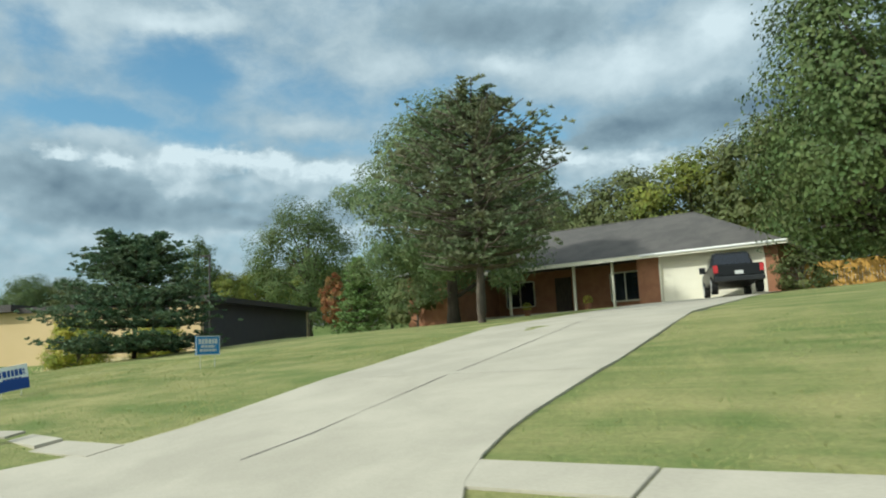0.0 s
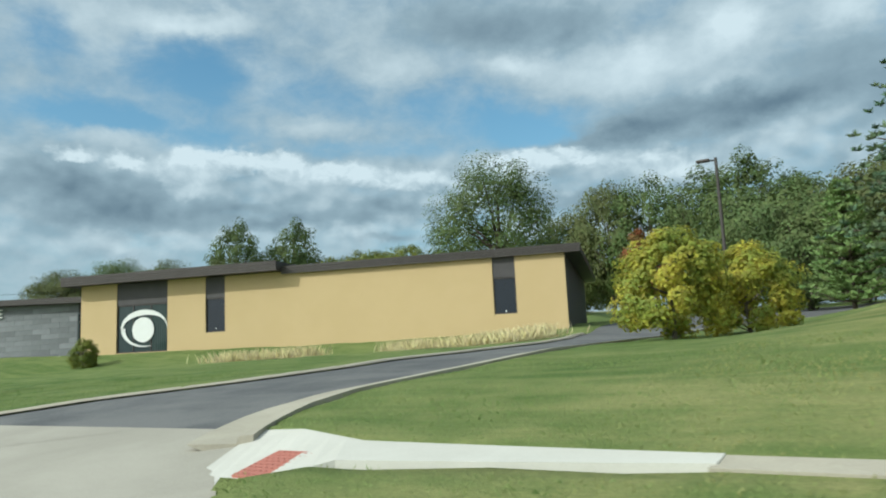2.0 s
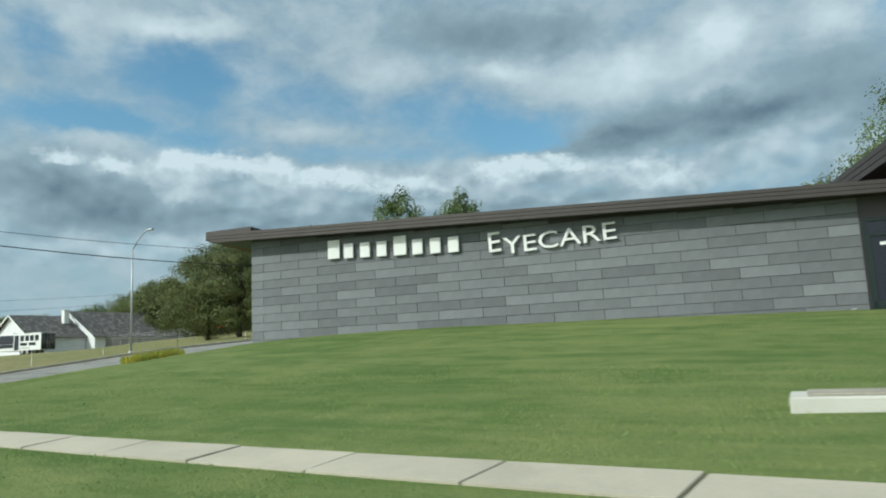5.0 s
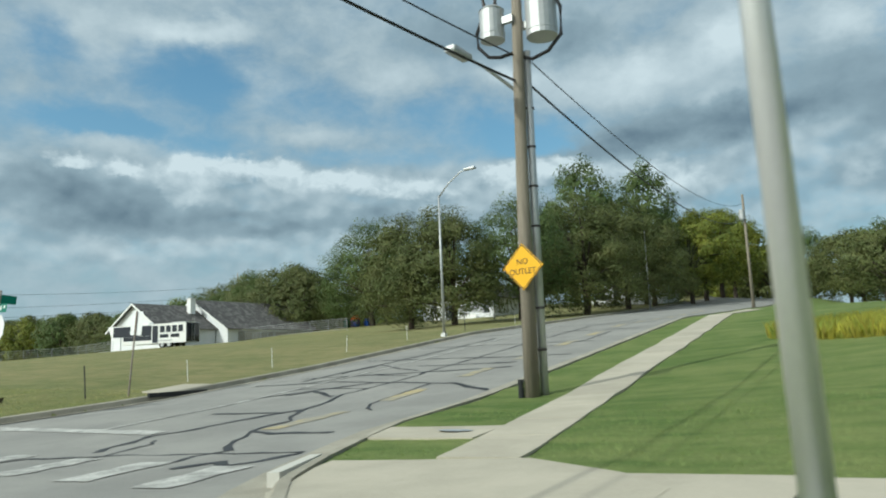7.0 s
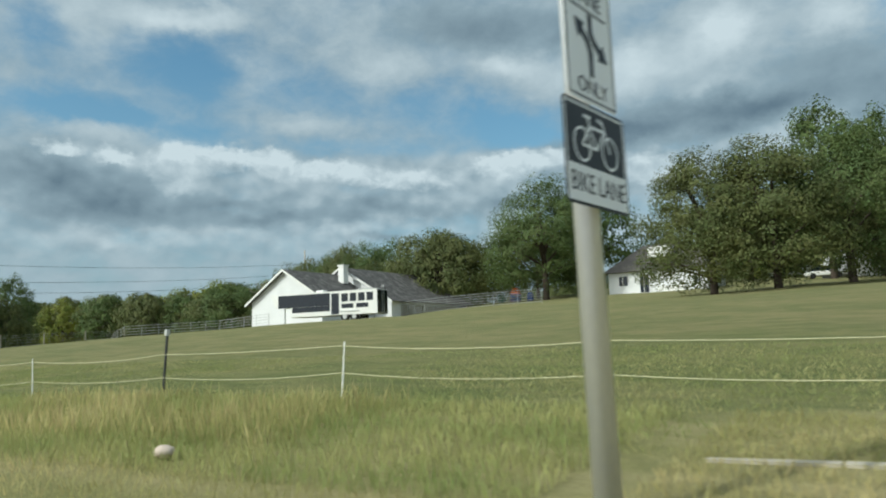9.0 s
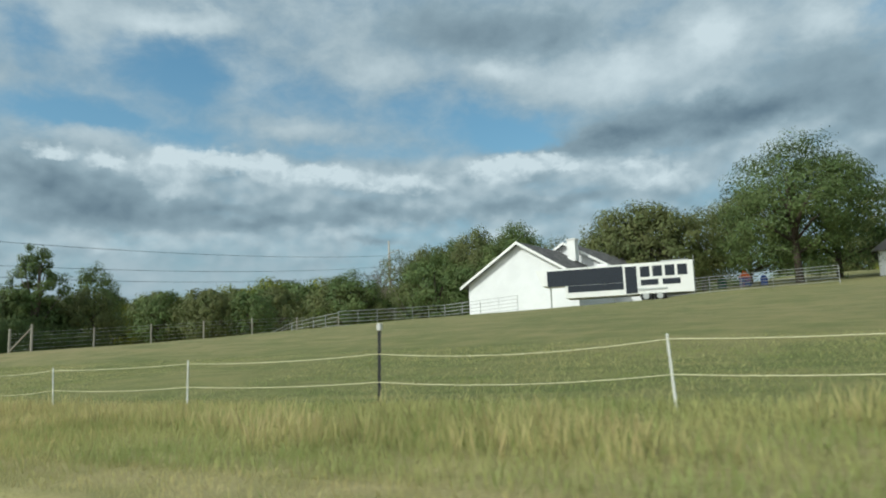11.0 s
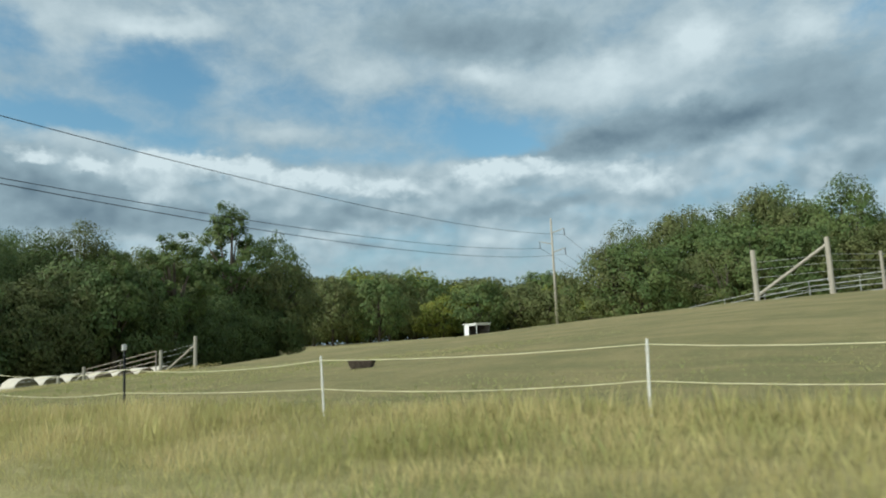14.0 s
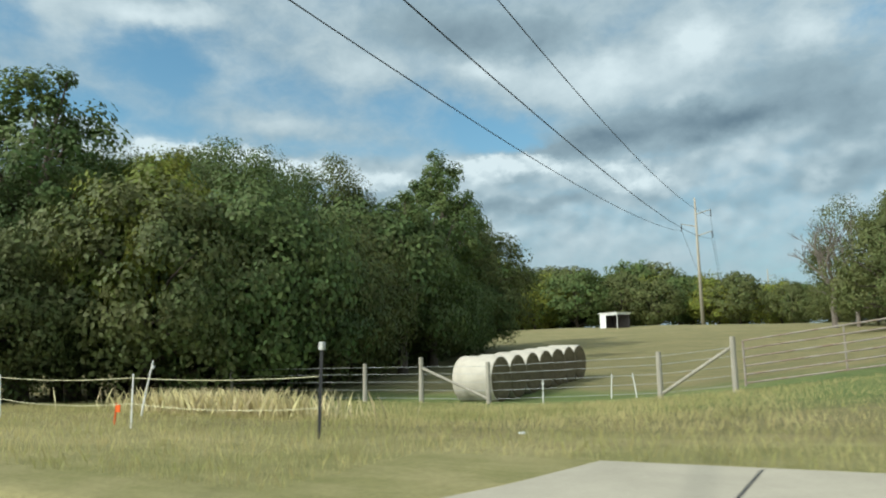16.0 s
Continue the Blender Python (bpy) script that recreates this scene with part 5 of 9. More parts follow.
def woods():
    rng = random.Random(77)
    # behind the first house and the office
    for x, y, k, s in ((3, 48, 11, 1.3), (-2, 52, 0, 1.2), (-9, 58, 2, 1.2), (-16, 60, 3, 1.2), (-22, 62, 2, 1.08), (-0.8, 38, 11, (1.15, 1.22)), (9, 44, 0, 1.2), (-28, 60, 4, 1.2),
                       (-36, 66, 6, 1.4), (-46, 96, 1, (1.15, 1.4)), (-53, 105, 1, (1.3, 1.42)), (-61, 106, 0, (1.2, 1.56)), (-68, 107, 2, (1.1, 1.8)), (-75, 108, 2, (1.0, 1.5)), (-40, 100, 1, 1.2), (-63, 64.5, 11, (1.2, 1.27)), (-33, 49, 6, 0.95), (-26, 50, 4, 0.95), 
                       (-30, 96, 0, 1.1), (-20, 90, 1, 1.1), (-10, 84, 0, 1.2), (0, 80, 2, 1.2), (-44, 80, 6, 0.7), (-38, 83, 4, 0.7), (-50, 86, 6, 0.7), (-32, 76, 6, 0.7), (-27, 72, 4, 0.7), (-36, 74, 6, 0.6)):
        tree(k, x, y, s, rng.uniform(0, 360), 0.2, "trees behind the house and office")
    # along the side street
    for x, y, k, s in ((-134, 56, 12, (0.95, 0.92)), (-129.8, 57, 12, (1.0, 0.92)), (-125.5, 62, 11, (0.95, 0.92)), (-121.5, 68, 12, (1.05, 0.96)), (-129, 86, 1, (0.96, 1.40)), (-125, 96, 1, (0.96, 1.40)), (-121, 78, 12, (1.1, 0.97)), (-122, 90, 12, (1.0, 0.92)),
                       (-159.3, 80.6, 11, (1.2, 1.15)), (-156.5, 90, 0, 1.05), (-166, 92, 2, 1.0), (-120.2, 100, 3, 1.2), (-121.5, 112, 3, 1.35), (-123, 128, 3, 1.5), (-125, 146, 3, 1.5), (-102, 120, 2, 1.0), (-100, 135, 1, 1.0), (-100, 150, 0, 1.1),
                       (-98, 108, 2, 0.9), (-92, 118, 0, 1.0), (-86, 124, 2, 1.0), (-80, 120, 1, 0.9), (-72, 124, 0, 0.9), (-110, 190, 2, 1.5), (-122, 200, 0, 1.5), (-134, 120, 2, 1.2), (-142, 112, 0, 1.1), (-150, 116, 2, 1.1), (-140, 140, 2, 1.4)):
        tree(k, x, y, s, rng.uniform(0, 360), 0.6, "trees along the side street")
    # behind the barn and pasture
    for i in range(13):
        x = -172 - 4.2 * i + rng.uniform(-1.5, 1.5)
        tree(rng.choice((2, 0, 4, 2, 7)), x, 84 + rng.uniform(-4, 6) + (i > 9) * 2, rng.uniform(0.75, 1.0), rng.uniform(0, 360), 0.3, "trees behind the barn")
    for i in range(8):
        tree(rng.choice((2, 0, 7)), -172 - 6.2 * i, 98 + rng.uniform(-4, 6), rng.uniform(0.95, 1.2), rng.uniform(0, 360), 0.3, "trees behind the barn")
    # woodland at the end of the field
    def edge(y):
        return float(np.interp(y, (10, 14, 26, 40, 60, 117, 150), (-243, -241, -242, -247, -254, -272, -280)))
    high = {4: 9, 6: 8, 7: 11, 11: 14, 12: 13}
    for i in range(60):
        y = 9 + (i % 15) * 3.9 + rng.uniform(-1.5, 1.5)
        depth = (i // 15) * 5.0 + rng.uniform(0, 2.5)
        k = rng.choice((4, 6, 6, 4)) if i < 15 else rng.choice((11, 12, 7, 12, 11)) if y < 36 else rng.choice((4, 6, 7, 12))
        h = float(np.interp(y, (10, 18, 24, 30, 38, 46, 52, 64), (9.5, 11.5, 14.0, 15.0, 15.0, 12.0, 14.0, 13.0))) * (rng.uniform(0.6, 0.8) if i < 15 else rng.uniform(0.85, 1.1))
        tall = h / high[k]
        tree(k, edge(y) - 2.5 - depth, y, (max(0.62, tall * rng.uniform(0.7, 0.85)), tall), rng.uniform(0, 360), 0.3, "woodland at the field's end")
    tree(3, -246.5, 18.2, (0.72, 0.95), 10, 0.3, "woodland at the field's end")
    tree(3, -250.5, 36.0, (0.62, 0.9), 80, 0.3, "woodland at the field's end")
    tree(5, -250.5, 15.6, (0.8, 0.86), 300, 0.3, "woodland at the field's end")
    for x, y, k, w, h in ((-372, 128, 9, 1.5, 1.9), (-360, 122, 8, 1.5, 2.0), (-349, 128, 8, 1.5, 2.1), (-338, 121, 10, 1.4, 2.2), (-327, 127, 8, 1.5, 2.0), (-317, 121, 9, 1.4, 1.8), (-307, 126, 8, 1.4, 1.9), (-298, 122, 8, 1.3, 1.8), (-290, 128, 9, 1.2, 1.6),
                          (-366, 150, 8, 1.6, 2.2), (-344, 148, 10, 1.6, 2.3), (-322, 150, 8, 1.6, 2.1), (-302, 148, 8, 1.5, 2.0), (-388, 140, 8, 1.7, 2.2), (-405, 150, 9, 1.7, 2.2), (-425, 150, 8, 1.8, 2.3)):
        tree(k, x, y, (w, h), x * 7 % 360, 0.5, "far line of trees")
    tree(1, -262, 69, (0.85, 1.2), 40, 0.3, "woodland at the field's end")
    tree(2, -257, 64, (0.8, 1.1), 140, 0.3, "woodland at the field's end")
    # trees past the wood's corner, across the far end of the field
    for i in range(26):
        x = -352 + 4.6 * i + rng.uniform(-2, 2)
        h = float(np.interp(x, (-350, -320, -300, -270, -240), (24, 22, 17.5, 14.5, 11))) * rng.uniform(0.82, 1.08)
        k = rng.choice((8, 9, 8, 10))
        tall = h / {8: 9, 9: 10, 10: 8}[k]
        tree(k, x, 178 + rng.uniform(-10, 14), (tall * 0.85, tall), rng.uniform(0, 360), 0.5, "far line of trees")
    for x, y, k, s in ((-226, 104, 7, (0.95, 1.6)), (-220, 103, 2, (0.85, 1.45)), (-219, 112, 2, (1.0, 1.6)), (-213, 100, 0, (0.85, 1.22)), (-208, 100, 2, (0.9, 1.55)), (-203, 95, 2, (0.85, 1.2)),
                       (-224, 108, 4, (0.8, 0.9)), (-216, 98, 4, (0.8, 0.95)), (-210, 95, 4, (0.8, 0.9)), (-198, 93, 0, (0.85, 1.15)), (-206, 112, 0, (1.0, 1.45)), (-229, 112, 7, (0.8, 1.2)), (-231, 150, 4, 1.0), (-222, 146, 2, 1.1)):
        tree(k, x, y, s, rng.uniform(0, 360), 0.4, "trees behind the barn")
    tree(5, -257, 57.0, (1.0, 1.2), 30, 0.2, "woodland at the field's end")
    tree(5, -250, 44, 0.86, 130, 0.2, "woodland at the field's end")
    tree(5, -247, 36, 0.7, 220, 0.2, "woodland at the field's end")
    tree(5, -254, 20, 0.7, 80, 0.2, "woodland at the field's end")
    # far line of trees
    for i in range(72):
        x = -430 + 4.4 * i + rng.uniform(-3, 3)
        y = 205 + 22 * math.sin(i * 0.35) + rng.uniform(-12, 12) - (0.10 * max(0, x + 230))
        tree(rng.choice((8, 9, 8, 10, 8, 9)), x, y, rng.uniform(1.1, 1.7) * (1.4 if x < -270 else 1.0), rng.uniform(0, 360), 1.2, "far line of trees")
    for i in range(34):
        x = -700 + 13 * i + rng.uniform(-5, 5)
        tree(rng.choice((8, 9, 8, 10)), x, 190 + rng.uniform(-25, 25), rng.uniform(1.5, 2.2), rng.uniform(0, 360), 0.4, "far line of trees")


woods()


def bare_tree(seed, high, label):
    pr = random.Random(seed)
    top = thing("tree", label, "tree")
    bm = bmesh.new()

    def grow(a, d, ln, r, depth):
        b = a + d * ln
        chain(bm, [a, a.lerp(b, 0.5) + Vector((pr.uniform(-1, 1), pr.uniform(-1, 1), 0)) * ln * 0.05, b], [r, r * 0.85, r * 0.65], 5 if depth else 8)
        if depth < 5:
            for _ in range(3 if depth else 4):
                e = (d + Vector((pr.uniform(-0.8, 0.8), pr.uniform(-0.8, 0.8), pr.uniform(-0.15, 0.6)))).normalized()
                grow(b if pr.random() < 0.7 else a.lerp(b, 0.7), e, ln * pr.uniform(0.55, 0.8), r * 0.55, depth + 1)
    grow(Vector((0, 0, -0.2)), Vector((0.05, 0, 1)), high * 0.26, high * 0.02, 0)
    part("trunk", bm, M_TWIG, top)
    return top


settle(bare_tree(4, 19, "leafless grey tree at the edge of the field"), -228.5, 102.5)


# ---- the office building ----
OFF = Vector((-40.55, 31.32, 0))
OFF_TURN = math.degrees(math.atan2(0.35555, 0.93466))     # local +x runs back along the front, so use negative x to the far end


def frame_window(parent, x0, x1, z0, z1, y, pane_mat, bars=(), label=""):
    """A framed window in the local x-z plane facing -y: frame, sill, panes."""
    w = part("window", cube((x0, y - 0.02, z0), (x1, y + 0.03, z1)), pane_mat, parent, label)
    t = 0.06
    bm = bmesh.new()
    box(bm, (x0, y - 0.06, z0), (x0 + t, y - 0.021, z1))
    box(bm, (x1 - t, y - 0.06, z0), (x1, y - 0.021, z1))
    box(bm, (x0 + t, y - 0.06, z0), (x1 - t, y - 0.021, z0 + t))
    box(bm, (x0 + t, y - 0.06, z1 - t), (x1 - t, y - 0.021, z1))
    for b in bars:
        box(bm, (b - 0.025, y - 0.055, z0 + t), (b + 0.025, y - 0.021, z1 - t))
    part("frame", bm, M_BRONZE, w)
    return w


def office():
    top = thing("office_building", "long low tan stucco office building with dark flat roof", "building", (OFF.x, OFF.y, 0), OFF_TURN)
    # tan front: local x from 0 (near corner) to -26.06
    W1, W2, EYE = (-18.52, -17.40), (-3.40, -2.32), (-23.83, -20.75)
    zt = 5.8
    zo = 5.86                                        # under the deeper overhang
    segs = [((-26.06, -23.83), 1.4, zo), (EYE, 1.4, 2.12), ((-20.75, -18.52), 1.4, zo), (W1, 1.4, 2.95), ((-17.40, -3.40), 1.4, zt), (W2, 1.4, 3.0), ((-2.32, 0.0), 1.4, zt)]
    for (a, b), z0, z1 in segs:
        part("wall", cube((a, 0, z0), (b, 0.3, z1)), M_TAN, top)
    part("wall", cube((-0.3, 0.3, 1.0), (0.0, 17, zt)), M_SPANDREL, top, "dark brown end wall")
    part("wall", cube((-40, 17, 1.0), (0.0, 17.3, zt)), M_TAN, top)
    for a, b in (W1, W2):
        part("spandrel", cube((a, 0.04, 4.72), (b, 0.2, zt)), M_SPANDREL, top, "dark panel above the window")
        w = frame_window(top, a, b, 2.95 if a < -10 else 3.0, 4.72, 0.12, M_GLASS)
        part("notice", cube(((a + b) / 2 - 0.03, 0.085, 3.10), ((a + b) / 2 + 0.03, 0.095, 3.17)), M_WHITE, w)
    a, b = EYE
    part("spandrel", cube((a, 0.04, 4.66), (b, 0.2, zt)), M_SPANDREL, top, "dark panel above the window")
    w = frame_window(top, a, b, 2.12, 4.66, 0.12, M_TEALGLASS, (-22.85, -21.78), "wide dark window with a white eye sign on the glass")
    # folds of a curtain behind the glass, seen as soft vertical bands on it
    bm = bmesh.new()
    for i in range(7):
        x = -21.7 + 0.13 * i
        box(bm, (x, 0.092, 2.2), (x + 0.05, 0.098, 4.58))
    pieces("curtain_fold", bm, M_CURTAIN, w)
    # the eye: a disc and a curved band that thins to a point, plain white
    cx, cz = -22.24, 3.30
    bm = bmesh.new()
    n = 40
    ring = [bm.verts.new((cx + 0.66 * math.cos(6.2832 * i / n), 0.052, cz + 0.66 * math.sin(6.2832 * i / n))) for i in range(n)]
    bm.faces.new(ring)
    ex = bmesh.ops.extrude_face_region(bm, geom=bm.faces[:])
    bmesh.ops.translate(bm, verts=[v for v in ex["geom"] if isinstance(v, bmesh.types.BMVert)], vec=(0, -0.008, 0))
    part("eye_disc", bm, M_WHITE, w, "white disc")
    bm = bmesh.new()
    o, inn = [], []
    n = 36
    for i in range(n + 1):
        t = i / n
        ang = math.pi * (1.06 - 1.10 * t)
        wth = 0.30 * math.sin(math.pi * min(1.0, 0.25 + 0.75 * t)) ** 0.8 + 0.01
        r = 1.0
        x, z = cx + 0.05 + 1.40 * math.cos(ang), cz + 0.12 + 0.94 * math.sin(ang)
        o.append((x, z))
        inn.append((cx + 0.05 + (1.40 - wth * 0.5) * math.cos(ang), cz + 0.12 + (0.94 - wth) * math.sin(ang)))
    lo, li = [], []
    for i in range(n + 1):
        t = i / n
        ang = math.pi * (1.0 + 0.62 * t)
        wth = 0.26 * (1 - t) + 0.02
        lo.append((cx + 0.05 + 1.40 * math.cos(ang), cz + 0.12 + 1.02 * math.sin(ang)))
        li.append((cx + 0.05 + (1.40 - wth) * math.cos(ang), cz + 0.12 + (1.02 - wth * 0.8) * math.sin(ang)))
    for outer, inner in ((o, inn), (lo, li)):
        A = [bm.verts.new((p[0], 0.050, p[1])) for p in outer]
        B = [bm.verts.new((p[0], 0.050, p[1])) for p in inner]
        for i in range(n):
            if outer[i][0] < b - 0.03 and outer[i + 1][0] > a + 0.02:
                bm.faces.new((A[i], A[i + 1], B[i + 1], B[i]))
    bmesh.ops.recalc_face_normals(bm, faces=bm.faces[:])
    ex = bmesh.ops.extrude_face_region(bm, geom=bm.faces[:])
    bmesh.ops.translate(bm, verts=[v for v in ex["geom"] if isinstance(v, bmesh.types.BMVert)], vec=(0, -0.012, 0))
    bmesh.ops.recalc_face_normals(bm, faces=bm.faces[:])
    part("eye_band", bm, M_WHITE, w, "white curved band")
    # roof of the tan part: fascia of stepped metal, a deeper overhang over the far half
    for x0, x1, y0, z0, z1 in ((-14.12, 0.75, -0.22, 5.66, 6.06), (-26.70, -14.12, -0.80, 5.80, 6.30)):
        part("roof", cube((x0, y0 + 0.06, z0 + 0.02), (x1, 17.6, z1 - 0.02)), M_BRONZE, top)
        for k in range(3):
            h = (z1 - z0) / 3
            part("fascia", cube((x0 - 0.01 * k, y0 - 0.012 * k, z0 + h * k), (x1 + 0.01 * k, y0 + 0.07, z0 + h * (k + 1) - 0.012)), M_BRONZE, top)
            part("fascia", cube((x0 - 0.05 - 0.012 * k, y0 + 0.07, z0 + h * k), (x0 + 0.02, 17.6, z0 + h * (k + 1) - 0.012)), M_BRONZE, top)
    for x, z in ((-8.0, 6.06), (-3.4, 6.06), (-16.5, 6.30)):
        part("roof_vent", tube(bmesh.new(), (x, 2.0, z - 0.02), (x, 2.0, z + 0.28), 0.05), M_GALV, top)
    return top


the_office = office()


def grey_wing():
    """The grey panelled wing with its white wall lettering, and the overhanging end beyond it."""
    a, b = Vector((-65.45, 22.95)), Vector((-85.4, 19.1))
    turn = math.degrees(math.atan2(a.y - b.y, a.x - b.x))
    top = thing("office_wing", "grey panelled office wing with white wall lettering and dark flat roof", "building", (a.x, a.y, 0), turn)
    L = (a - b).length
    zt = lambda x: 5.05 + 0.85 * (-x / L)
    hull(bm := bmesh.new(), [(-L, 0.1, 1.3), (0, 0.1, 1.3), (0, 0.4, 1.3), (-L, 0.4, 1.3)], [(-L, 0.1, zt(-L)), (0, 0.1, zt(0)), (0, 0.4, zt(0)), (-L, 0.4, zt(-L))])
    part("wall", bm, M_SPANDREL, top)
    # entrance door in a dark frame beside the tan wall
    d = part("door", cube((-0.95, 0.02, 2.15), (-0.12, 0.09, 4.42)), M_GLASS, top, "dark glazed entrance door")
    bm = bmesh.new()
    for x0, x1, z0, z1 in ((-1.02, -0.95, 2.12, 4.5), (-0.12, -0.05, 2.12, 4.5), (-0.95, -0.12, 4.42, 4.5), (-0.95, -0.12, 4.02, 4.08), (-0.95, -0.87, 2.15, 4.02), (-0.2, -0.12, 2.15, 4.02), (-0.95, -0.12, 2.15, 2.35)):
        box(bm, (x0, -0.03, z0), (x1, 0.06, z1))
    part("frame", bm, M_DOORFRAME, d)
    part("notice", cube((-0.66, -0.005, 3.78), (-0.40, 0.018, 3.86)), M_WHITE, d)
    part("notice", cube((-0.55, -0.005, 3.22), (-0.42, 0.018, 3.34)), M_WHITE, d)
    # roof with stepped fascia
    zr = lambda x: zt(x)
    for k in range(3):
        y0 = -0.55 - 0.012 * k
        bm = hull(bmesh.new(), [(-L - 1.35, y0, zr(-L) - 0.02 + 0.11 * k), (0.0, y0, zr(0) - 0.02 + 0.11 * k), (0.0, y0 + 0.12, zr(0) - 0.02 + 0.11 * k), (-L - 1.35, y0 + 0.12, zr(-L) - 0.02 + 0.11 * k)],
                  [(-L - 1.35, y0, zr(-L) + 0.08 + 0.11 * k), (0.0, y0, zr(0) + 0.08 + 0.11 * k), (0.0, y0 + 0.12, zr(0) + 0.08 + 0.11 * k), (-L - 1.35, y0 + 0.12, zr(-L) + 0.08 + 0.11 * k)])
        part("fascia", bm, M_BRONZE, top)
    bm = hull(bmesh.new(), [(-L - 1.3, -0.43, zr(-L)), (0, -0.43, zr(0)), (0, 12, zr(0)), (-L - 1.3, 14, zr(-L))],
              [(-L - 1.3, -0.43, zr(-L) + 0.28), (0, -0.43, zr(0) + 0.28), (0, 12, zr(0) + 0.28), (-L - 1.3, 14, zr(-L) + 0.28)])
    part("roof", bm, M_BRONZE, top)
    # the far end: panelled return wall, glazed end and a sloping timber soffit
    hull(bm := bmesh.new(), [(-L - 0.02, 0.4, 1.6), (-L + 0.3, 0.4, 1.6), (-L - 0.9, 6.4, 1.6), (-L - 1.2, 6.4, 1.6)],
         [(-L - 0.02, 0.4, 5.9), (-L + 0.3, 0.4, 5.9), (-L - 0.9, 6.4, 5.9), (-L - 1.2, 6.4, 5.9)])
    glaze = part("window", bm, M_GLASS, top, "dark glazed end wall under the soffit")
    for k in range(1, 7):
        f = k / 7
        part("mullion", cube((-L - 0.07 - 0.93 * f - 0.03, 0.4 + 6.0 * f - 0.05, 1.6), (-L - 0.07 - 0.93 * f + 0.03, 0.4 + 6.0 * f + 0.03, 5.88)), M_BRONZE, glaze)
    hull(bm := bmesh.new(), [(-L - 1.25, 6.4, 1.6), (-L - 0.9, 6.4, 1.6), (-L - 1.9, 9.6, 1.6), (-L - 2.25, 9.6, 1.6)],
         [(-L - 1.25, 6.4, 5.9), (-L - 0.9, 6.4, 5.9), (-L - 1.65, 9.6, 5.9), (-L - 2.0, 9.6, 5.9)])
    part("wall", bm, M_GREYPANEL, top, "leaning grey end wall")
    hull(bm := bmesh.new(), [(-L - 2.2, 9.6, 1.6), (-L - 0.6, 9.6, 1.6), (-L - 0.6, 9.9, 1.6), (-L - 2.2, 9.9, 1.6)],
         [(-L - 1.95, 9.6, 5.9), (-L - 0.6, 9.6, 5.9), (-L - 0.6, 9.9, 5.9), (-L - 1.95, 9.9, 5.9)])
    part("wall", bm, M_GREYPANEL, top)
    hull(bm := bmesh.new(), [(-L - 1.6, -0.5, 5.98), (-L + 0.4, -0.5, 5.98), (-L - 0.6, 10.1, 5.95), (-L - 3.4, 10.2, 5.95)],
         [(-L - 1.6, -0.5, 6.30), (-L + 0.4, -0.5, 6.30), (-L - 0.6, 10.1, 6.25), (-L - 3.4, 10.2, 6.25)])
    part("canopy", bm, M_BRONZE, top, "dark angled roof end")
    hull(bm := bmesh.new(), [(-L - 1.5, -0.4, 5.95), (-L + 0.2, -0.4, 5.95), (-L - 0.6, 10.0, 5.92), (-L - 3.3, 10.1, 5.92)],
         [(-L - 1.5, -0.4, 5.975), (-L + 0.2, -0.4, 5.975), (-L - 0.6, 10.0, 5.945), (-L - 3.3, 10.1, 5.945)])
    part("soffit", bm, M_WOODSOFFIT, top, "brown timber soffit")
    # upright grey strips that draw reflections in the end glazing
    for f, hh in ((0.18, 2.9), (0.30, 2.2), (0.52, 2.6), (0.66, 1.7)):
        x0, y0 = -L - 0.09 - 0.93 * f, 0.4 + 6.0 * f
        part("blind", cube((x0 - 0.012, y0 - 0.13, 2.2), (x0 + 0.012, y0 + 0.05, 2.2 + hh)), M_GREYPRINT, glaze)
    part("wall", cube((-L + 0.3, 12, 1.6), (0, 12.3, 5.2)), M_TAN, top)
    # white letters standing off the wall; the name itself as plain blocks
    ltr = Matrix.Rotation(radians(90), 4, "X")
    lx0 = -17.05
    tilt = Matrix.Rotation(-math.atan2(0.85, L), 4, "Y")
    zz = 4.93
    for i in range(8):
        big = i in (0, 4)
        h, w = (0.64, 0.46) if big else (0.50, 0.36)
        x = lx0 + 0.63 * i + (0.05 if i > 4 else 0.0)
        z0 = 4.50 + 0.0418 * (-x - 7.5)
        part("letter_block", cube((x, -0.06, z0), (x + w, 0.0, z0 + h), 0.01), M_WHITE, top, "white raised block")
    letters("E", 0.90, M_WHITE, top, (-11.05, -0.03, 4.86), tilt @ ltr, 0.03, "letter", wide=1.1)
    letters("YECARE", 0.74, M_WHITE, top, (-9.0, -0.03, 4.78), tilt @ ltr, 0.03, "letter", wide=1.32)
    return top, L, zt


wing, WING_L, wing_top = grey_wing()


# ---- the brick house with garage ----
def hip_roof(bm, x0, x1, y0, y1, z0, zr, inset):
    ym = (y0 + y1) / 2
    base = [(x0, y0, z0), (x1, y0, z0), (x1, y1, z0), (x0, y1, z0)]
    v = [bm.verts.new(p) for p in base]
    r0, r1 = bm.verts.new((x0 + inset, ym, zr)), bm.verts.new((x1 - inset, ym, zr))
    bm.faces.new((v[0], v[1], r1, r0))
    bm.faces.new((v[1], v[2], r1))
    bm.faces.new((v[2], v[3], r0, r1))
    bm.faces.new((v[3], v[0], r0))
    bm.faces.new(v[::-1])
    return bm


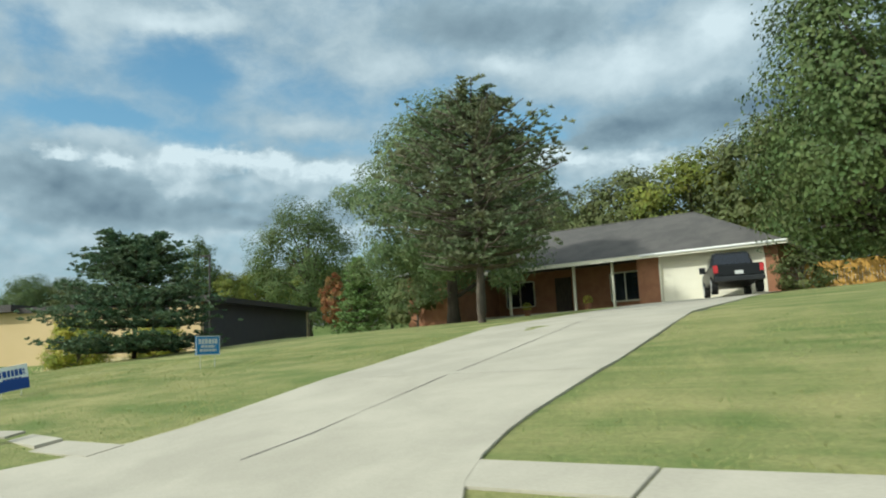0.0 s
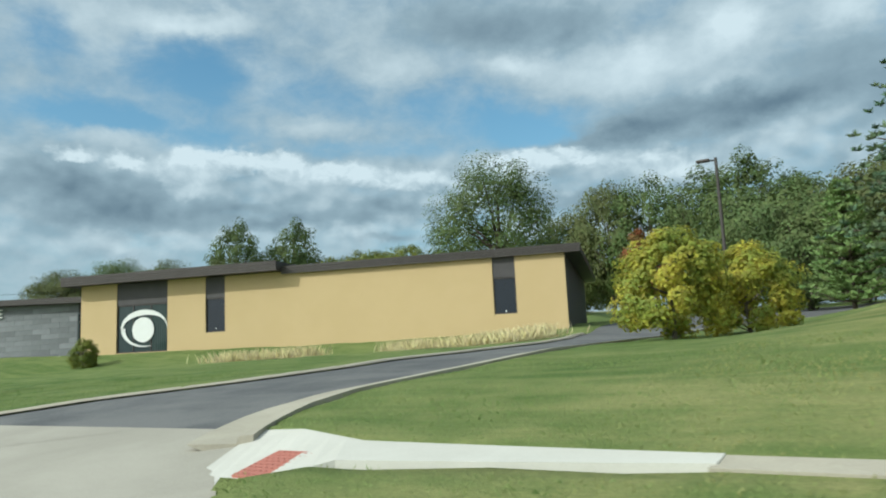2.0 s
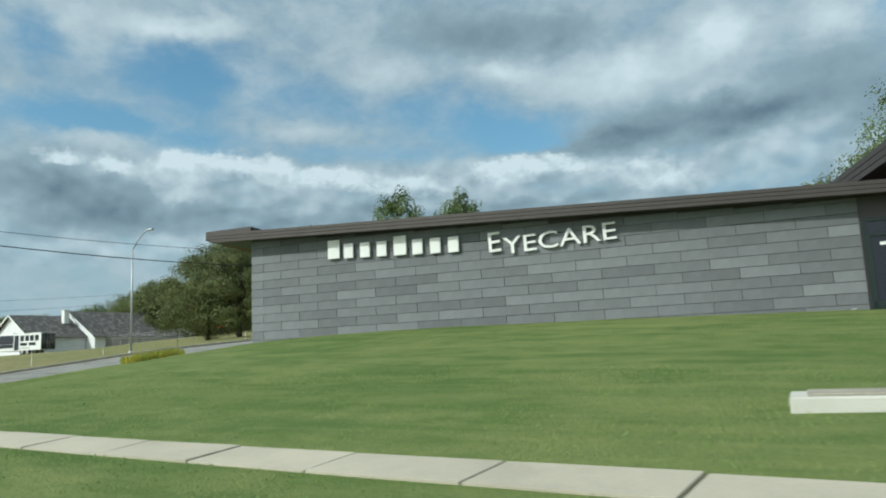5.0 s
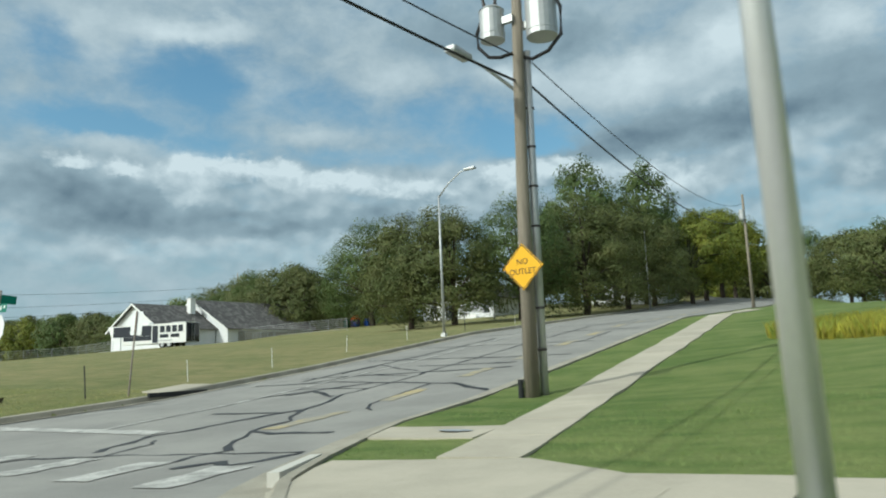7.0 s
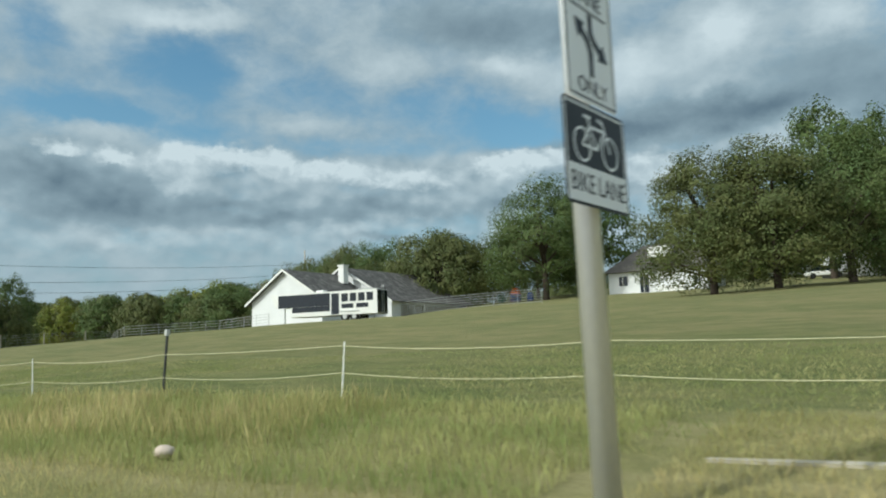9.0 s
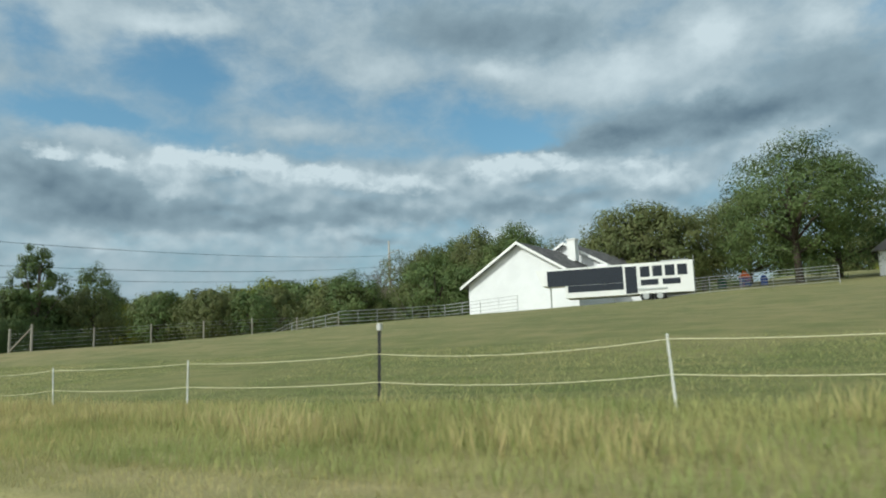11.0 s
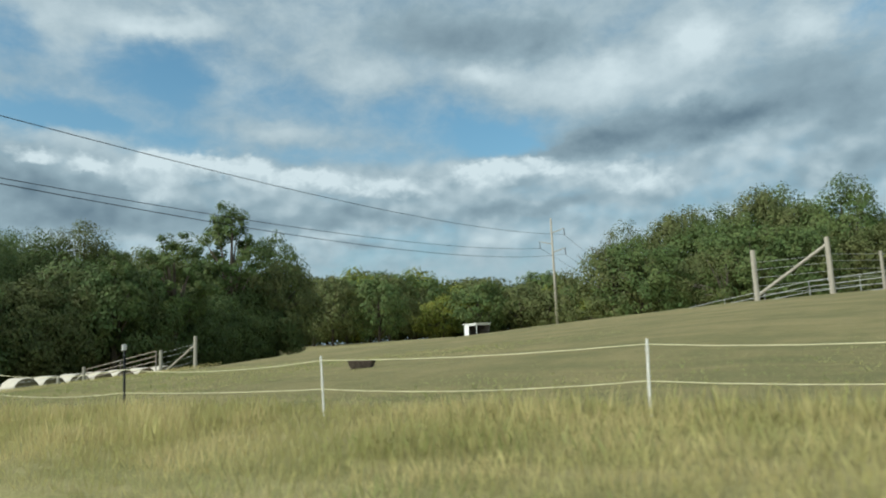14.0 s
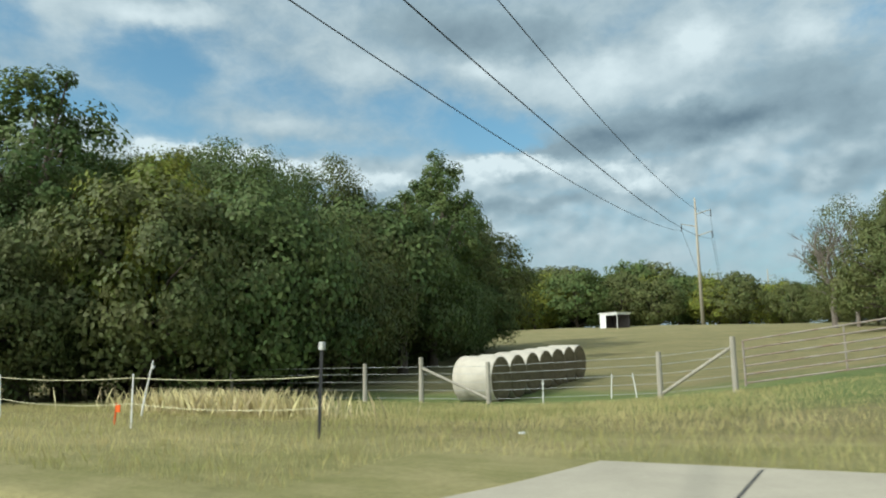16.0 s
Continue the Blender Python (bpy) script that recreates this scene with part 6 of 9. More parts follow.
def brick_house():
    g = ground_z(-11, 36.5)
    top = thing("house", "low red brick house with grey hip roof and garage", "house", (0, 0, g))
    hz = 2.42
    y0 = 36.9
    # garage front
    for x0, x1, z0, z1, m in ((-12.75, -11.84, 0, hz, M_BRICK), (-6.85, -6.25, 0, hz, M_BRICK), (-11.84, -6.85, 1.98, hz, M_CREAM)):
        part("wall", cube((x0, y0, -0.6 if z0 == 0 else z0), (x1, y0 + 0.25, z1)), m, top)
    door = part("garage_door", cube((-11.78, y0 + 0.10, 0.0), (-6.91, y0 + 0.15, 1.96)), M_CREAM, top, "wide cream garage door")
    for k in range(4):
        for i in range(8):
            x = -11.74 + 0.607 * i
            part("panel", cube((x + 0.04, y0 + 0.088, 0.06 + 0.49 * k), (x + 0.56, y0 + 0.10, 0.44 + 0.49 * k), 0.01), M_CREAM, door)
    bm = bmesh.new()
    box(bm, (-11.86, y0 - 0.03, 0), (-11.76, y0 + 0.2, 2.0))
    box(bm, (-6.93, y0 - 0.03, 0), (-6.83, y0 + 0.2, 2.0))
    box(bm, (-11.76, y0 - 0.03, 1.95), (-6.93, y0 + 0.2, 2.05))
    part("door_trim", bm, M_CREAM, top)
    # recessed porch wall, posts, end wing
    part("wall", cube((-23.2, 39.0, -0.6), (-12.75, 39.25, hz)), M_BRICK, top)
    part("wall", cube((-12.99, y0, -0.6), (-12.75, 39.0, hz)), M_BRICK, top)
    part("wall", cube((-25.6, 34.0, -1.0), (-22.4, 34.25, hz)), M_BRICK, top)
    part("wall", cube((-25.6, 34.25, -1.0), (-25.35, 37.2, hz)), M_BRICK, top)
    part("wall", cube((-22.65, 34.25, -1.0), (-22.4, 39.0, hz)), M_BRICK, top)
    part("wall", cube((-26.0, 37.2, -1.2), (-25.75, 46.5, hz)), M_BRICK, top)
    part("wall", cube((-6.5, y0 + 0.25, -0.5), (-6.25, 46.5, hz)), M_BRICK, top)
    part("wall", cube((-26.25, 46.25, -0.8), (-6.5, 46.5, hz)), M_BRICK, top)
    part("porch_floor", cube((-23.2, 37.0, -0.8), (-12.99, 39.0, -0.06)), M_CONCRETE, top)
    for x in (-20.6, -16.6, -14.4):
        part("porch_post", cube((x - 0.06, 37.05, -0.06), (x + 0.06, 37.17, hz)), M_CREAM, top)
    for x0, x1, z0, z1 in ((-21.8, -20.0, 0.5, 1.9), (-15.2, -13.6, 0.4, 1.9)):
        w = part("window", cube((x0, 38.93, z0), (x1, 38.99, z1)), M_GLASS, top)
        bm = bmesh.new()
        for a, b, c, d in ((x0 - 0.07, x0, z0, z1), (x1, x1 + 0.07, z0, z1), (x0, x1, z1, z1 + 0.07), (x0, x1, z0 - 0.07, z0), ((x0 + x1) / 2 - 0.03, (x0 + x1) / 2 + 0.03, z0, z1)):
            box(bm, (a, 38.90, c), (b, 38.97, d))
        part("window_frame", bm, M_CREAM, w)
    part("door", cube((-18.6, 38.9, -0.06), (-17.6, 38.98, 1.98)), M_DARKBARK, top, "dark front door")
    w = part("window", cube((-24.6, 33.93, 0.7), (-23.9, 33.99, 1.7)), M_WHITE, top, "small white-framed window")
    part("pane", cube((-24.52, 33.92, 0.78), (-23.98, 33.95, 1.62)), M_GLASS, w)
    # roof with eaves, fascia and shingle courses
    roof = part("roof", hip_roof(bmesh.new(), -27.2, -5.75, 36.3, 47.3, hz, hz + 2.75, 5.3), M_SHINGLE, top)
    part("roof", hip_roof(bmesh.new(), -26.1, -21.9, 33.4, 41.0, hz + 0.02, hz + 1.5, 2.0), M_SHINGLE, top)
    bm = bmesh.new()
    box(bm, (-27.24, 36.24, hz - 0.16), (-5.71, 36.3, hz + 0.05))
    box(bm, (-5.75, 36.3, hz - 0.16), (-5.69, 47.3, hz + 0.05))
    box(bm, (-27.26, 36.3, hz - 0.16), (-27.2, 47.3, hz + 0.05))
    part("fascia", bm, M_CREAM, roof)
    part("gutter", tube(bmesh.new(), (-12.6, 36.2, hz - 0.02), (-5.75, 36.2, hz - 0.02), 0.055, n=8), M_WHITE, roof)
    part("ridge_cap", tube(bmesh.new(), (-21.9, 41.8, hz + 2.74), (-11.05, 41.8, hz + 2.74), 0.06, n=6), M_SHINGLE, roof)
    return top


brick_house()


def planter(x, y, mat, label):
    top = thing("flower_pot", label, "flower pot", (x, y, ground_z(x, y)))
    part("pot", tube(bmesh.new(), (0, 0, -0.05), (0, 0, 0.35), 0.14, 0.2, 12), M_BRICK, top)
    rng = np.random.default_rng(int(-x * 10))
    d = unit(rng, 160)
    pos = np.array([0, 0, 0.5]) + d * 0.25
    mesh_part("flowers", quads_mesh("flowers", pos, d, unit(rng, 160), np.full(160, 0.1)), mat, top)


planter(-15.6, 36.4, L_YELLOW, "pot of yellow flowers on the porch edge")
planter(-19.2, 36.4, L_YELLOW, "pot of yellow flowers on the porch edge")


def pickup(x, y, turn):
    g = ground_z(x, y) + 0.05
    top = thing("pickup_truck", "black crew-cab pickup truck parked before a garage", "truck", (x, y, g), turn)
    # local: nose toward +y, 5.6 long, 2.0 wide
    bm = bmesh.new()
    prof = [(-2.8, 0.55), (-2.8, 1.12), (-0.95, 1.12), (-0.9, 1.12), (1.0, 1.12), (2.2, 1.08), (2.72, 1.0), (2.8, 0.75), (2.75, 0.45), (-2.7, 0.45)]
    a = [bm.verts.new((-0.97, p[0], p[1])) for p in prof]
    b = [bm.verts.new((0.97, p[0], p[1])) for p in prof]
    bm.faces.new(a)
    bm.faces.new(b[::-1])
    for i in range(len(prof)):
        j = (i + 1) % len(prof)
        bm.faces.new((a[i], b[i], b[j], a[j]))
    bmesh.ops.bevel(bm, geom=bm.edges[:], offset=0.05, segments=2, affect="EDGES")
    body = part("body", bm, M_CARBLACK, top)
    hull(bm := bmesh.new(), [(-0.92, -0.9, 1.08), (0.92, -0.9, 1.08), (0.92, 1.5, 1.08), (-0.92, 1.5, 1.08)], [(-0.72, -0.68, 1.82), (0.72, -0.68, 1.82), (0.72, 0.7, 1.84), (-0.72, 0.7, 1.84)])
    bmesh.ops.bevel(bm, geom=bm.edges[:], offset=0.05, segments=2, affect="EDGES")
    cab = part("cab", bm, M_CARBLACK, top)
    hull(bm := bmesh.new(), [(-0.80, -0.90, 1.16), (0.80, -0.90, 1.16), (0.80, -0.86, 1.16), (-0.80, -0.86, 1.16)], [(-0.66, -0.725, 1.72), (0.66, -0.725, 1.72), (0.66, -0.69, 1.72), (-0.66, -0.69, 1.72)])
    part("rear_window", bm, M_GLASS, cab)
    for s in (-1, 1):
        hull(bm := bmesh.new(), [(s * 0.925, -0.7, 1.16), (s * 0.925, 1.1, 1.16), (s * 0.90, 1.1, 1.16), (s * 0.90, -0.7, 1.16)], [(s * 0.765, -0.6, 1.72), (s * 0.765, 0.66, 1.72), (s * 0.74, 0.66, 1.72), (s * 0.74, -0.6, 1.72)])
        part("side_window", bm, M_GLASS, cab)
        part("mirror", cube((s * 0.96, 0.95, 1.12), (s * 1.16, 1.08, 1.34), 0.03), M_CARBLACK, cab)
        part("tail_light", cube((s * 0.80, -2.83, 0.78), (s * 0.95, -2.78, 1.08), 0.01), M_RED, body)
        for yy in (-1.75, 1.75):
            bm = tube(bmesh.new(), (s * 0.76, yy, 0.36), (s * 1.0, yy, 0.36), 0.38, n=20)
            wheel = part("wheel", bm, M_RUBBER, top)
            part("rim", tube(bmesh.new(), (s * 0.99, yy, 0.36), (s * 1.012, yy, 0.36), 0.24, n=16), M_GALV, wheel)
    part("tailgate", cube((-0.78, -2.835, 0.66), (0.78, -2.80, 1.08), 0.01), M_CARBLACK, body)
    part("number_plate", cube((-0.16, -2.85, 0.70), (0.16, -2.836, 0.84)), M_LIGHTPRINT, body)
    part("bumper", cube((-0.96, -2.92, 0.42), (0.96, -2.78, 0.62), 0.03), M_BLACK, body)


pickup(-7.75, 33.7, 19)


def board_fence():
    g = ground_z(-3, 40)
    top = thing("board_fence", "new yellow cedar board fence beside the garage", "fence", (0, 0, g))
    bm = cube((-0.07, -0.012, -0.3), (0.07, 0.012, 1.25), 0.004)
    me = bpy.data.meshes.new("board")
    bm.to_mesh(me)
    bm.free()
    me.materials.append(M_YELLOWWOOD)
    for i in range(42):
        ob = new("board", me)
        ob.parent = top
        ob.matrix_basis = pose(-5.6 + 0.15 * i, 39.6, 0.02 * math.sin(i))
    part("rail", cube((-5.7, 39.62, 0.9), (0.8, 39.66, 1.0)), M_YELLOWWOOD, top)
    part("rail", cube((-5.7, 39.62, 0.1), (0.8, 39.66, 0.2)), M_YELLOWWOOD, top)


board_fence()


# ---- barn, trailer, far houses ----
def gable_block(top, x0, x1, y0, y1, zb, ze, zr, wall, roof_m, over=0.5):
    xm = (x0 + x1) / 2
    bm = prism(bmesh.new(), [(x0, zb), (x1, zb), (x1, ze), (xm, zr), (x0, ze)], y1 - y0)
    bmesh.ops.translate(bm, verts=bm.verts[:], vec=(0, y0, 0))
    w = part("wall", bm, wall, top)
    sl = (zr - ze) / (xm - x0)
    for s in (-1, 1):
        e = xm + s * (xm - x0 + over)
        zz = ze - sl * over
        a = [(xm, y0 - over, zr + 0.04), (e, y0 - over, zz + 0.04), (e, y1 + over, zz + 0.04), (xm, y1 + over, zr + 0.04)]
        b = [(p[0], p[1], p[2] + 0.10) for p in a]
        part("roof", hull(bmesh.new(), a, b), roof_m, top)
        a = [(xm, y0 - over - 0.03, zr - 0.10), (e, y0 - over - 0.03, zz - 0.10), (e, y0 - over, zz - 0.10), (xm, y0 - over, zr - 0.10)]
        part("rake_board", hull(bmesh.new(), a, [(p[0], p[1], p[2] + 0.25) for p in a]), M_WHITE, top)
    return w


def barn():
    top = thing("barn", "white gabled barn with worn grey shingle roof and a white chimney", "barn", (0, 0, 0))
    w = gable_block(top, -183.0, -172.6, 55.9, 64.2, 2.6, 7.0, 10.15, M_WHITESIDE, M_SHINGLEOLD, 0.55)
    # clapboard courses proud of the gable
    for k in range(36):
        z = 4.0 + 0.17 * k
        half = 5.2 if z < 6.95 else 5.2 * (10.1 - z) / 3.15
        if half > 0.3:
            hull(bm := bmesh.new(), [(-177.8 - half, 55.86, z), (-177.8 + half, 55.86, z), (-177.8 + half, 55.9, z), (-177.8 - half, 55.9, z)],
                 [(-177.8 - half, 55.89, z + 0.16), (-177.8 + half, 55.89, z + 0.16), (-177.8 + half, 55.9, z + 0.16), (-177.8 - half, 55.9, z + 0.16)])
            part("clapboard", bm, M_WHITESIDE, w)
    gable_block(top, -184.2, -170.2, 64.3, 80, 2.6, 6.9, 10.95, M_WHITESIDE, M_SHINGLEOLD, 0.5)
    bm = cube((-176.2, 62.4, 9.0), (-175.4, 63.2, 11.0), 0.03)
    part("chimney", bm, M_WHITE, top)
    part("chimney_cap", cube((-176.28, 62.32, 11.0), (-175.32, 63.28, 11.1)), M_WHITE, top)
    # open lean-to on the near side, of boards
    for i in range(9):
        part("board", cube((-170.2, 66 + 1.3 * i, 3.3), (-170.12, 67.15 + 1.3 * i, 6.4)), M_GREYWOOD, top)
    return top


barn()


def horse_trailer():
    x0, y0 = -174.0, 51.6
    g = ground_z(-168.5, 52.0)
    top = thing("horse_trailer", "long white gooseneck horse trailer with black window band", "trailer", (-173.6, 50.6, g), 14)
    L = 11.2
    # local x along the trailer, nose at x = 0
    hull(bm := bmesh.new(), [(2.2, -1.15, 0.55), (L, -1.15, 0.55), (L, 1.15, 0.55), (2.2, 1.15, 0.55)], [(2.2, -1.15, 2.75), (L, -1.15, 2.75), (L, 1.15, 2.75), (2.2, 1.15, 2.75)])
    body = part("body", bm, M_WHITE, top)
    hull(bm := bmesh.new(), [(0.5, -1.1, 1.55), (2.2, -1.1, 1.55), (2.2, 1.1, 1.55), (0.5, 1.1, 1.55)], [(0.0, -1.05, 2.75), (2.2, -1.1, 2.75), (2.2, 1.1, 2.75), (0.0, 1.05, 2.75)])
    part("gooseneck", bm, M_WHITE, top)
    part("side_panel", cube((0.9, -1.165, 1.45), (6.4, -1.152, 2.62)), M_GLASS, body, "black side panel")
    part("side_panel", cube((2.4, -1.165, 0.95), (6.4, -1.152, 1.43)), M_GLASS, body, "black side panel")
    door = part("door", cube((6.55, -1.17, 0.62), (7.35, -1.152, 2.55), 0.004), M_GLASS, body, "dark side door")
    bm = bmesh.new()
    for a, b, c, d in ((6.48, 6.55, 0.6, 2.6), (7.35, 7.42, 0.6, 2.6), (6.55, 7.35, 2.55, 2.62)):
        box(bm, (a, -1.18, c), (b, -1.152, d))
    part("door_frame", bm, M_WHITE, door)
    for i in range(4):
        part("window", cube((7.6 + 0.85 * i, -1.165, 1.75), (8.25 + 0.85 * i, -1.152, 2.5)), M_GLASS, body)
    for i in range(2):
        part("window", cube((7.6 + 1.5 * i, -1.165, 1.15), (8.8 + 1.5 * i, -1.152, 1.55)), M_GLASS, body)
    part("rear_panel", cube((L, -1.1, 0.6), (L + 0.02, 1.1, 2.7)), M_GLASS, body, "black rear")
    for i, x in enumerate((7.9, 8.85)):
        for y in (-1.0, 1.0):
            wheel = part("wheel", tube(bmesh.new(), (x, y - 0.14, 0.38), (x, y + 0.14, 0.38), 0.40, n=18), M_RUBBER, top)
            part("rim", tube(bmesh.new(), (x, y - 0.15, 0.38), (x, y - 0.141, 0.38), 0.22, n=14), M_GALV, wheel)
    part("fender", cube((7.35, -1.2, 0.80), (9.4, -1.0, 0.95), 0.04), M_GALV, top)
    part("leg", tube(bmesh.new(), (0.9, 0, -0.02), (0.9, 0, 1.6), 0.06), M_GALV, top)
    part("roof_unit", cube((4.5, -0.4, 2.75), (5.3, 0.4, 3.0), 0.05), M_WHITE, top)
    part("roof_rack", cube((9.0, -0.9, 2.80), (10.9, 0.9, 2.86)), M_GALV, top)
    for x in (9.1, 10.8):
        for y in (-0.85, 0.85):
            part("rack_leg", cube((x - 0.02, y - 0.02, 2.74), (x + 0.02, y + 0.02, 2.81)), M_GALV, top)
    bm = bmesh.new()
    for y in (-0.2, 0.2):
        box(bm, (L + 0.05, y - 0.02, 0.6), (L + 0.08, y + 0.02, 3.2))
    for k in range(7):
        box(bm, (L + 0.05, -0.2, 0.7 + 0.35 * k), (L + 0.08, 0.2, 0.73 + 0.35 * k))
    part("ladder", bm, M_GALV, top)


horse_trailer()


def white_house():
    g = ground_z(-147, 84)
    top = thing("house", "white farmhouse with grey roof and white dormer beyond the pasture", "house", (0, 0, g))
    part("wall", cube((-152.5, 83.5, -1.0), (-141.2, 92, 2.5)), M_WHITESIDE, top)
    part("roof", hip_roof(bmesh.new(), -153.1, -140.6, 82.9, 92.6, 2.48, 5.9, 3.6), M_SHINGLE, top)
    part("dormer", cube((-148.0, 84.6, 4.1), (-145.4, 86.5, 5.3), 0.02), M_WHITE, top, "white dormer")
    for x0, x1, z0, z1 in ((-151.2, -150.2, 0.9, 2.0), (-148.7, -147.7, 0.0, 2.0), (-142.6, -141.9, 0.5, 1.8)):
        p = part("window", cube((x0, 83.43, z0), (x1, 83.49, z1)), M_GLASS, top)
        part("frame", cube((x0 + 0.42, 83.40, z0), (x0 + 0.48, 83.43, z1)), M_WHITE, p)
    part("low_wall", cube((-146.5, 82.9, -0.6), (-143.6, 83.1, 0.5)), M_WHITE, top)


white_house()


def simple_house(x, y, sx, sy, h, wall, roof, label):
    g = ground_z(x, y)
    top = thing("house", label, "house", (x, y, g))
    gable_block(top, -sx / 2, sx / 2, 0, sy, -0.8, h, h + sx * 0.22, wall, roof, 0.4)
    for k in (-0.3, 0.25):
        part("window", cube((sx * k - 0.5, -0.05, h * 0.4), (sx * k + 0.5, -0.005, h * 0.8)), M_GLASS, top)
    part("door", cube((-0.45, -0.05, 0), (0.45, -0.005, 2.05)), M_WHITE, top)


simple_house(-127.5, 98, 8, 7, 2.7, M_WHITESIDE, M_SHINGLE, "white house among trees along the side street")


def parked(x, y, turn, mat, label, kind="car", long=4.5, high=1.45):
    g = ground_z(x, y)
    top = thing(kind, label, kind, (x, y, g), turn)
    bm = cube((-long / 2, -0.9, 0.3), (long / 2, 0.9, high * 0.58), 0.12)
    part("body", bm, mat, top)
    hull(bm := bmesh.new(), [(-long * 0.36, -0.84, high * 0.56), (long * 0.25, -0.84, high * 0.56), (long * 0.25, 0.84, high * 0.56), (-long * 0.36, 0.84, high * 0.56)],
         [(-long * 0.28, -0.66, high), (long * 0.10, -0.66, high), (long * 0.10, 0.66, high), (-long * 0.28, 0.66, high)])
    part("cabin", bm, M_GLASS if kind == "car" else mat, top)
    for xx in (-long * 0.3, long * 0.3):
        for yy in (-0.85, 0.85):
            part("wheel", tube(bmesh.new(), (xx, yy - 0.1, 0.3), (xx, yy + 0.1, 0.3), 0.32, n=14), M_RUBBER, top)


parked(-134.5, 126, 20, M_WHITE, "white van parked far up the side street", "van", 5.6, 2.4)
parked(-139.5, 124, 10, M_WHITE, "white car parked far up the side street")
parked(-131, 97, 10, M_WHITE, "white car parked among trees")


def storage_shed():
    g = ground_z(-263.5, 123.5)
    top = thing("shed", "small white open-fronted field shelter", "shed", (-264.2, 122.6, g), -25)
    # back wall and added lining are dark to give the interior its shade
    for lo, hi, mat, lab in (((-1.9, 0.0, -0.3), (-1.8, 3.2, 2.48), M_WHITESIDE, ""), ((2.0, 0.0, -0.3), (2.1, 0.12, 2.48), M_WHITESIDE, ""), ((2.0, 0.12, 2.2), (2.1, 3.2, 2.48), M_WHITESIDE, ""), ((-1.8, 0.1, -0.3), (-1.75, 3.1, 2.46), M_SPANDREL, "added inner lining, coloured dark as shade"), ((-1.8, 3.1, -0.3), (2.0, 3.2, 2.48), M_SPANDREL, "back wall coloured dark as shade"),
                             ((-1.8, 0.0, -0.3), (-0.5, 0.08, 2.48), M_WHITESIDE, ""), ((-0.5, 0.0, 2.15), (2.0, 0.08, 2.48), M_WHITESIDE, "")):
        part("wall", cube(lo, hi), mat, top, lab)
    part("floor", cube((-1.8, 0.08, -0.3), (2.0, 3.1, 0.02)), M_DARKBARK, top, "dark floor inside the shelter")
    part("roof", cube((-2.1, -0.2, 2.48), (2.3, 3.4, 2.6)), M_WHITE, top)


storage_shed()


# ---- poles, lamps and signs ----
def lot_lamp():
    """A dark pole lamp beside the asphalt drive."""
    x, y = -31.99, 25.2
    top = thing("street_lamp", "dark steel lot lamp with one flat square head", "street lamp", (x, y, ground_z(x, y)))
    part("pole", chain(bmesh.new(), [(0, 0, -0.2), (0, 0, 2.8), (0, 0, 5.65)], [0.07, 0.06, 0.05], 10), M_BRONZE, top)
    part("arm", chain(bmesh.new(), [(0, 0, 5.55), (-0.3, 0, 5.6)], [0.03, 0.03], 6), M_BRONZE, top)
    part("head", cube((-0.62, -0.12, 5.56), (-0.2, 0.12, 5.64), 0.02), M_BRONZE, top)


lot_lamp()


def lamp_pole(x, y, high=8.6, label="tall brushed aluminium street lamp pole on a square base", lamp=True, turn=90):
    g = ground_z(x, y)
    top = thing("street_lamp", label, "street lamp", (x, y, g), turn)
    part("base", cube((-0.13, -0.13, -0.1), (0.13, 0.13, 0.17), 0.03), M_GALV, top)
    part("pole", chain(bmesh.new(), [(0, 0, 0.16), (0, 0, high * 0.5), (0, 0, high)], [0.084, 0.072, 0.054], 20), M_ALU, top, smooth=True)
    part("tag", cube((-0.02, -0.105, 2.05), (0.02, -0.092, 2.35)), M_GREYPRINT, top)
    part("arm", chain(bmesh.new(), [(0, 0, high - 0.1), (0, 0.5, high + 0.45), (0, 1.2, high + 0.75), (0, 2.0, high + 0.8)], [0.05, 0.045, 0.04, 0.035], 8), M_ALU, top, smooth=True)
    head = part("head", cube((-0.16, 1.85, high + 0.70), (0.16, 2.55, high + 0.86), 0.06), M_GALV, top)
    part("lens", cube((-0.11, 2.0, high + 0.675), (0.11, 2.45, high + 0.70), 0.01), M_LIGHTPRINT, head)
    return top


first_lamp = lamp_pole(-49.06, 4.7, turn=180)
tagged(first_lamp, group="street lamps along the main road")
LEAN = Matrix.Rotation(radians(-0.8), 4, "Y")
first_lamp.matrix_basis = Matrix.Translation(first_lamp.matrix_basis.translation) @ LEAN @ Matrix.Rotation(radians(180), 4, "Z")
for x, y, sink in ((-93.13, 4.52, 0.0), (-182.05, 4.15, 0.2)):
    copy_thing(first_lamp, Matrix.Translation((x, y, ground_z(x, y) - sink)) @ LEAN @ Matrix.Rotation(radians(180), 4, "Z"))
# sign post is itself a lamp pole
copy_thing(first_lamp, Matrix.Translation((-122.43, 4.46, ground_z(-122.43, 4.46) - 0.2)) @ LEAN @ Matrix.Rotation(radians(180), 4, "Z"))


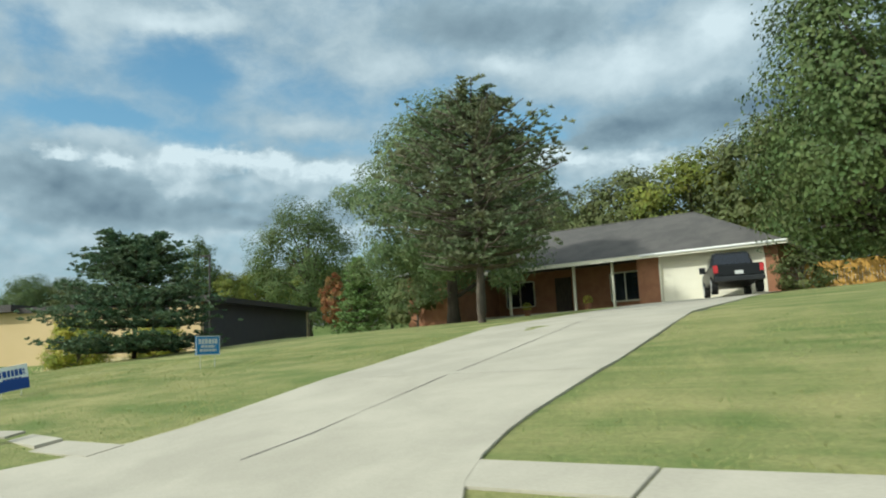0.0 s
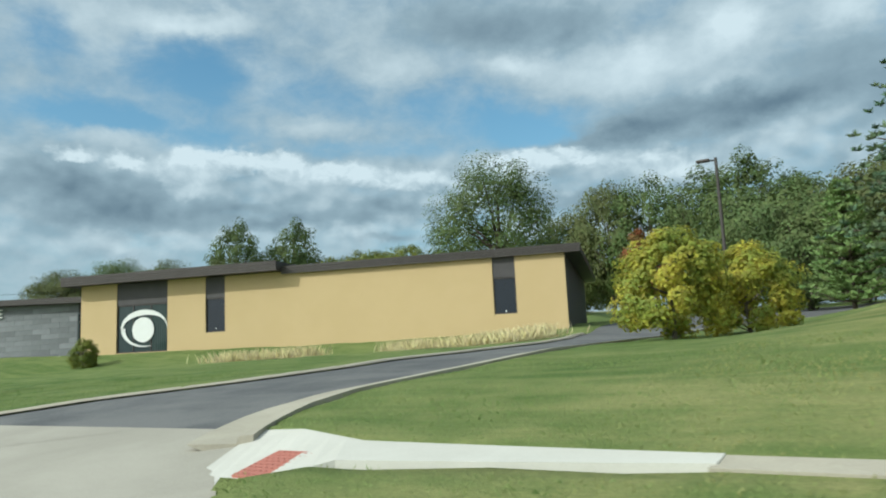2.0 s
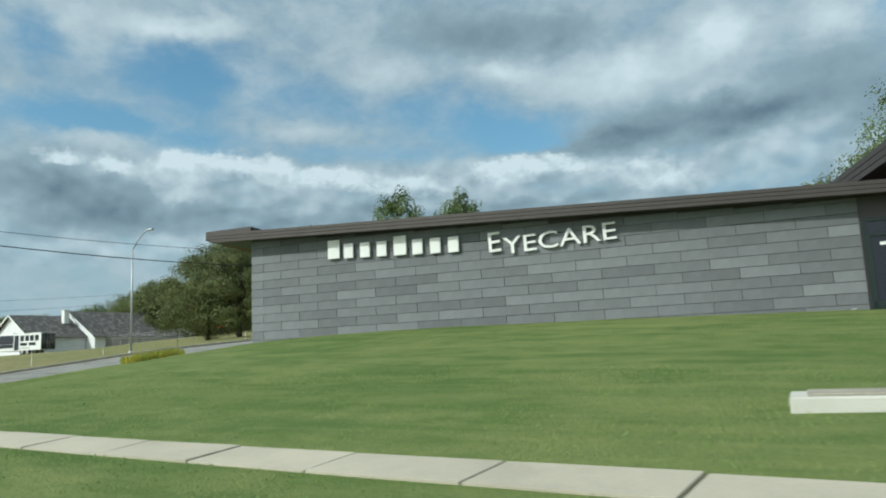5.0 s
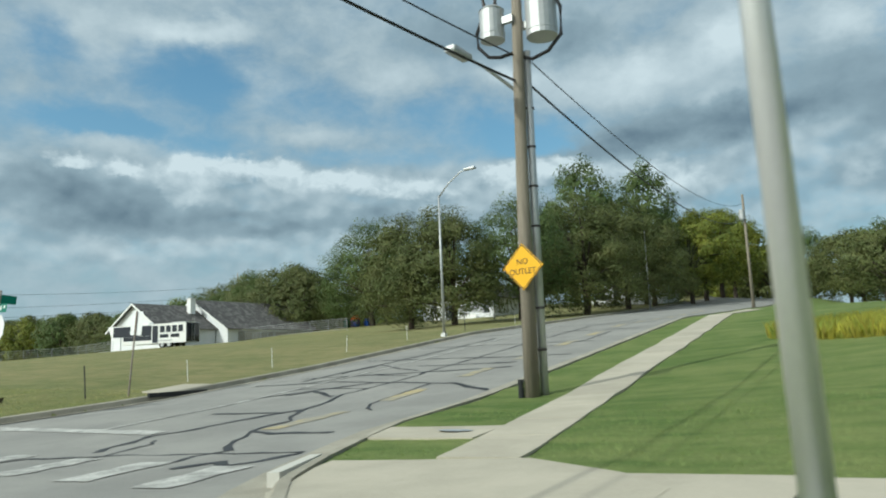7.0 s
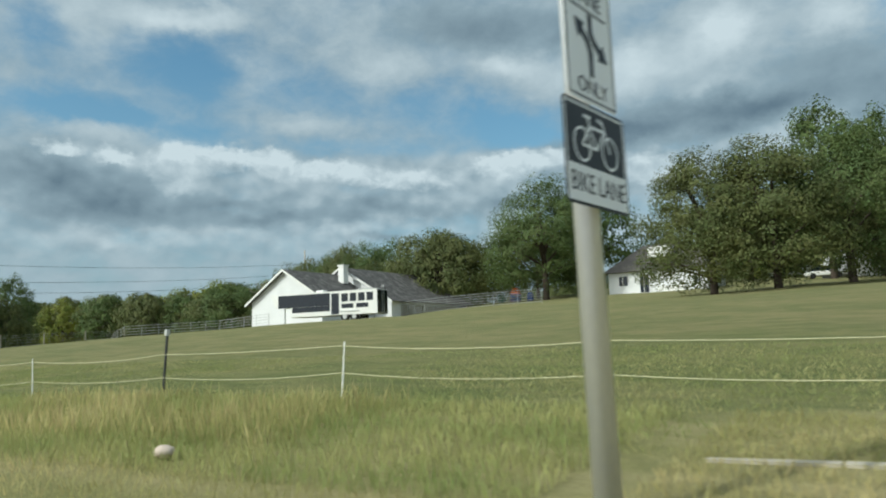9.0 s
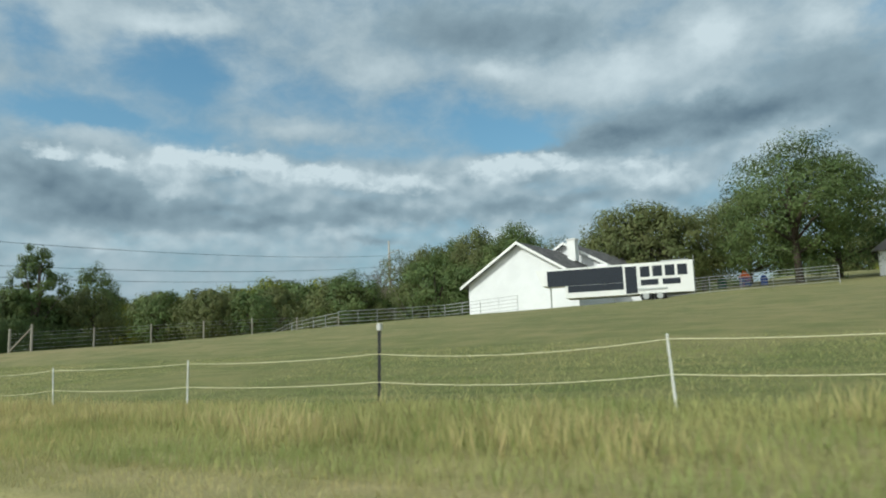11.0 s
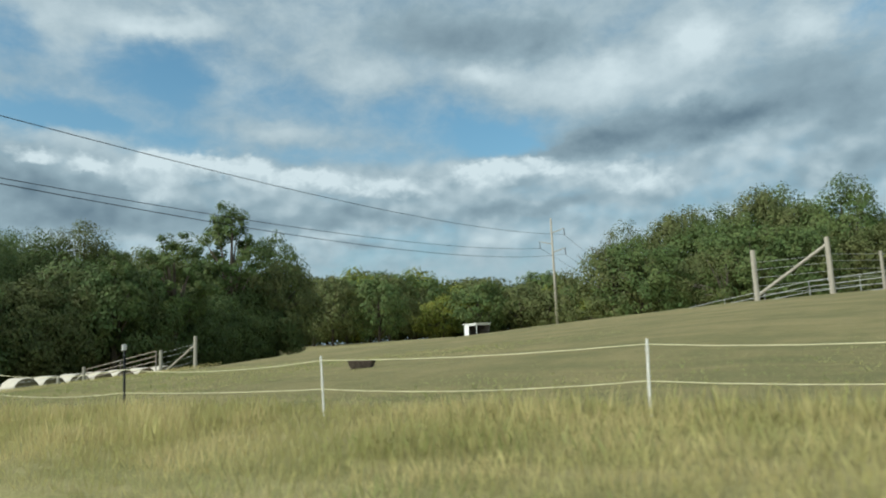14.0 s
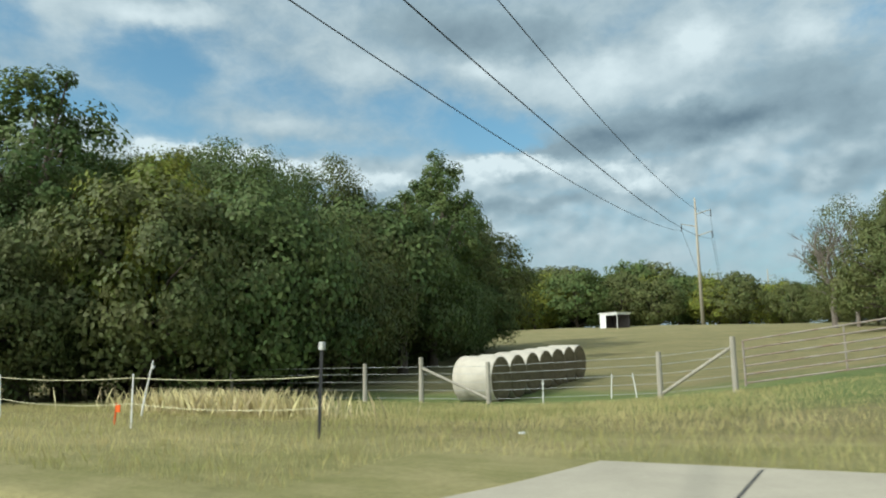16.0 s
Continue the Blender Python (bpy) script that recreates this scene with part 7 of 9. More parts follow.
def street_side_lamp(x, y):
    g = ground_z(x, y)
    top = thing("street_lamp", "slender grey street lamp with a bent arm beside the side street", "street lamp", (x, y, g))
    part("base", cube((-0.13, -0.13, -0.1), (0.13, 0.13, 0.15), 0.02), M_ALU, top)
    part("pole", chain(bmesh.new(), [(0, 0, 0.1), (0, 0, 7.9)], [0.085, 0.05], 12), M_GALV, top, smooth=True)
    part("arm", chain(bmesh.new(), [(0, 0, 7.8), (0.7, 0, 8.5), (1.5, 0, 9.0), (2.1, 0, 9.1)], [0.045, 0.04, 0.035, 0.03], 8), M_GALV, top, smooth=True)
    part("head", cube((1.8, -0.12, 9.02), (2.5, 0.12, 9.16), 0.05), M_GALV, top)


street_side_lamp(-115.45, 34.2)


def wire(a, b, sag, r, name, label, n=24):
    a, b = Vector(a), Vector(b)
    pts = [a.lerp(b, i / n) - Vector((0, 0, sag * 4 * (i / n) * (1 - i / n))) for i in range(n + 1)]
    ob = part(name, chain(bmesh.new(), pts, [r] * (n + 1), 5), M_CABLE)
    return tagged(ob, label, "cable")


def utility_pole():
    x, y = -99.6, 14.05
    g = ground_z(x, y)
    top = thing("utility_pole", "weathered wooden utility pole with transformers and a lamp arm", "utility pole", (x, y, g))
    part("pole", chain(bmesh.new(), [(0, 0, -0.3), (0.04, 0, 3.5), (0.11, 0.03, 7), (0.18, 0.05, 9.95)], [0.16, 0.14, 0.12, 0.10], 16), M_POLEWOOD, top, smooth=True)
    part("pole_steel", chain(bmesh.new(), [(0.17, 0.22, -0.2), (0.20, 0.21, 4), (0.25, 0.18, 7.3)], [0.09, 0.085, 0.075], 12), M_GALV, top, "grey steel pole strapped beside the wooden one", smooth=True)
    part("ground_sleeve", tube(bmesh.new(), (-0.16, -0.16, -0.1), (-0.16, -0.16, 0.35), 0.06, n=8), M_BLACK, top)
    for k in range(7):
        part("strap", tube(bmesh.new(), (0.177 + 0.007 * k, 0.212, 0.9 + 0.85 * k), (0.177 + 0.007 * k, 0.212, 0.95 + 0.85 * k), 0.098, n=12), M_BRONZE, top)
    for sx, sy, r, z0, z1 in ((-0.40, -0.12, 0.27, 7.62, 8.30), (0.66, 0.14, 0.335, 7.50, 8.46)):
        bm = tube(bmesh.new(), (sx, sy, z0), (sx, sy, z1), r, n=20)
        tank = part("transformer", bm, M_GALV, top, "grey transformer tank")
        part("lid", tube(bmesh.new(), (sx, sy, z1), (sx, sy, z1 + 0.07), r + 0.015, r - 0.06, n=20), M_GALV, tank)
        for k in (-1, 1):
            part("bushing", tube(bmesh.new(), (sx + 0.12 * k, sy - 0.05, z1 + 0.05), (sx + 0.16 * k, sy - 0.08, z1 + 0.30), 0.045, 0.03, n=8), M_BRONZE, tank)
        part("rib", tube(bmesh.new(), (sx, sy, z0 + 0.12), (sx, sy, z0 + 0.16), r + 0.008, n=20), M_GALV, tank)
        part("bracket", cube((min(sx, 0.12), sy - 0.05, z0 + 0.3), (max(sx, 0.12), sy + 0.05, z0 + 0.46)), M_GALV, tank)
        side = 1 if sx > 0 else -1
        part("cable", chain(bmesh.new(), [(sx + side * r, sy, z1 - 0.15), (sx + side * (r + 0.12), sy, z1 - 0.4), (sx + side * (r + 0.10), sy, z0 - 0.05), (sx + side * 0.12, sy, z0 - 0.34), (sx * 0.6, sy, z0 - 0.42), (0.13, 0.1, z0 - 0.30)], [0.04] * 6, 6), M_CABLE, tank)
    ca = part("crossarm", cube((-1.15, -0.24, -0.065), (1.3, -0.14, 0.055)), M_GALV, top, "weathered pale grey crossarm")
    ca.matrix_basis = pose(0.15, 0.05, 9.55, 0, -5, 16)
    for xx in (-1.0, -0.62, -0.25, 0.55, 1.1):
        part("insulator", tube(bmesh.new(), (xx, -0.19, 0.05), (xx, -0.19, 0.24), 0.05, 0.028, n=8), M_GALV, ca)
    for xx, yy in ((-1.05, -0.45), (-0.75, -0.5), (-0.45, -0.42), (-0.6, 0.3)):
        part("cutout", chain(bmesh.new(), [(xx, -0.2, 0.02), (xx - 0.12, yy, -0.05), (xx - 0.02, yy * 0.9, -0.42)], [0.03, 0.04, 0.025], 6), M_BRONZE, ca)
        part("jumper", chain(bmesh.new(), [(xx, -0.2, 0.24), (xx - 0.22, yy * 0.8, 0.18), (xx - 0.30, yy, -0.08), (xx - 0.14, yy, -0.06)], [0.012] * 4, 5), M_CABLE, ca)
    for s in (-1, 1):
        part("arm_brace", chain(bmesh.new(), [(0.12, -0.13, 8.95), (0.15 + 0.75 * s, -0.08 + 0.2 * s, 9.5 + 0.065 * s)], [0.018, 0.018], 4), M_GALV, top)
    for sx in (-0.5, 0.52):
        part("lead", chain(bmesh.new(), [(sx * 1.6, -0.2, 9.2), (sx * 1.2, -0.1, 9.0), (sx, 0, 8.7)], [0.008] * 3, 4), M_CABLE, top)
    arm = part("lamp_arm", chain(bmesh.new(), [(0, 0, 6.45), (-0.35, -0.6, 6.85), (-0.5, -1.1, 6.95)], [0.04, 0.035, 0.03], 8), M_GALV, top)
    part("lamp_head", cube((-0.62, -1.75, 6.86), (-0.36, -1.05, 7.0), 0.05), M_GALV, arm)
    # warning sign: a yellow diamond
    sign = part("sign", cube((-0.34, -0.012, -0.34), (0.34, 0.012, 0.34), 0.004), M_SIGNYELLOW, top, "yellow diamond warning sign")
    sign.matrix_basis = pose(0.08, -0.24, 2.60, 0, 0, SIGN_TURN) @ pose(0, 0, 0, 0, 45, 0)
    for txt, dz in (("NO", 0.10), ("OUTLET", -0.10)):
        ob = letters(txt, 0.17, M_BLACK, sign, (0, 0, 0), Matrix.Identity(4), 0.002, "lettering", wide=1.08)
        ob.matrix_basis = pose(0, 0, 0, 0, -45, 0) @ Matrix.Translation((0, -0.016, dz)) @ UPRIGHT
    bm = bmesh.new()
    for s in (-1, 1):
        box(bm, (s * 0.32 - 0.008, -0.0155, -0.32), (s * 0.32 + 0.008, -0.0125, 0.32))
        box(bm, (-0.31, -0.0155, s * 0.32 - 0.008), (0.31, -0.0125, s * 0.32 + 0.008))
    part("border", bm, M_BLACK, sign)
    return g


SIGN_TURN = -4
POLE_G = utility_pole()


def plain_pole(x, y, high, label, name="utility_pole", r=0.15, mat=None):
    g = ground_z(x, y)
    top = thing(name, label, "utility pole", (x, y, g))
    part("pole", chain(bmesh.new(), [(0, 0, -0.3), (0, 0, high)], [r, r * 0.65], 10), mat or M_POLEWOOD, top, smooth=True)
    return top


p2 = plain_pole(-106.0, 67, 9.8, "wooden utility pole farther up the side street")
part("transformer", tube(bmesh.new(), (-0.1, -0.35, 7.6), (-0.1, -0.35, 8.4), 0.25, n=12), M_GALV, p2)
p3 = plain_pole(-118.6, 78, 8.5, "slim pale pole among the street trees", r=0.1, mat=M_GALV)
PG = POLE_G
wire((-99.55, 14.1, PG + 6.63), (-98.6, -26, 7.6), 1.05, 0.028, "cable", "thick black cable slung from the utility pole")
wire((-99.55, 14.1, PG + 7.21), (-98.2, -26, 8.2), 1.3, 0.016, "cable", "thin black cable slung from the utility pole")
wire((-99.4, 14.2, PG + 6.63), (-106.0, 67, ground_z(-106, 67) + 7.6), 1.4, 0.026, "cable", "thick black cable between utility poles")
wire((-99.4, 14.2, PG + 7.21), (-106.0, 67, ground_z(-106, 67) + 9.0), 1.3, 0.014, "cable", "thin black cable between utility poles")


def transmission(x, y, high, turn, label):
    g = ground_z(x, y)
    top = thing("transmission_pole", label, "power pole", (x, y, g), turn)
    part("pole", chain(bmesh.new(), [(0, 0, -0.5), (0, 0, high)], [0.32, 0.16], 12), M_GREYWOOD, top, smooth=True)
    for z, s in ((high - 3.0, 1), (high - 5.2, -1), (high - 6.9, 1)):
        part("arm", chain(bmesh.new(), [(0, 0, z), (s * 2.6, 0, z + 0.7)], [0.10, 0.07], 6), M_GREYWOOD, top)
        part("insulator", tube(bmesh.new(), (s * 2.55, 0, z + 0.7), (s * 2.55, 0, z - 0.6), 0.08, n=8), M_BRONZE, top)
    return g


TG = transmission(-250.9, 133.7, 22.6, 8, "tall wooden power line pole with three arms in the field")
TG2 = transmission(-286, 330, 22, 8, "tall wooden power line pole far off in the woods")
TG3 = transmission(-262, 300, 22, 8, "tall wooden power line pole far off in the woods")


def line_wire(xs, zs, label):
    """A power line through three places at y = 0, 30 and 133.7, carried on over the road."""
    fx, fz = np.polyfit((0, 30, 133.7), xs, 2), np.polyfit((0, 30, 133.7), zs, 2)
    pts = [(float(np.polyval(fx, y)), float(y), float(np.polyval(fz, y))) for y in np.linspace(133.7, -70, 44)]
    ob = part("cable", chain(bmesh.new(), pts, [0.028] * len(pts), 5), M_CABLE)
    tagged(ob, label, "cable")


line_wire((-231.2, -235.4, -248.4), (14.5, 15.2, TG + 19.0), "long black power line high over the field")
line_wire((-231.7, -235.0, -248.4), (11.1, 11.2, TG + 15.1), "long black power line high over the field")
line_wire((-236.3, -240.1, -253.4), (12.3, 13.0, TG + 16.8), "long black power line high over the field")
for dx, dz in ((2.5, -3.6), (-2.5, -5.8), (2.5, -7.5)):
    wire((-250.9 + dx, 133.7, TG + 22.6 + dz), (-286 + dx, 330, TG2 + 22 + dz), 3.0, 0.03, "cable", "long black power line running on over the woods", 20)


def plate(w, h, mat, parent, at, name="plate", label="", corner=0.04, border=None, thick=0.004):
    """A sign plate facing +x (traffic side), with rounded corners and an inked border."""
    bm = bmesh.new()
    pts = []
    for cx, cz, a0 in ((w / 2 - corner, h / 2 - corner, 0), (-w / 2 + corner, h / 2 - corner, 90), (-w / 2 + corner, -h / 2 + corner, 180), (w / 2 - corner, -h / 2 + corner, 270)):
        for k in range(4):
            a = radians(a0 + 30 * k)
            pts.append((cx + corner * math.cos(a), cz + corner * math.sin(a)))
    prism(bm, pts, thick)
    ob = part(name, bm, mat, parent, label)
    ob.matrix_basis = Matrix.Translation(at)
    if border:
        bm = bmesh.new()
        t, e = 0.012, 0.018
        box(bm, (-w / 2 + e, -0.0015, -h / 2 + e), (-w / 2 + e + t, -0.0005, h / 2 - e))
        box(bm, (w / 2 - e - t, -0.0015, -h / 2 + e), (w / 2 - e, -0.0005, h / 2 - e))
        box(bm, (-w / 2 + e, -0.0015, h / 2 - e - t), (w / 2 - e, -0.0005, h / 2 - e))
        box(bm, (-w / 2 + e, -0.0015, -h / 2 + e), (w / 2 - e, -0.0005, -h / 2 + e + t))
        part("border", bm, border, ob)
    return ob


def text_on(plate_ob, txt, size, z, mat, x=0.0, wide=1.0):
    ob = letters(txt, size, mat, plate_ob, (0, 0, 0), Matrix.Identity(4), 0.001, "lettering")
    ob.matrix_basis = Matrix.Translation((x, -0.0025, z)) @ UPRIGHT @ Matrix.Diagonal((wide, 1, 1, 1))


def arrow(bm, pts, w, head):
    """A flat bent arrow in x-z along points."""
    P = [Vector(p) for p in pts]
    for a, b in zip(P, P[1:]):
        d = (b - a).normalized()
        n = Vector((-d.y, d.x)) * w / 2
        e = d * w * 0.3
        q = [a - n - e, a + n - e, b + n, b - n]
        bm.faces.new([bm.verts.new((v.x, -0.0025, v.y)) for v in q])
    d = (P[-1] - P[-2]).normalized()
    n = Vector((-d.y, d.x)) * head
    t = P[-1] + d * head * 1.5
    bm.faces.new([bm.verts.new((v.x, -0.0025, v.y)) for v in (P[-1] + n, t, P[-1] - n)])


def ring(bm, cx, cz, r, w, n=20):
    o = [bm.verts.new((cx + r * math.cos(6.2832 * i / n), -0.0025, cz + r * math.sin(6.2832 * i / n))) for i in range(n)]
    q = [bm.verts.new((cx + (r - w) * math.cos(6.2832 * i / n), -0.0025, cz + (r - w) * math.sin(6.2832 * i / n))) for i in range(n)]
    for i in range(n):
        bm.faces.new((o[i], o[(i + 1) % n], q[(i + 1) % n], q[i]))


def lane_signs(x, y, z_top, on_lamp, label, turn=90):
    g = ground_z(x, y)
    top = thing("road_sign", label, "road sign", (x, y, g), turn)
    if not on_lamp:
        post(top, z_top - g + 0.02)
    off = -0.12 if on_lamp else -0.045
    zc = z_top - g - 0.457
    a = plate(0.61, 0.914, M_SIGNWHITE, top, (0, off, zc), "plate", "white turn lane plate with black arrows", border=M_BLACK)
    text_on(a, "CENTER", 0.135, 0.335, M_BLACK)
    text_on(a, "LANE", 0.135, 0.20, M_BLACK)
    text_on(a, "ONLY", 0.135, -0.36, M_BLACK)
    bm = box(bmesh.new(), (-0.22, -0.003, 0.115), (0.22, -0.001, 0.128))
    part("rule", bm, M_BLACK, a)
    bm = bmesh.new()
    arrow(bm, [(0.0, -0.27), (0.0, -0.14), (-0.035, -0.07), (-0.10, -0.02)], 0.055, 0.07)
    part("arrow", bm, M_BLACK, a)
    bm = bmesh.new()
    arrow(bm, [(0.01, 0.09), (0.01, -0.01), (0.05, -0.06), (0.12, -0.10)], 0.055, 0.07)
    part("arrow", bm, M_BLACK, a)
    b = plate(0.762, 0.61, M_BLACK, top, (0, off - 0.001, zc - 0.457 - 0.32), "plate", "black and white bike lane plate", border=M_SIGNWHITE)
    part("panel", box(bmesh.new(), (-0.355, -0.002, -0.285), (0.355, -0.0005, -0.075)), M_SIGNWHITE, b)
    ob = letters("BIKE LANE", 0.165, M_BLACK, b, (0, 0, 0), Matrix.Identity(4), 0.001, "lettering")
    ob.matrix_basis = Matrix.Translation((0, -0.0035, -0.18)) @ UPRIGHT @ Matrix.Diagonal((0.86, 1, 1, 1))
    bm = bmesh.new()
    ring(bm, -0.175, 0.05, 0.105, 0.016)
    ring(bm, 0.165, 0.05, 0.105, 0.016)
    for p, q in (((-0.175, 0.05), (-0.08, 0.17)), ((-0.08, 0.17), (0.10, 0.17)), ((0.165, 0.05), (0.085, 0.22)), ((-0.08, 0.17), (0.0, 0.045)), ((0.0, 0.045), (0.10, 0.17)), ((-0.175, 0.05), (0.0, 0.045)), ((-0.08, 0.17), (-0.10, 0.225)), ((-0.15, 0.225), (-0.06, 0.225)), ((0.085, 0.22), (0.02, 0.235))):
        P, Q = Vector(p), Vector(q)
        d = (Q - P).normalized()
        n = Vector((-d.y, d.x)) * 0.009
        bm.faces.new([bm.verts.new((v.x, -0.0028, v.y)) for v in (P - n, P + n, Q + n, Q - n)])
    pieces("bicycle", bm, M_SIGNWHITE, b)
    return top


def post(top, high, mat=None):
    bm = cube((-0.022, -0.022, -0.2), (0.022, 0.022, high))
    p = part("post", bm, mat or M_GALV, top, "punched square steel post")
    bm = bmesh.new()
    for k in range(int(high / 0.11)):
        box(bm, (-0.007, -0.0235, 0.15 + 0.11 * k), (0.007, -0.0222, 0.165 + 0.11 * k))
        box(bm, (0.0222, -0.007, 0.15 + 0.11 * k), (0.0235, 0.007, 0.165 + 0.11 * k))
    part("hole", bm, M_BLACK, p)


lane_signs(-122.43, 4.33, 3.36, True, "turn lane and bike lane plates strapped to a lamp pole", 84.5)
lane_signs(-210.56, 4.78, 2.755, False, "turn lane and bike lane plates on a thin steel post")


def speed_sign():
    x, y = -166.62, 4.155
    g = ground_z(x, y)
    top = thing("road_sign", "white speed limit sign above a small plate on a post", "road sign", (x, y, g), 90)
    zt = 2.68 - g
    post(top, zt)
    a = plate(0.64, 0.80, M_SIGNWHITE, top, (0, -0.045, zt - 0.40), "plate", "white speed limit plate", border=M_BLACK)
    text_on(a, "SPEED", 0.17, 0.25, M_BLACK)
    text_on(a, "LIMIT", 0.17, 0.09, M_BLACK)
    text_on(a, "35", 0.36, -0.185, M_BLACK, wide=1.12)
    b = plate(0.30, 0.34, M_SIGNWHITE, top, (0.02, -0.045, zt - 1.0), "plate", "small no parking plate", border=M_RED)
    text_on(b, "P", 0.26, 0.0, M_BLACK)
    bm = bmesh.new()
    ring(bm, 0, 0, 0.13, 0.022, 24)
    P, Q = Vector((-0.085, 0.085)), Vector((0.085, -0.085))
    n = Vector((0.0075, 0.0075))
    bm.faces.new([bm.verts.new((v.x, -0.0045, v.y)) for v in (P - n, P + n, Q + n, Q - n)])
    part("ban_ring", bm, M_RED, b)


speed_sign()


def stop_sign():
    x, y = -113.58, 9.93
    g = ground_z(x, y)
    # seen from behind: the plate faces up the side street
    top = thing("stop_sign", "back of a stop sign under green street name plates", "stop sign", (x, y, g))
    top.matrix_basis = pose(x, y, g, -4.5, 3.5, 0)
    bm = bmesh.new()
    chain(bm, [(0, 0, -0.2), (0.0, 0, 3.45)], [0.03, 0.028], 8)
    part("post", bm, M_RUSTPIPE, top, "thin brown steel post")
    r = 0.381 / math.cos(math.pi / 8)
    bm = prism(bmesh.new(), [(r * math.cos(math.pi / 8 + math.pi / 4 * i), r * math.sin(math.pi / 8 + math.pi / 4 * i)) for i in range(8)], 0.004)
    p = part("plate", bm, M_SIGNBACK, top, "bare white back of the octagonal plate")
    p.matrix_basis = pose(0, 0.035, 2.42)
    bm = prism(bmesh.new(), [(0.95 * r * math.cos(math.pi / 8 + math.pi / 4 * i), 0.95 * r * math.sin(math.pi / 8 + math.pi / 4 * i)) for i in range(8)], 0.002)
    f = part("face", bm, M_RED, p, "red front")
    f.matrix_basis = pose(0, 0.0045, 0)
    n1 = part("street_plate", cube((-0.40, -0.004, -0.115), (0.40, 0.004, 0.115), 0.003), M_SIGNGREEN, top, "green street name plate")
    n1.matrix_basis = pose(0.02, 0, 2.98, 0, 0, 2)
    bm = bmesh.new()
    for i in range(7):
        box(bm, (-0.34 + 0.075 * i, -0.007, -0.06), (-0.34 + 0.075 * i + 0.052, -0.0045, 0.06))
    box(bm, (0.26, -0.007, -0.01), (0.33, -0.0045, 0.07))
    pieces("bar", bm, M_SIGNWHITE, n1)
    n2 = part("street_plate", cube((-0.40, -0.004, -0.115), (0.40, 0.004, 0.115), 0.003), M_SIGNGREEN, top, "green street name plate")
    n2.matrix_basis = pose(0.0, 0, 3.22, 0, 0, 78)


stop_sign()


def blank_sign(x, y, w, h, zc, label):
    g = ground_z(x, y)
    top = thing("road_sign", label, "road sign", (x, y, g))
    top.matrix_basis = pose(x, y, g, -2.2, 4.5, 0)
    part("post", chain(bmesh.new(), [(0, 0, -0.2), (0.0, 0, zc + h / 2)], [0.028, 0.026], 8), M_RUSTPIPE, top)
    p = plate(w, h, M_SIGNBACK, top, (0, 0.03, zc), "plate", "bare white sign back")


blank_sign(-114.0, 14.4, 0.60, 0.76, 2.30, "plain white back of a rectangular road sign on a thin post")


def yard_sign(x, y, w, h, turn, mat, bar, label, tilt=0.0, lift=0.22, edge=None, band=None):
    g = ground_z(x, y)
    top = thing("yard_sign", label, "yard sign", (x, y, g), turn)
    for s in (-1, 1):
        part("stake", tube(bmesh.new(), (s * w * 0.3, 0, -0.15), (s * w * 0.3, 0, lift + h * 0.3), 0.006, n=6), M_GALV, top)
    b = part("board", cube((-w / 2, -0.008, -h / 2), (w / 2, 0.008, h / 2)), mat, top)
    b.matrix_basis = pose(0, -0.012, lift + h / 2, 0, tilt, 0)
    bm = bmesh.new()
    rng = random.Random(int(abs(x) * 10))
    for k, (z0, z1, f) in enumerate(((0.08, 0.34, 0.78), (-0.12, 0.02, 0.6), (-0.32, -0.18, 0.7))):
        xx = -w * f / 2
        while xx < w * f / 2:
            ln = w * rng.uniform(0.07, 0.13)
            box(bm, (xx, -0.011, h * z0), (min(xx + ln, w * f / 2), -0.0085, h * z1))
            xx += ln + w * 0.03
    pieces("bar", bm, bar, b)
    if band:
        part("band", cube((-w / 2, -0.0095, -h / 2), (w / 2, -0.008, -h * 0.05)), band, b)
    if edge:
        bm = bmesh.new()
        e = w * 0.03
        box(bm, (-w / 2, -0.0105, -h / 2), (-w / 2 + e, -0.0085, h / 2))
        box(bm, (w / 2 - e, -0.0105, -h / 2), (w / 2, -0.0085, h / 2))
        box(bm, (-w / 2, -0.0105, -h / 2), (w / 2, -0.0085, -h / 2 + e))
        box(bm, (-w / 2, -0.0105, h / 2 - e), (w / 2, -0.0085, h / 2))
        part("edge", bm, edge, b)


yard_sign(-24.28, 7.37, 0.42, 0.30, 80, M_LIGHTPRINT, M_GALV, "pale small yard sign on the lawn", -5, 0.12)
yard_sign(-20.96, 8.33, 0.60, 0.40, 94, M_DARKGREEN, M_LIGHTPRINT, "dark green yard sign with pale print on the lawn", -8, 0.18, edge=M_LIGHTPRINT)
yard_sign(-16.25, 7.7, 0.64, 0.50, 88, M_SIGNWHITE, M_SIGNBLUE, "white yard sign with a blue foot and blue print", -9, 0.14, band=M_SIGNBLUE)
yard_sign(-13.2, 10.15, 0.57, 0.40, 84, M_SKYBLUE, M_LIGHTPRINT, "light blue yard sign on the lawn", 0, 0.28, edge=M_LIGHTPRINT)
yard_sign(-113.75, 9.4, 0.34, 0.34, -43, M_SIGNWHITE, M_REDPRINT, "small white yard sign with red print by the curb", 6, 0.04)


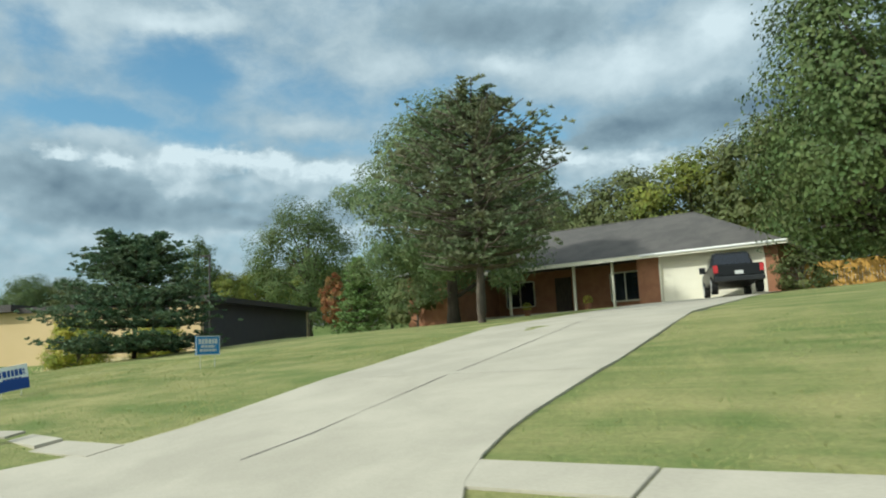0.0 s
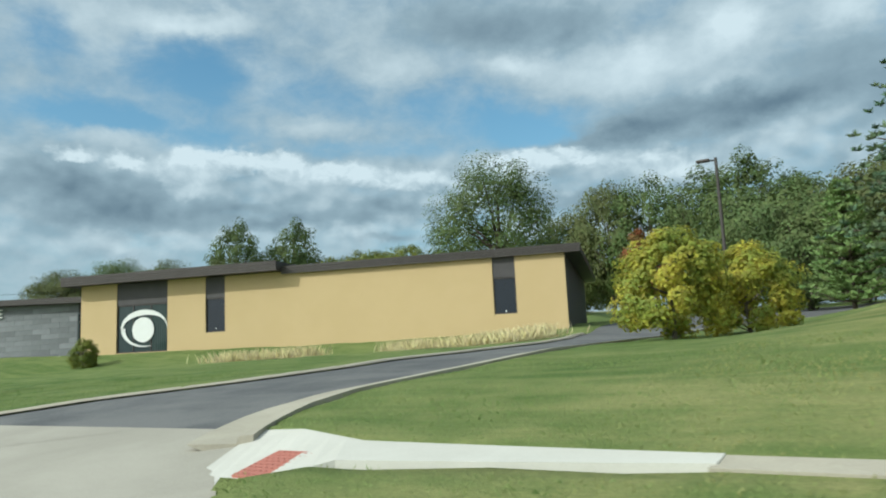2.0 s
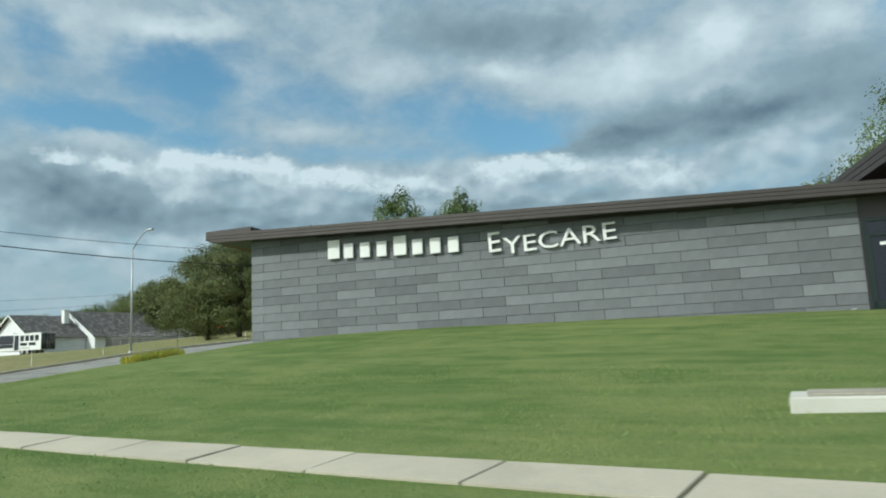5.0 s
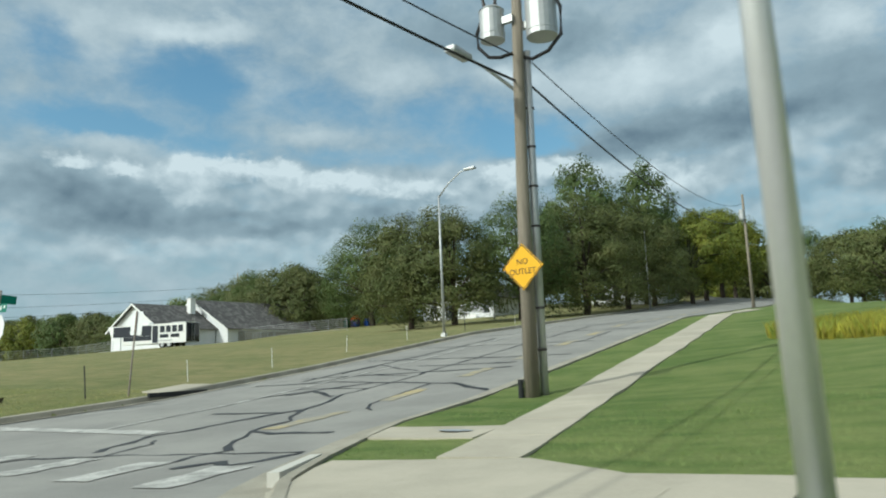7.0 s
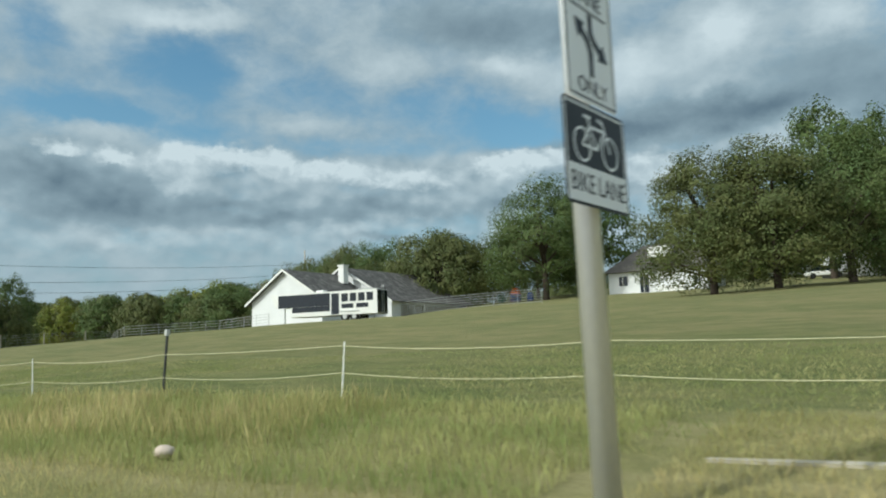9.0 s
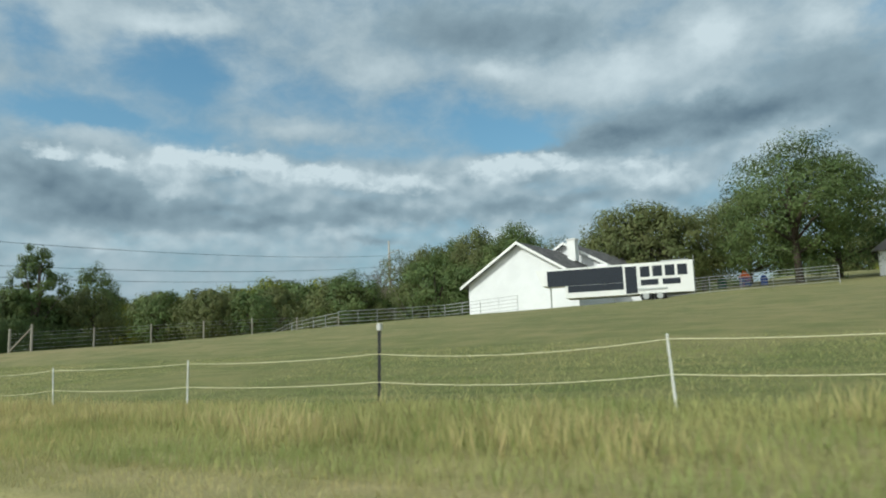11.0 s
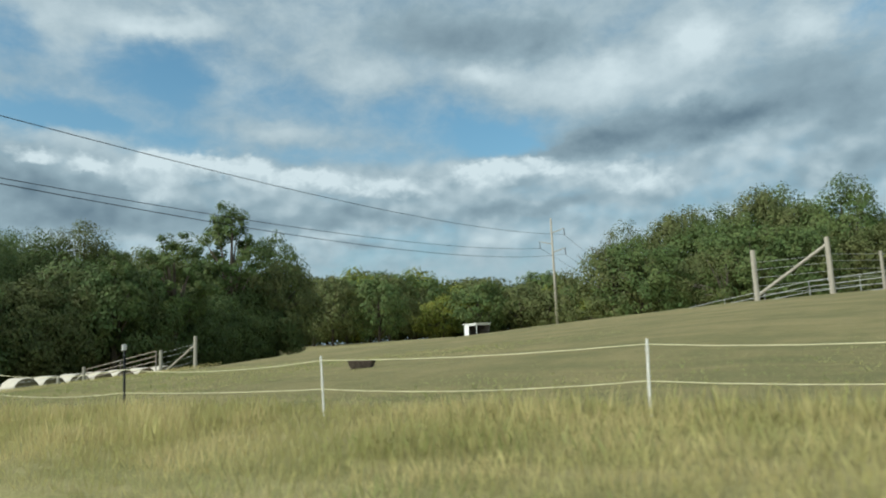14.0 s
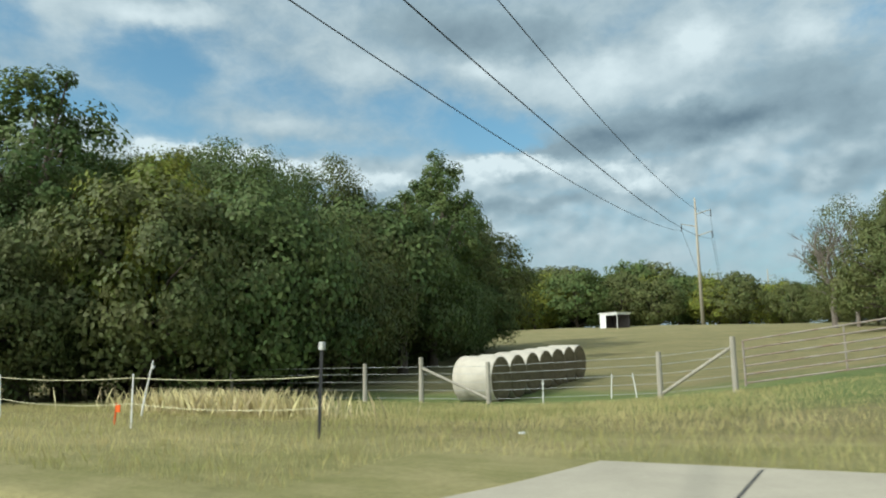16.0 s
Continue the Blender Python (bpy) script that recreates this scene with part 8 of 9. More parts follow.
def lease_sign():
    a, b = Vector((-46.76, 7.77)), Vector((-46.6, 8.73))
    g = ground_z(-46.7, 8.2)
    turn = math.degrees(math.atan2(b.y - a.y, b.x - a.x))
    top = thing("lease_sign", "large for lease board with black posts standing on the lawn", "sign", (a.x, a.y, g), turn)
    w = (b - a).length
    for x in (0.0, w):
        part("post", cube((x - 0.045, -0.045, -0.2), (x + 0.045, 0.045, 1.58), 0.006), M_BLACK, top)
        part("foot", tube(bmesh.new(), (x, 0, -0.1), (x, 0, 0.04), 0.06, n=8), M_WHITE, top)
    part("top_rail", cube((-0.045, -0.045, 1.50), (w + 0.045, 0.045, 1.60), 0.006), M_BLACK, top)
    bd = part("board", cube((0.05, -0.02, 0.33), (w - 0.05, 0.02, 1.47)), M_SIGNWHITE, top)
    c = w / 2
    part("band", cube((0.055, -0.024, 0.57), (w - 0.055, -0.0205, 0.83)), M_REDPRINT, bd, "dark red band")
    part("band", cube((0.055, -0.024, 0.34), (w - 0.055, -0.0205, 0.57)), M_GREYPRINT, bd, "grey band")
    part("logo", cube((0.09, -0.024, 1.10), (0.37, -0.0205, 1.42)), M_REDPRINT, bd, "red square emblem")
    bm = bmesh.new()
    box(bm, (0.13, -0.027, 1.30), (0.20, -0.0245, 1.37))
    box(bm, (0.22, -0.027, 1.18), (0.33, -0.0245, 1.24))
    box(bm, (0.28, -0.027, 1.14), (0.32, -0.0245, 1.36))
    part("logo_mark", bm, M_SIGNWHITE, bd)
    bm = bmesh.new()
    for k, (z, x0, x1) in enumerate(((1.30, 0.42, 0.80), (1.24, 0.42, 0.74), (1.18, 0.42, 0.70))):
        box(bm, (x0, -0.0235, z), (x1, -0.0205, z + 0.02 + 0.03 * (k == 0)))
    pieces("bar", bm, M_GREYPRINT, bd)
    ob = letters("FOR LEASE", 0.20, M_BLACK, bd, (c, -0.0225, 0.94), UPRIGHT, 0.001, "lettering", wide=0.82)
    bm = bmesh.new()
    for z in (0.73, 0.62):
        for i in range(9):
            box(bm, (0.40 + 0.055 * i, -0.0275, z), (0.44 + 0.055 * i, -0.0245, z + 0.065))
        for i in range(4):
            box(bm, (0.09 + 0.06 * i, -0.0275, z + 0.015), (0.135 + 0.06 * i, -0.0245, z + 0.04))
    for z in (0.47, 0.37):
        for i in range(13):
            box(bm, (0.09 + 0.062 * i, -0.0275, z), (0.135 + 0.062 * i, -0.0245, z + 0.06))
    pieces("bar", bm, M_LIGHTPRINT, bd)


lease_sign()


def post_mailbox():
    """A dark box with a number plate on a timber post with an arm and brace."""
    x, y = -10.87, 4.4
    g = ground_z(x, y)
    top = thing("mailbox", "black mailbox on a grey timber post with a pale finial", "mailbox", (x, y, g), 52)
    part("post", cube((-0.05, -0.05, -0.2), (0.05, 0.05, 1.02), 0.006), M_WOOD, top)
    part("finial", chain(bmesh.new(), [(0, 0, 1.0), (0, 0, 1.05), (0, 0, 1.08), (0, 0, 1.14), (0, 0, 1.20)], [0.032, 0.03, 0.048, 0.042, 0.008], 10), M_SIGNBACK, top, smooth=True)
    part("arm", cube((-0.62, -0.045, 0.66), (0.20, 0.045, 0.72), 0.004), M_WOOD, top)
    part("brace", chain(bmesh.new(), [(-0.40, 0, 0.67), (-0.04, 0, 0.34)], [0.04, 0.04], 4), M_WOOD, top)
    bm = bmesh.new()
    pts = [(-0.09, 0.0), (0.09, 0.0), (0.09, 0.13), (0.065, 0.19), (0.0, 0.215), (-0.065, 0.19), (-0.09, 0.13)]
    prism(bm, pts, 0.52)
    bx = part("box", bm, M_BLACK, top)
    bx.matrix_basis = pose(-0.60, 0.0, 0.72, 0, 0, -90)
    bm = bmesh.new()
    for i in range(5):
        box(bm, (-0.36 + 0.05 * i, -0.094, 0.80), (-0.33 + 0.05 * i, -0.0915, 0.88))
    pieces("bar", bm, M_LIGHTPRINT, top)
    part("flag", cube((-0.30, -0.10, 0.75), (-0.28, -0.0945, 0.85)), M_GALV, top)


post_mailbox()


def twin_mailbox():
    x, y = -49.42, 3.93
    g = ground_z(x, y)
    top = thing("mailbox", "two grey steel locking mailboxes on one black post", "mailbox", (x, y, g), 12)
    part("post", cube((-0.05, -0.05, -0.2), (0.05, 0.05, 0.63), 0.006), M_BLACK, top)
    part("shelf", cube((-0.30, -0.16, 0.60), (0.30, 0.20, 0.66), 0.008), M_BLACK, top)
    for dx in (-0.215, 0.215):
        b = part("box", cube((dx - 0.145, -0.22, 0.66), (dx + 0.145, 0.28, 1.08), 0.01), M_BOXDARK, top, "dark steel box with pale doors")
        part("door", cube((dx - 0.135, -0.227, 0.67), (dx + 0.125, -0.221, 0.895), 0.002), M_BOXGREY, b, "grey lower door")
        part("slot", cube((dx - 0.135, -0.229, 0.91), (dx + 0.125, -0.221, 1.05), 0.002), M_BOXGREY, b, "grey upper hopper door")
        hull(bm := bmesh.new(), [(dx - 0.16, -0.30, 1.045), (dx + 0.15, -0.30, 1.045), (dx + 0.15, 0.0, 1.08), (dx - 0.16, 0.0, 1.08)],
             [(dx - 0.16, -0.30, 1.06), (dx + 0.15, -0.30, 1.06), (dx + 0.15, 0.0, 1.10), (dx - 0.16, 0.0, 1.10)])
        part("hood", bm, M_BLACK, b)
        part("flag", cube((dx + 0.147, -0.15, 1.00), (dx + 0.153, 0.06, 1.025)), M_RED, b, "red signal flag")
        part("plate", cube((dx - 0.05, -0.231, 0.80), (dx + 0.04, -0.228, 0.825)), M_LIGHTPRINT, b)
        part("lock", tube(bmesh.new(), (dx, -0.231, 0.865), (dx, -0.226, 0.865), 0.009, n=8), M_GALV, b)


twin_mailbox()


def vault():
    x, y = -65.3, 9.0
    g = ground_z(x, y)
    top = thing("utility_vault", "flat concrete vault lid sunk in the lawn", "vault", (x, y, g), 8)
    part("frame", cube((-1.1, -0.45, -0.15), (1.1, 0.45, 0.10), 0.02), M_NEWCONC, top)
    part("lid", cube((-0.95, -0.34, 0.10), (0.95, 0.34, 0.125), 0.01), M_CURB, top)


vault()


def ramp_pad():
    """The new white ramps with a red bumpy pad each side of the asphalt drive."""
    for far, near, px in RAMPS:
        top = thing("curb_ramp", "new white concrete curb ramp with a red tactile pad", "curb ramp", (px, 5.2, ground_z(px, 5.2)), kind="structure")
        slab = drape("slab", [far, near], M_NEWCONC, top, 0.032)
        slab.matrix_basis = top.matrix_basis.inverted()
        f, n = sorted(far), sorted(near)
        yf, yn = (float(np.interp(px, [q[0] for q in row], [q[1] for q in row])) for row in (f, n))
        zf, zn = (float(np.interp(px, [q[0] for q in row], [q[2] for q in row])) for row in (f, n))
        tilt = lambda y: zn + (zf - zn) * (y - yn) / (yf - yn)
        y0 = yn + 0.14
        y1 = y0 + 0.56
        pad = drape("pad", [[(px - 0.25, y1, tilt(y1)), (px + 0.22, y1, tilt(y1))], [(px - 0.23, y0, tilt(y0)), (px + 0.24, y0, tilt(y0))]], M_REDPAD, top, 0.050, "red tactile pad")
        pad.matrix_basis = top.matrix_basis.inverted()
        bm = bmesh.new()
        for i in range(7):
            for j in range(8):
                x, y = px - 0.21 + 0.07 * i, y0 + 0.04 + 0.068 * j
                z = land(x, y) + 0.048 + tilt(y)
                box(bm, (x - 0.012, y - 0.012, z), (x + 0.012, y + 0.012, z + 0.007))
        part("bumps", bm, M_REDPAD, pad)


ramp_pad()


# ---- fences and field things ----
def rope_fence():
    top = thing("electric_fence", "white two-rope electric fence on thin white and black posts", "fence")
    posts = [(-120.0, 8.7, 1), (-123.85, 8.27, 0), (-127.85, 8.3, 0), (-131.6, 8.06, 1)]
    x = -135.6
    i = 0
    while x > -166:
        posts.append((x, 8.0 - 0.004 * (-135 - x), 1 if i % 3 == 2 else 0))
        i += 1
        x -= 4.0
    posts += [(-167.6, 7.9, 1), (-171.64, 7.83, 0), (-175.2, 7.75, 0), (-179.17, 7.6, 1), (-183.3, 7.45, 0), (-186.9, 7.5, 0), (-191.25, 7.49, 1), (-195.65, 7.65, 0), (-199.96, 7.5, 0),
              (-204.4, 7.6, 1), (-208.7, 7.8, 0), (-213.1, 7.78, 1), (-217.6, 9.6, 0)]
    far = [(-228.1, 6.95, 1), (-231.9, 7.1, 0), (-235.9, 7.3, 0), (-240, 7.6, 0), (-245, 8, 0)]
    white = tube(bmesh.new(), (0, 0, -0.15), (0, 0, 0.80), 0.014, 0.011, 7)
    wme = bpy.data.meshes.new("post")
    white.to_mesh(wme)
    white.free()
    wme.materials.append(M_WHITE)
    black = bmesh.new()
    box(black, (-0.022, -0.004, -0.3), (0.022, 0.004, 1.08))
    box(black, (-0.004, 0.0, -0.3), (0.004, 0.03, 1.08))
    bme = bpy.data.meshes.new("post")
    black.to_mesh(bme)
    black.free()
    bme.materials.append(M_BLACK)
    cap = cube((-0.03, -0.03, 1.06), (0.03, 0.04, 1.16), 0.01)
    cme = bpy.data.meshes.new("cap")
    cap.to_mesh(cme)
    cap.free()
    cme.materials.append(M_LIGHTPRINT)
    rng = random.Random(3)

    def run(line):
        hs = []
        for x, y, kind in line:
            g = ground_z(x, y)
            ob = new("post", bme if kind else wme)
            ob.parent = top
            ob.matrix_basis = pose(x, y, g, rng.uniform(-3, 3), rng.uniform(-3, 3), rng.uniform(-20, 20))
            if kind:
                c = new("cap", cme)
                c.parent = ob
            hs.append((x, y, g))
        for h in (0.74, 0.36):
            for (x0, y0, g0), (x1, y1, g1) in zip(hs, hs[1:]):
                sag = rng.uniform(0.02, 0.09)
                a, b = Vector((x0, y0 - 0.02, g0 + h)), Vector((x1, y1 - 0.02, g1 + h))
                pts = [a.lerp(b, k / 6) - Vector((0, 0, sag * 4 * (k / 6) * (1 - k / 6))) for k in range(7)]
                part("rope", chain(bmesh.new(), pts, [0.0048] * 7, 4), M_ROPE, top)
    run(posts)
    run(far)
    # loose posts up along the side street
    for x, y, kind, lean in ((-118.9, 10.5, 0, 3), (-115.75, 14.0, 1, -7), (-115.9, 18.0, 0, -4), (-116.1, 22.3, 0, -2), (-116.6, 27.5, 0, 3), (-117.1, 33.0, 0, 0), (-117.8, 40.0, 1, 0), (-118.6, 48.0, 0, 2)):
        ob = new("post", bme if kind else wme)
        ob.parent = top
        ob.matrix_basis = pose(x, y, ground_z(x, y), 0, lean, 0)


rope_fence()


def wood_post(top, x, y, high, r=0.075, lean=0.0):
    g = ground_z(x, y)
    p = part("post", chain(bmesh.new(), [(x, y, g - 0.3), (x + lean, y, g + high)], [r * 1.1, r * 0.92], 9), M_GREYWOOD, top)
    return g


def field_fence():
    """Timber posts, braces, wire and a tube gate at the end of the field."""
    top = thing("field_fence", "grey timber post and wire field fence with diagonal braces", "fence")
    posts = [(-243, 19.2, 1.25), (-237.0, 19.4, 1.25), (-234.9, 19.55, 1.42), (-232.6, 19.7, 1.25), (-227.6, 20.1, 1.25), (-225.7, 20.2, 1.4), (-220.6, 20.5, 1.25), (-218.5, 20.6, 1.45), (-197.0, 23.6, 1.5), (-195.0, 23.9, 1.65)]
    gs = []
    for x, y, h in posts:
        gs.append((x, y, wood_post(top, x, y, h) , h))
    for (a, b, ha, hb) in ((2, 3, 1.1, 0.15), (4, 5, 0.1, 1.15), (6, 7, 0.15, 1.1), (8, 9, 0.1, 1.45)):
        pa, pb = gs[a], gs[b]
        part("brace", chain(bmesh.new(), [(pa[0], pa[1], pa[2] + ha), (pb[0], pb[1], pb[2] + hb)], [0.045, 0.045], 7), M_GREYWOOD, top)
    for i in list(range(0, 5)) + [6, 8]:
        if i == 5:
            continue
        (x0, y0, g0, _), (x1, y1, g1, _) = gs[i], gs[i + 1]
        for h in (0.15, 0.4, 0.65, 0.9, 1.12):
            part("wire", chain(bmesh.new(), [(x0, y0, g0 + h), (x1, y1, g1 + h)], [0.006, 0.006], 4), M_GALV, top)
    # line posts running back from the corner to the pens
    x0, y0, x1, y1 = -195.0, 23.9, -187.5, 43.5
    n = 6
    prev = None
    for i in range(1, n + 1):
        t = i / n
        x, y = x0 + (x1 - x0) * t, y0 + (y1 - y0) * t
        g = wood_post(top, x, y, 1.25, 0.05)
        if prev or i == 1:
            px, py = (x0 + (x1 - x0) * (i - 1) / n, y0 + (y1 - y0) * (i - 1) / n)
            pg = ground_z(px, py)
            for h in (0.2, 0.45, 0.7, 0.95, 1.15):
                part("wire", chain(bmesh.new(), [(px, py, pg + h), (x, y, g + h)], [0.006, 0.006], 4), M_GALV, top)
        prev = True


field_fence()


def tube_gate(x0, y0, x1, y1, name, label, high=1.3, rails=6, mat=None, group=""):
    g0, g1 = ground_z(x0, y0), ground_z(x1, y1)
    top = thing(name, label, "gate" if "gate" in name else "fence panel", group=group)
    m = mat or M_RUSTPIPE
    for x, y, g in ((x0, y0, g0), (x1, y1, g1)):
        part("upright", chain(bmesh.new(), [(x, y, g + (0.1 if "gate" in name else -0.1)), (x, y, g + high)], [0.028, 0.028], 8), m, top)
    for k in range(rails):
        h = 0.18 + (high - 0.18) * k / (rails - 1)
        part("rail", chain(bmesh.new(), [(x0, y0, g0 + h), (x1, y1, g1 + h)], [0.022, 0.022], 7), m, top)
    for f in (0.5,):
        x, y = x0 + (x1 - x0) * f, y0 + (y1 - y0) * f
        part("stay", chain(bmesh.new(), [(x, y, g0 + (g1 - g0) * f + 0.18), (x, y, g0 + (g1 - g0) * f + high)], [0.02, 0.02], 6), m, top)
    return top


tube_gate(-225.45, 20.2, -220.85, 20.45, "field_gate", "long tube steel field gate between timber posts", 1.25)
# pipe panels round the pens beside the barn
P = [(-187.5, 43.5), (-185.8, 46.2), (-184.2, 48.8), (-182.6, 51.2), (-179.4, 51.6), (-176.2, 52.0)]
for a, b in zip(P, P[1:]):
    tube_gate(*a, *b, "pen_panel", "grey pipe corral panel beside the barn", 1.55, 6, M_GALV, "pipe panels of the pen")
Q = [(-187.5, 43.5), (-192.5, 46), (-198, 49), (-203.5, 52), (-209, 55.5), (-214.5, 59)]
for a, b in zip(Q, Q[1:]):
    tube_gate(*a, *b, "pen_panel", "grey pipe corral panel beside the barn", 1.45, 5, M_GALV, "pipe panels of the pen")
R = [(-170.0, 66), (-165.0, 67.5), (-160.0, 69), (-155, 70.5)]
for a, b in zip(R, R[1:]):
    tube_gate(*a, *b, "pen_panel", "grey pipe corral panel beside the barn", 1.5, 6, M_GALV, "pipe panels of the pen")


def bales():
    rng = random.Random(6)
    first = None
    for i in range(7):
        x, y = -233.9 - 0.16 * i, 21.7 + 1.58 * i
        g = ground_z(x, y)
        if first is None:
            top = thing("hay_bale", "round hay bale in pale net wrap with a dark end", "hay bale", (x, y, g), group="row of round hay bales")
            bm = bmesh.new()
            n = 30
            prof = [(-0.76, 0.0), (-0.76, 0.62), (-0.72, 0.73), (-0.66, 0.765), (0.66, 0.765), (0.72, 0.73), (0.76, 0.62), (0.76, 0.0)]
            rr = [rng.uniform(0.985, 1.012) for _ in range(n)]
            body, ends = bmesh.new(), bmesh.new()
            rings = []
            for xx, r in prof[2:6]:
                rings.append([body.verts.new((xx, r * rr[k] * math.cos(6.2832 * k / n), 0.74 + r * rr[k] * math.sin(6.2832 * k / n))) for k in range(n)])
            for a, b in zip(rings, rings[1:]):
                for k in range(n):
                    body.faces.new((a[k], a[(k + 1) % n], b[(k + 1) % n], b[k]))
            part("wrap", body, M_WRAP, top, "pale net wrap", smooth=True)
            for s in (-1, 1):
                rings = []
                for xx, r in ((0.72, 0.73), (0.755, 0.62), (0.74, 0.35), (0.75, 0.1)):
                    rings.append([ends.verts.new((s * xx + rng.uniform(-0.008, 0.008), r * rr[k] * math.cos(6.2832 * k / n), 0.74 + r * rr[k] * math.sin(6.2832 * k / n))) for k in range(n)])
                for a, b in zip(rings, rings[1:]):
                    for k in range(n):
                        ends.faces.new((a[k], a[(k + 1) % n], b[(k + 1) % n], b[k]))
                ends.faces.new(rings[-1])
            pieces("hay", ends, M_HAY, top, "dark coiled hay end")
            bm.free()
            first = top
        else:
            copy_thing(first, pose(x, y, g, 0, 0, rng.uniform(-3, 3)))


bales()


def trough(x, y, turn, label, mat, name="trough", scale=1.0):
    g = ground_z(x, y)
    top = thing(name, label, "trough", (x, y, g), turn)
    top.scale = (scale, scale, scale)
    hull(bm := bmesh.new(), [(-0.45, -0.2, 0.1), (0.45, -0.2, 0.1), (0.45, 0.2, 0.1), (-0.45, 0.2, 0.1)], [(-0.55, -0.28, 0.42), (0.55, -0.28, 0.42), (0.55, 0.28, 0.42), (-0.55, 0.28, 0.42)])
    part("tub", bm, mat, top)
    for sx in (-0.4, 0.4):
        for sy in (-0.18, 0.18):
            part("leg", cube((sx - 0.03, sy - 0.03, -0.1), (sx + 0.03, sy + 0.03, 0.12)), M_DARKBARK, top)


trough(-203.2, 12.4, 20, "small dark feed bunk on legs in the dry pasture", M_DARKBARK, scale=0.5)
trough(-119.1, 12.75, 30, "low dark feed bunk in the pasture", M_DARKBARK, scale=0.5)


def stock_tank():
    x, y = -213.6, 69.8
    top = thing("stock_tank", "long white stock tank in the dry pasture", "trough", (x, y, ground_z(x, y)), 10)
    hull(bm := bmesh.new(), [(-1.1, -0.5, -0.1), (1.1, -0.5, -0.1), (1.1, 0.5, -0.1), (-1.1, 0.5, -0.1)], [(-1.25, -0.6, 1.0), (1.25, -0.6, 1.0), (1.25, 0.6, 1.0), (-1.25, 0.6, 1.0)])
    part("tub", bm, M_WHITE, top)
    part("rim", cube((-1.3, -0.65, 0.96), (1.3, 0.65, 1.04), 0.02), M_WHITE, top)


stock_tank()


def toys():
    """A cluster of coloured play things far off between barn and house."""
    for x, y, s, m, lab in ((-165.0, 83.5, 0.8, M_PINK, "red and blue plastic play house"), (-167.6, 84.5, 0.6, M_GREENPLASTIC, "green plastic bin beside the play house"), (-163.2, 84, 0.5, M_SIGNBLUE, "blue plastic slide beside the play house")):
        g = ground_z(x, y)
        top = thing("play_thing", lab, "toy", (x, y, g))
        part("body", cube((-0.7 * s, -0.5 * s, -0.1), (0.7 * s, 0.5 * s, 1.2 * s), 0.08), m, top)
        part("lid", hull(bmesh.new(), [(-0.75 * s, -0.55 * s, 1.2 * s), (0.75 * s, -0.55 * s, 1.2 * s), (0.75 * s, 0.55 * s, 1.2 * s), (-0.75 * s, 0.55 * s, 1.2 * s)],
                         [(-0.1, -0.5 * s, 2.1 * s), (0.1, -0.5 * s, 2.1 * s), (0.1, 0.5 * s, 2.1 * s), (-0.1, 0.5 * s, 2.1 * s)]), M_ORANGE if s == 0.8 else m, top)


toys()


def marker_flags():
    for x, y, mat, h, lab in ((-214.63, 5.8, M_ORANGE, 0.6, "thin orange marker stake in the grass"), (-232.6, 7.3, M_ORANGE, 0.34, "small orange marker flag in the grass by the fence"), (-165.36, 6.61, M_SIGNYELLOW, 0.35, "small yellow marker flag in the grass")):
        g = ground_z(x, y)
        top = thing("marker_stake", lab, "marker", (x, y, g))
        part("stake", chain(bmesh.new(), [(0, 0, -0.1), (0.04, 0, h)], [0.018, 0.015], 6), mat, top)
        part("flag", cube((0.02, -0.004, h - 0.14), (0.14, 0.004, h - 0.02)), mat, top)


marker_flags()


def stakes():
    """Thin white stakes along a low wire before the bales."""
    for x, y, h, lean in ((-230.1, 23.4, 0.75, 0.05), (-229.1, 22.9, 0.75, -0.12), (-230.4, 18.7, 0.7, 0.02), (-233.6, 8.5, 1.0, 0.3)):
        top = thing("stake", "thin white plastic fence stake in the grass", "stake", (x, y, ground_z(x, y)), group="white stakes by the bales")
        part("rod", chain(bmesh.new(), [(0, 0, -0.1), (lean * 0.5, 0, h * 0.5), (lean, 0, h)], [0.018, 0.016, 0.014], 7), M_WHITE, top)
        part("clip", cube((lean - 0.03, -0.02, h - 0.14), (lean + 0.03, 0.02, h - 0.08), 0.008), M_LIGHTPRINT, top)


stakes()


